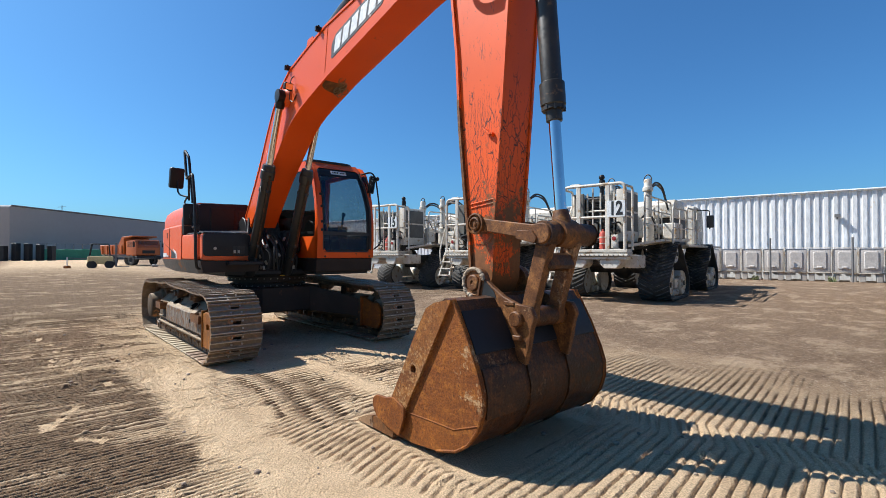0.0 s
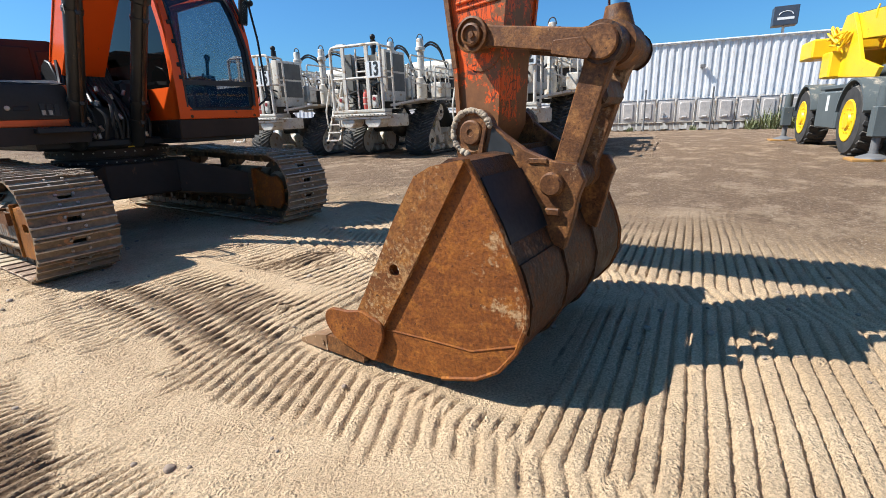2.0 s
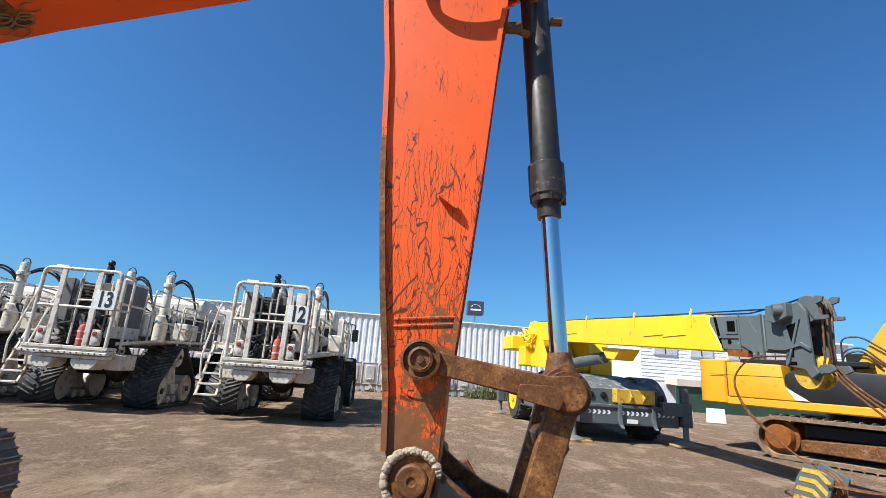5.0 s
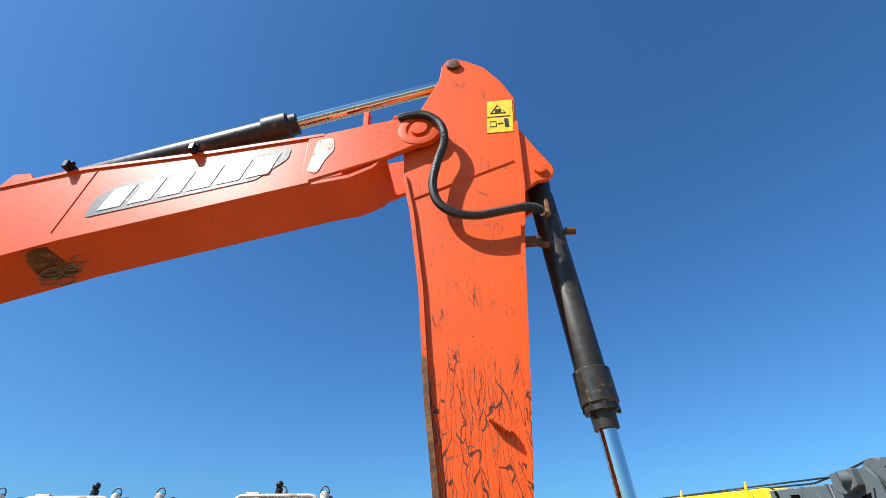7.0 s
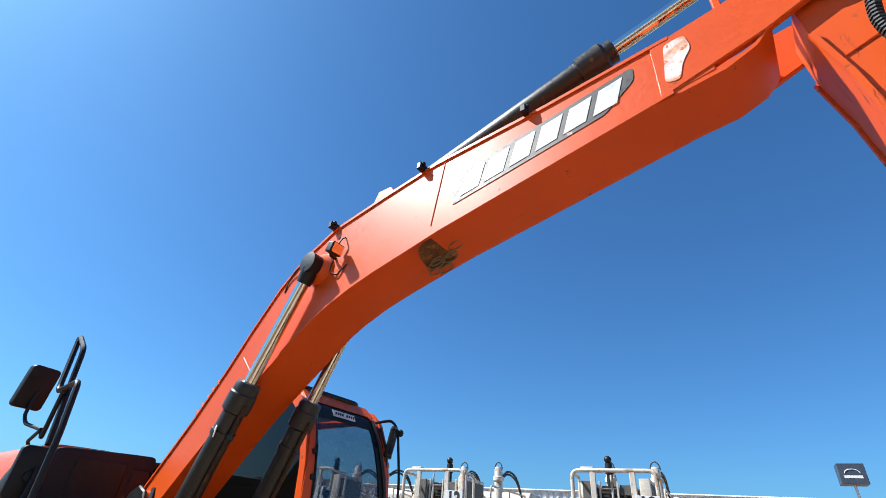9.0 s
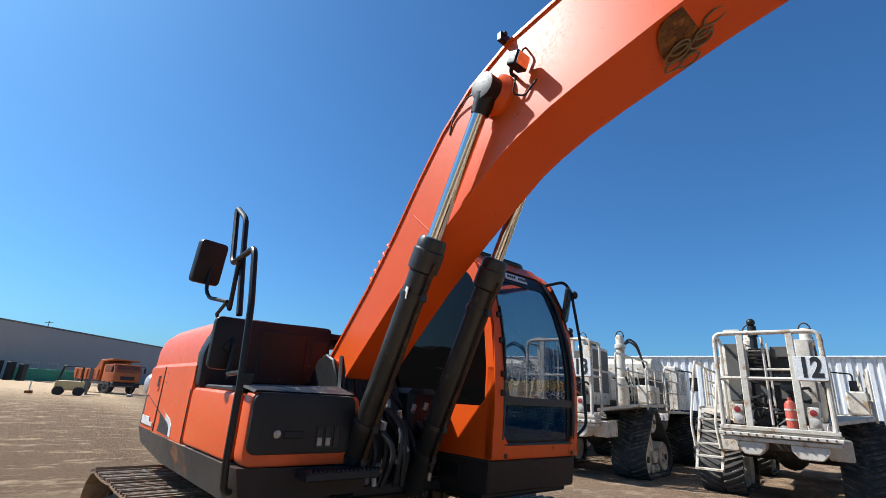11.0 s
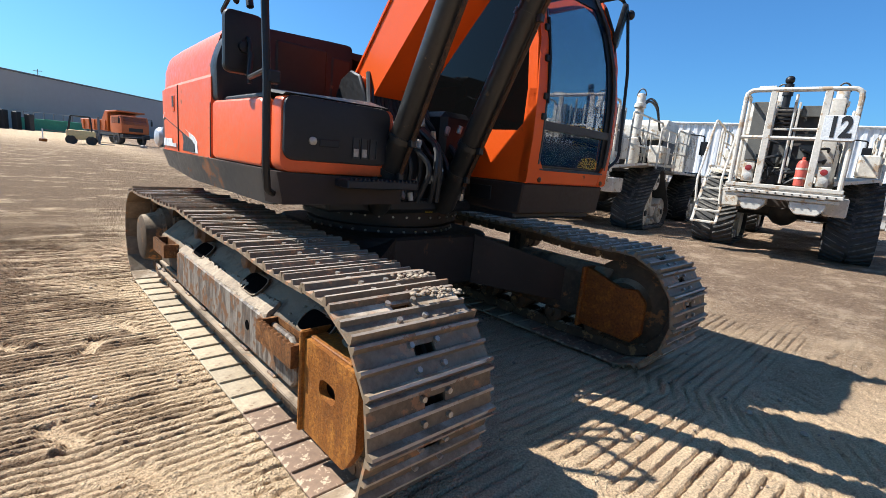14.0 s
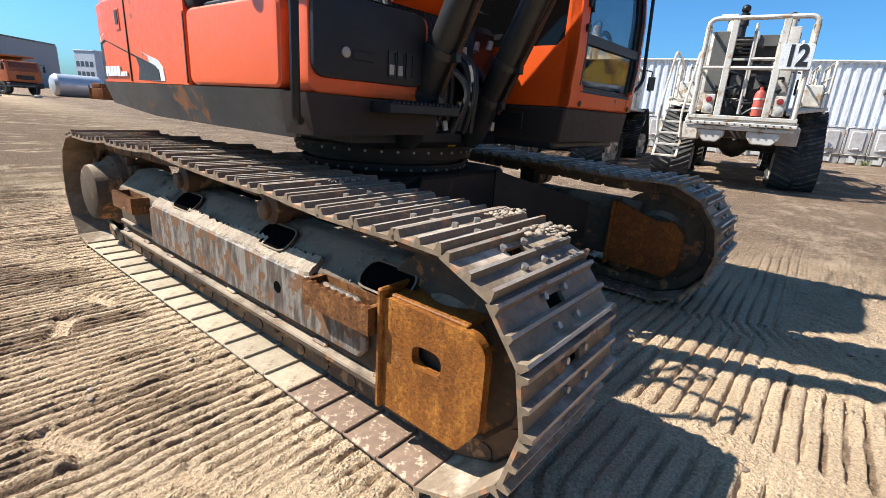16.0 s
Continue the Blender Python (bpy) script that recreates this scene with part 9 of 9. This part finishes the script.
g = Geo()
for y in (-0.12, 0.0, 0.12):
    g.rev([(0.30, -0.04), (0.25, -0.012), (0.25, 0.012), (0.30, 0.04)], (0.02, y, 0.42), (0.02, y + 1, 0.42), 24)
part("block_sheaves", g, LINK, HB, "rust-brown rope sheaves")
g = Geo().tube([(0.05, 0, 0.18), (0.22, 0.0, 0.06), (0.45, 0.02, 0.05), (0.52, 0.05, 0.08)], 0.065, 10, fillet=0.08)
part("hook", g, LINK, HB, "rusty hook")

# ---- yellow excavator behind the crane's boom ----
AMBER = surface("amber_yellow_paint", (0.70, 0.31, 0.012), (0.60, 0.26, 0.012), 0.42, big=0.9, grain=25, patch=(0.16, 0.09, 0.03), patch_amount=0.1, patch_scale=4, dust=0.2, bump=0.03, speckle=0.08)
E2 = thing("yellow_excavator", pose(15.24, 3.09, 0, 0, 0, -97), "amber yellow crawler excavator parked behind the crane boom", "excavator")
for yc in (-1.30, 1.30):
    g = Geo()
    prof = circle(-1.45, 0.53, 0.50, 14, 90, 270) + circle(2.45, 0.53, 0.50, 14, -90, 90)
    innr = circle(-1.45, 0.53, 0.41, 14, 90, 270) + circle(2.45, 0.53, 0.41, 14, -90, 90)
    framed(g, prof, innr, yc - 0.30, yc + 0.30, "y")
    n = len(prof)
    per = [(Vector(prof[(i + 1) % n]) - Vector(prof[i])).length for i in range(n)]
    tot = sum(per)
    cnt = 50
    for k in range(cnt):
        s_ = (k + 0.5) * tot / cnt
        for i in range(n):
            if s_ <= per[i]:
                p = Vector(prof[i]).lerp(Vector(prof[(i + 1) % n]), s_ / per[i])
                d = (Vector(prof[(i + 1) % n]) - Vector(prof[i])).normalized()
                o_ = Vector((d.y, -d.x))
                cx_, cz_ = (0.5, 0.53)
                if (p + o_ * 0.01 - Vector((cx_, cz_))).length < (p - Vector((cx_, cz_))).length:
                    o_ = -o_
                g.loft([[(p.x - d.x * 0.02, y_, p.y - d.y * 0.02), (p.x + d.x * 0.02, y_, p.y + d.y * 0.02), (p.x + d.x * 0.012 + o_.x * 0.04, y_, p.y + d.y * 0.012 + o_.y * 0.04), (p.x - d.x * 0.012 + o_.x * 0.04, y_, p.y - d.y * 0.012 + o_.y * 0.04)] for y_ in (yc - 0.30, yc + 0.30)])
                break
            s_ -= per[i]
    tr = part("crawler_track", g, SHOE, E2, "dusty steel crawler track")
    so = -1 if yc < 0 else 1
    g = Geo().prism(rounded([(-1.0, 0.26), (2.0, 0.26), (2.0, 0.54), (0.6, 0.60), (-1.0, 0.52)], 0.05), yc - so * 0.14, yc + so * 0.20, "y", 0.02)
    part("track_frame", g, LINK, tr, "rust-brown track frame")
    for x in (-1.45, 2.45):
        g = Geo().rev([(0.42, -0.06), (0.42, 0.06), (0.34, 0.08), (0.30, 0.20), (0.27, 0.24), (0.0, 0.25)], (x, yc, 0.53), (x, yc + so, 0.53), 28)
        part("end_wheel", g, RUST, tr, "rusty drive hub")
g = Geo().cyl((0, 0, 0.85), (0, 0, 1.22), 0.75, seg=36)
g.box(-1.0, 1.0, -1.1, 1.1, 0.55, 0.90, 0.05)
part("slew_base", g, BLACK, E2)
g = Geo()
g.box(-2.6, 1.5, -1.45, 1.45, 1.20, 1.42, 0.03)
part("deck_frame", g, AMBER, E2, "amber deck frame")
g = Geo().prism(rounded([(-3.42, -1.1), (-3.22, -1.42), (-2.55, -1.46), (-2.55, 1.46), (-3.22, 1.42), (-3.42, 1.1)], 0.15), 1.22, 2.40, "z", 0.07, 3)
cw = part("counterweight", g, AMBER, E2, "rounded amber counterweight")
g = Geo().prism([(-2.54, 1.42), (-0.95, 1.42), (-1.20, 1.75), (-1.25, 2.30), (-2.54, 2.34)], -1.47, 1.47, "y", 0.04, 2)
part("engine_cover", g, AMBER, E2, "amber engine cover")
g = Geo().prism([(-0.93, 1.42), (1.6, 1.42), (1.6, 1.75), (0.9, 2.15), (-0.9, 2.25), (-1.2, 2.05), (-1.18, 1.76)], -1.45, 1.40, "y", 0.04, 2)
part("dark_cover", g, CHARCOAL, E2, "black side cover")
part("white_stripe", Geo().prism([(-1.20, 1.74), (-0.72, 1.44), (-1.0, 1.44)], -1.477, -1.470, "y"), WHITE_LABEL, E2, smooth=0)
for z in (1.98,):
    part("cover_seam", Geo().box(-3.0, -1.24, -1.476, -1.468, z, z + 0.012, 0), BLACK_INK, E2)
part("seam_vertical", Geo().box(-2.556, -2.54, -1.478, -1.468, 1.42, 2.36, 0), BLACK_INK, E2)
part("hood_rail", Geo().box(-2.4, 0.4, -0.9, 0.5, 2.32, 2.46, 0.03), BLACK, E2)
g = Geo().prism([(-0.15, 1.55), (-0.10, 2.10), (0.25, 2.75), (0.67, 3.40), (1.6, 4.3), (3.6, 4.9), (3.6, 4.3), (1.9, 3.6), (0.95, 2.7), (0.62, 2.15), (0.45, 1.5)], -0.34, 0.24, "y", 0.02)
part("boom", g, AMBER, E2, "amber boom")
g = Geo()
for lift, reach in ((0.0, 0.55), (0.10, 0.70), (0.42, 1.15)):
    g.tube([(-0.2, -0.45 - 0.1 * lift, 1.9), (-0.16, -0.5, 2.65 + lift), (0.22, -0.46, 2.78 + 0.8 * lift), (reach, -0.40, 2.35)], 0.022, 6, fillet=0.2)
tagged(part("boom_hose", g, HOSE, E2), kind="stuff")
g = Geo().prism(rounded([(-0.3, 1.4), (1.6, 1.4), (1.7, 2.1), (1.3, 2.75), (-0.3, 2.75)], 0.08), 0.45, 1.42, "y", 0.03)
c2 = part("cab", g, BLACK, E2, "dark operator's cab")

# ---- white clad house, barriers ----
CLAD = surface("white_clapboard", (0.74, 0.75, 0.77), (0.66, 0.67, 0.70), 0.5, big=0.8, grain=10, bump=0.02)
H = thing("house", pose(31.0, 17.2, 0, 0, 0, -42), "white clapboard two-storey office building with dark windows", "building", kind="structure")
g = Geo()
g.box(2.4, 18.0, 0.1, 8.0, 0.0, 5.3, 0.02)
part("wall", g, CLAD, H, "white wall")
for k in range(14):
    z = 1.9 + k * 0.240
    part("clapboard", Geo().prism([(0.1, z), (0.055, z), (0.085, z + 0.235), (0.1, z + 0.235)], 2.4, 18.0, "x"), CLAD, H, smooth=0)
part("roof", Geo().box(2.2, 18.2, -0.2, 8.2, 5.28, 5.42, 0.02), CLAD, H)
for x in (3.3, 5.95, 8.7, 11.4):
    w = part("window", Geo().box(x, x + 1.7, -0.04, 0.06, 3.68, 4.62, 0.02), CLAD, H, "dark window in a white frame")
    part("pane", Geo().box(x + 0.06, x + 1.64, -0.055, -0.03, 3.73, 4.57, 0), TINT, w)
    part("mullion", Geo().box(x + 0.82, x + 0.88, -0.06, -0.04, 3.73, 4.57, 0), BLACK, w)
part("awning", Geo().prism([(0.0, 2.25), (-1.6, 2.05), (-1.6, 1.62), (0.0, 1.7)], 4.0, 18.0, "x"), surface("beige_awning", (0.60, 0.52, 0.42), (0.52, 0.45, 0.36), 0.8, bump=0.05), H, "beige awning over the porch")
part("porch_front", Geo().box(4.0, 18.0, -1.4, -1.3, 0.0, 1.65, 0.01), surface("dark_green_panel", (0.030, 0.075, 0.045), (0.02, 0.05, 0.03), 0.5, bump=0.02), H, "dark green porch front")
BARW = surface("white_barrier_plastic", (0.72, 0.70, 0.68), (0.60, 0.58, 0.55), 0.5, bump=0.03)


def barrier(x, y, yaw, mat, lab):
    g = Geo().prism(rounded([(-0.25, 0.0), (0.25, 0.0), (0.18, 0.35), (0.10, 0.95), (-0.10, 0.95), (-0.18, 0.35)], 0.04), -0.6, 0.6, "y", 0.02)
    ob = solid("road_barrier", g, mat, lab, "barrier", group="plastic barriers")
    ob.matrix_world = pose(x, y, 0, 0, 0, yaw) @ Matrix.Diagonal((0.7, 0.66, 0.70, 1))


for k, (d_, mat, lab) in enumerate(((0.0, RED, "red plastic road barrier"), (0.75, BARW, "white plastic road barrier"), (2.1, BARW, "white plastic road barrier"))):
    barrier(23.7 + 0.68 * d_, 10.9 - 0.86 * d_, 38, mat, lab)

# ---- white van beyond the crane's rear wheel ----
VAN = thing("van", pose(28.2, 25.6, 0, 0, 0, -42), "white delivery van parked beyond the crane", "van")
g = Geo().prism(rounded([(-2.4, 0.45), (2.3, 0.45), (2.4, 1.15), (1.75, 1.35), (1.15, 2.15), (0.8, 2.3), (-2.35, 2.3), (-2.45, 2.1)], 0.10), -0.92, 0.92, "y", 0.06, 2)
vb = part("van_body", g, WHITE_LABEL, VAN, "white van body")
part("side_window", Geo().prism(rounded([(0.35, 1.45), (1.45, 1.45), (1.02, 2.05), (0.35, 2.05)], 0.05), -0.928, -0.916, "y"), TINT_DARK, vb)
part("door_mirror", Geo().box(1.25, 1.37, -1.12, -0.93, 1.35, 1.62, 0.03), BLACK, vb)
for wx in (-1.55, 1.55):
    for wy in (-0.86, 0.86):
        part("wheel", Geo().rev([(0.18, -0.11), (0.34, -0.11), (0.36, 0.0), (0.34, 0.11), (0.18, 0.11)], (wx, wy, 0.36), (wx, wy + 1, 0.36), 22), TYRE, VAN)

# ---- far side of the yard ----
GREYWALL = surface("grey_rendered_wall", (0.36, 0.345, 0.33), (0.33, 0.315, 0.30), 0.8, big=0.06, grain=0.8, bump=0.0, speckle=0.05)
B = thing("warehouse", Matrix(), "long low grey warehouse with a rounded parapet", "building", kind="structure")
g = Geo().prism(rounded([(101.0, 0.0), (165.0, 0.0), (165.0, 12.0), (101.0, 12.0)], 0.9), -190.0, -93.7, "x", 0.2, 2)
part("wall", g, GREYWALL, B, "plain grey wall")
g = Geo().tube([(-93.65, 101.5, 11.9), (-93.65, 164.0, 11.9)], 0.2, 6)
part("parapet_cap", g, STEELPOST, B)
g = Geo().tube([(-94.6, 116.0, 12.0), (-94.6, 116.0, 13.4)], 0.08, 6)
g.tube([(-94.6, 114.8, 12.9), (-94.6, 117.2, 13.2)], 0.07, 6)
part("roof_aerial", g, STEELPOST, B)
# orange tipper truck
TRUCKORANGE = surface("orange_lorry_paint", (0.46, 0.105, 0.016), (0.36, 0.080, 0.014), 0.5, big=1.2, grain=12, dust=0.3, bump=0.03)
D = thing("tipper_truck", pose(-37.1, 57.1, 0, 0, 0, 63.7) @ Matrix.Scale(1.25, 4), "orange tipper truck parked across the yard", "truck")
g = Geo()
g.box(-1.1, 1.1, -0.2, 4.2, 0.75, 1.0, 0.03)
part("chassis", g, STEELPOST, D)
g = Geo().prism(rounded([(-1.5, 0.95), (0.15, 0.95), (0.15, 2.35), (-1.3, 2.45), (-1.5, 1.8)], 0.1), -1.15, 1.15, "x", 0.05, 2)
dc = part("cab", g, TRUCKORANGE, D, "orange lorry cab")
part("windscreen", Geo().loft([[(-1.0, -1.505, 1.72), (1.0, -1.505, 1.72), (0.95, -1.36, 2.34), (-0.95, -1.36, 2.34)], [(-1.0, -1.525, 1.72), (1.0, -1.525, 1.72), (0.95, -1.385, 2.34), (-0.95, -1.385, 2.34)]]), TINT, dc, "dark windscreen", smooth=0)
part("grille", Geo().box(-0.6, 0.6, -1.54, -1.48, 1.15, 1.45, 0.01), BLACK, dc)
part("bumper", Geo().box(-1.15, 1.15, -1.62, -1.2, 0.55, 0.92, 0.04), BLACK, dc)
for sx in (-1, 1):
    part("side_window", Geo().prism(rounded([(-1.2, 1.75), (-0.1, 1.75), (-0.1, 2.28), (-1.1, 2.28)], 0.05), sx * 1.152, sx * 1.16, "x"), TINT, dc)
    mg = Geo().tube([(sx * 1.15, -1.4, 2.3), (sx * 1.4, -1.5, 2.3), (sx * 1.4, -1.5, 1.8)], 0.03, 6)
    mg.box(sx * 1.3, sx * 1.46, -1.54, -1.48, 1.75, 2.2, 0.02)
    part("mirror", mg, BLACK, dc)
g = Geo()
g.prism([(0.45, 1.05), (4.2, 1.05), (4.45, 1.95), (1.3, 2.0), (0.75, 2.75), (-0.9, 2.85), (-0.9, 2.72), (0.40, 2.60)], -1.2, 1.2, "x", 0.03)
bed = part("tipper_bed", g, TRUCKORANGE, D, "orange tipping bed")
for k in range(5):
    y = 0.7 + k * 0.8
    for sx in (-1, 1):
        part("bed_rib", Geo().box(sx * 1.2, sx * 1.28, y - 0.06, y + 0.06, 1.1, 1.92, 0.01), TRUCKORANGE, bed)
for sx in (-1, 1):
    for y in (-0.65, 2.4, 3.5):
        w = Geo().rev([(0.28, -0.16), (0.45, -0.15), (0.5, -0.10), (0.5, 0.10), (0.45, 0.15), (0.28, 0.16), (0.2, 0.08), (0, 0.10)], (sx * 1.0, y, 0.5), (sx * 3, y, 0.5), 22)
        part("wheel", w, TYRE, D, "black wheel")
# forklift
FL = thing("forklift", pose(-33.0, 46.4, 0, 0, 0, 123.7) @ Matrix.Scale(1.12, 4), "pale yellow forklift parked by the tipper truck", "forklift")
part("body", Geo().box(-0.55, 0.55, -0.2, 1.6, 0.35, 1.05, 0.12, 2), surface("cream_paint", (0.62, 0.48, 0.22), (0.52, 0.40, 0.2), 0.5, bump=0.03), FL, "cream forklift body")
g = Geo()
for x in (-0.5, 0.5):
    g.tube([(x, 0.0, 0.9), (x, 0.1, 2.1), (x, 1.3, 2.1), (x, 1.5, 0.9)], 0.04, 6, fillet=0.1)
part("overhead_guard", g, BLACK, FL)
g = Geo()
for x in (-0.35, 0.35):
    g.box(x - 0.06, x + 0.06, -0.5, -0.35, 0.1, 2.2, 0.01)
    g.box(x - 0.06, x + 0.06, -1.4, -0.5, 0.08, 0.13, 0.01)
g.box(-0.4, 0.4, -0.48, -0.38, 2.05, 2.2, 0.01)
part("mast", g, STEELPOST, FL, "steel mast and forks")
for x in (-0.5, 0.5):
    for y in (0.05, 1.3):
        part("wheel", Geo().cyl((x - 0.1, y, 0.3), (x + 0.1, y, 0.3), 0.3, seg=18, bev=0.05), TYRE, FL)
# low safety post on a block
PST = thing("marker_post", pose(-36.0, 44.8, 0), "slim pale marker post in a dark base", "post")
part("post", Geo().cyl((0, 0, 0.2), (0, 0, 1.05), 0.05, seg=8), WHITE_LABEL, PST)
part("base", Geo().box(-0.22, 0.22, -0.22, 0.22, 0.0, 0.25, 0.05), RUST, PST)
g = Geo().tube([(-36.0, 44.8, 1.0), (-33.4, 47.2, 0.8), (-31.0, 50.3, 0.95)], 0.03, 5, fillet=0.8)
solid("barrier_chain", g, STEELPOST, "sagging grey barrier chain", "chain")
PS2 = thing("marker_post", pose(-31.0, 50.3, 0), "slim dark marker post in a pale base", "post")
part("post", Geo().cyl((0, 0, 0.2), (0, 0, 1.15), 0.07, seg=8), BLACK, PS2)
part("base", Geo().box(-0.22, 0.22, -0.22, 0.22, 0.0, 0.25, 0.05), CONCRETE, PS2)
# fence with green netting, dark crates
GREEN = surface("green_shade_net", (0.035, 0.22, 0.14), (0.03, 0.17, 0.11), 0.8, big=0.8, grain=8, bump=0.1)
F_ = thing("yard_fence", Matrix(), "wire fence with green shade netting along its foot", "fence", kind="structure")
a, b = Vector((-87.6, 101.0, 0)), Vector((-79.0, 110.0, 0))
for k in range(9):
    p = a.lerp(b, k / 8)
    part("fence_post", Geo().cyl(p, p + Vector((0, 0, 3.7)), 0.08, seg=6), STEELPOST, F_)
    if k < 8:
        q = a.lerp(b, (k + 1) / 8)
        d = (q - p).normalized()
        s_ = Vector((d.y, -d.x, 0)) * 0.12
        part("net_panel", Geo().loft([[p - s_ * 0.2, p + s_, p + s_ + Vector((0, 0, 2.3 + 0.2 * (k % 2))), p - s_ * 0.2 + Vector((0, 0, 2.4))], [q - s_ * 0.2, q + s_ * 1.3, q + s_ + Vector((0, 0, 2.3)), q - s_ * 0.2 + Vector((0, 0, 2.4))]]), GREEN, F_, "green netting")
        part("top_wire", Geo().tube([p + Vector((0, 0, 3.6)), q + Vector((0, 0, 3.6))], 0.04, 5), STEELPOST, F_)
rng = random.Random(21)
for k in range(5):
    x, y = -86.0 + 1.35 * k, 91.5 + 1.2 * k
    solid("dark_crate", Geo().box(x - 0.5, x + 0.5, y - 0.5, y + 0.5, 0, 2.6 + rng.uniform(0.2, 1.2), 0.03), CHARCOAL, "dark stacked crate beside the fence", "crate", group="crates by the fence")
# scrap, white tank and old vehicles beyond the excavator's tail
ST = surface("silver_tank_steel", (0.55, 0.56, 0.57), (0.48, 0.48, 0.5), 0.35, metal=0.3, bump=0.03)
solid("silver_tank", Geo().rev([(0.0, -0.2), (0.9, 0.0), (1.15, 0.3), (1.15, 4.2), (0.9, 4.5), (0.0, 4.7)], (-36.6, 62.0, 1.14), (-32.5, 66.5, 1.14), 24), ST, "silver steel tank lying on its side", "tank")
items = [(-2.6 + 1.32 * (x + 2.6), 4.1 + 1.32 * (y - 4.1), w * 1.3, h * 1.3, mat, lab) for x, y, w, h, mat, lab in ((-24.2, 46.8, 1.5, 1.2, RUST, "rust-brown scrap skip with posts"), (-22.6, 47.6, 1.0, 1.0, BARW, "white box in the scrap yard"), (-21.3, 48.2, 1.3, 0.8, RED, "faded red drum crate"),
         (-20.0, 48.9, 1.8, 1.3, CRANEGREY, "blue-grey scrap machine with posts"), (-18.4, 49.6, 1.6, 1.5, DARKMECH, "dark greasy scrap machine with posts"), (-23.0, 51.5, 3.4, 2.6, LINK, "rusty steel rack in the scrap"), (-20.5, 54.0, 3.0, 2.2, OFFWHITE, "white cabin in the scrap yard"))]
for k, (x, y, w, h, mat, lab) in enumerate(items):
    g = Geo().box(-w / 2, w / 2, -0.6, 0.6, 0.0, h * 0.7, 0.06, 2)
    g.box(-w / 3, w / 4, -0.5, 0.5, h * 0.7, h, 0.05, 2)
    for sx in (-1, 1):
        g.box(sx * w * 0.42, sx * w * 0.48, -0.65, -0.58, 0.0, h * 0.9, 0.01)
    ob = solid("scrap_machine", g, mat, lab, "scrap", group="scrap yard things")
    ob.matrix_world = pose(x, y, 0, 0, 0, -25 + 9 * k)
# far buildings
FARB = surface("far_office_facade", (0.50, 0.52, 0.55), (0.44, 0.46, 0.49), 0.6, big=0.2, grain=2, bump=0.0)
for k, (x, y, w, h) in enumerate(((-92.0, 175.0, 9.0, 11.5), (-81.0, 182.0, 9.5, 10.0), (-70.0, 190.0, 14.0, 7.5))):
    A = thing("office_block", pose(x, y, 0, 0, 0, -28), "distant pale office block with rows of windows", "building", kind="structure")
    part("wall", Geo().box(-w / 2, w / 2, 0, 8, 0, h, 0.05), FARB, A)
    part("roof", Geo().box(-w / 2 - 0.2, w / 2 + 0.2, -0.2, 8.2, h, h + 0.3, 0.05), FARB, A)
    for i in range(int(h // 3)):
        for j in range(int(w // 2)):
            part("window", Geo().box(-w / 2 + 0.5 + j * 2, -w / 2 + 1.9 + j * 2, -0.05, 0.05, 1.0 + i * 3, 2.5 + i * 3, 0), SIGNBLUE, A)
W2 = thing("distant_shed", pose(-45.0, 110.0, 0, 0, 0, 20), "distant pale shed beyond the yard", "building", kind="structure")
part("wall", Geo().box(0, 40, 0, 10, 0, 5.0, 0.1), GREYWALL, W2)
part("roof", Geo().prism([(-0.3, 5.0), (5, 6.2), (10.3, 5.0)], -0.3, 40.3, "x"), FARB, W2)
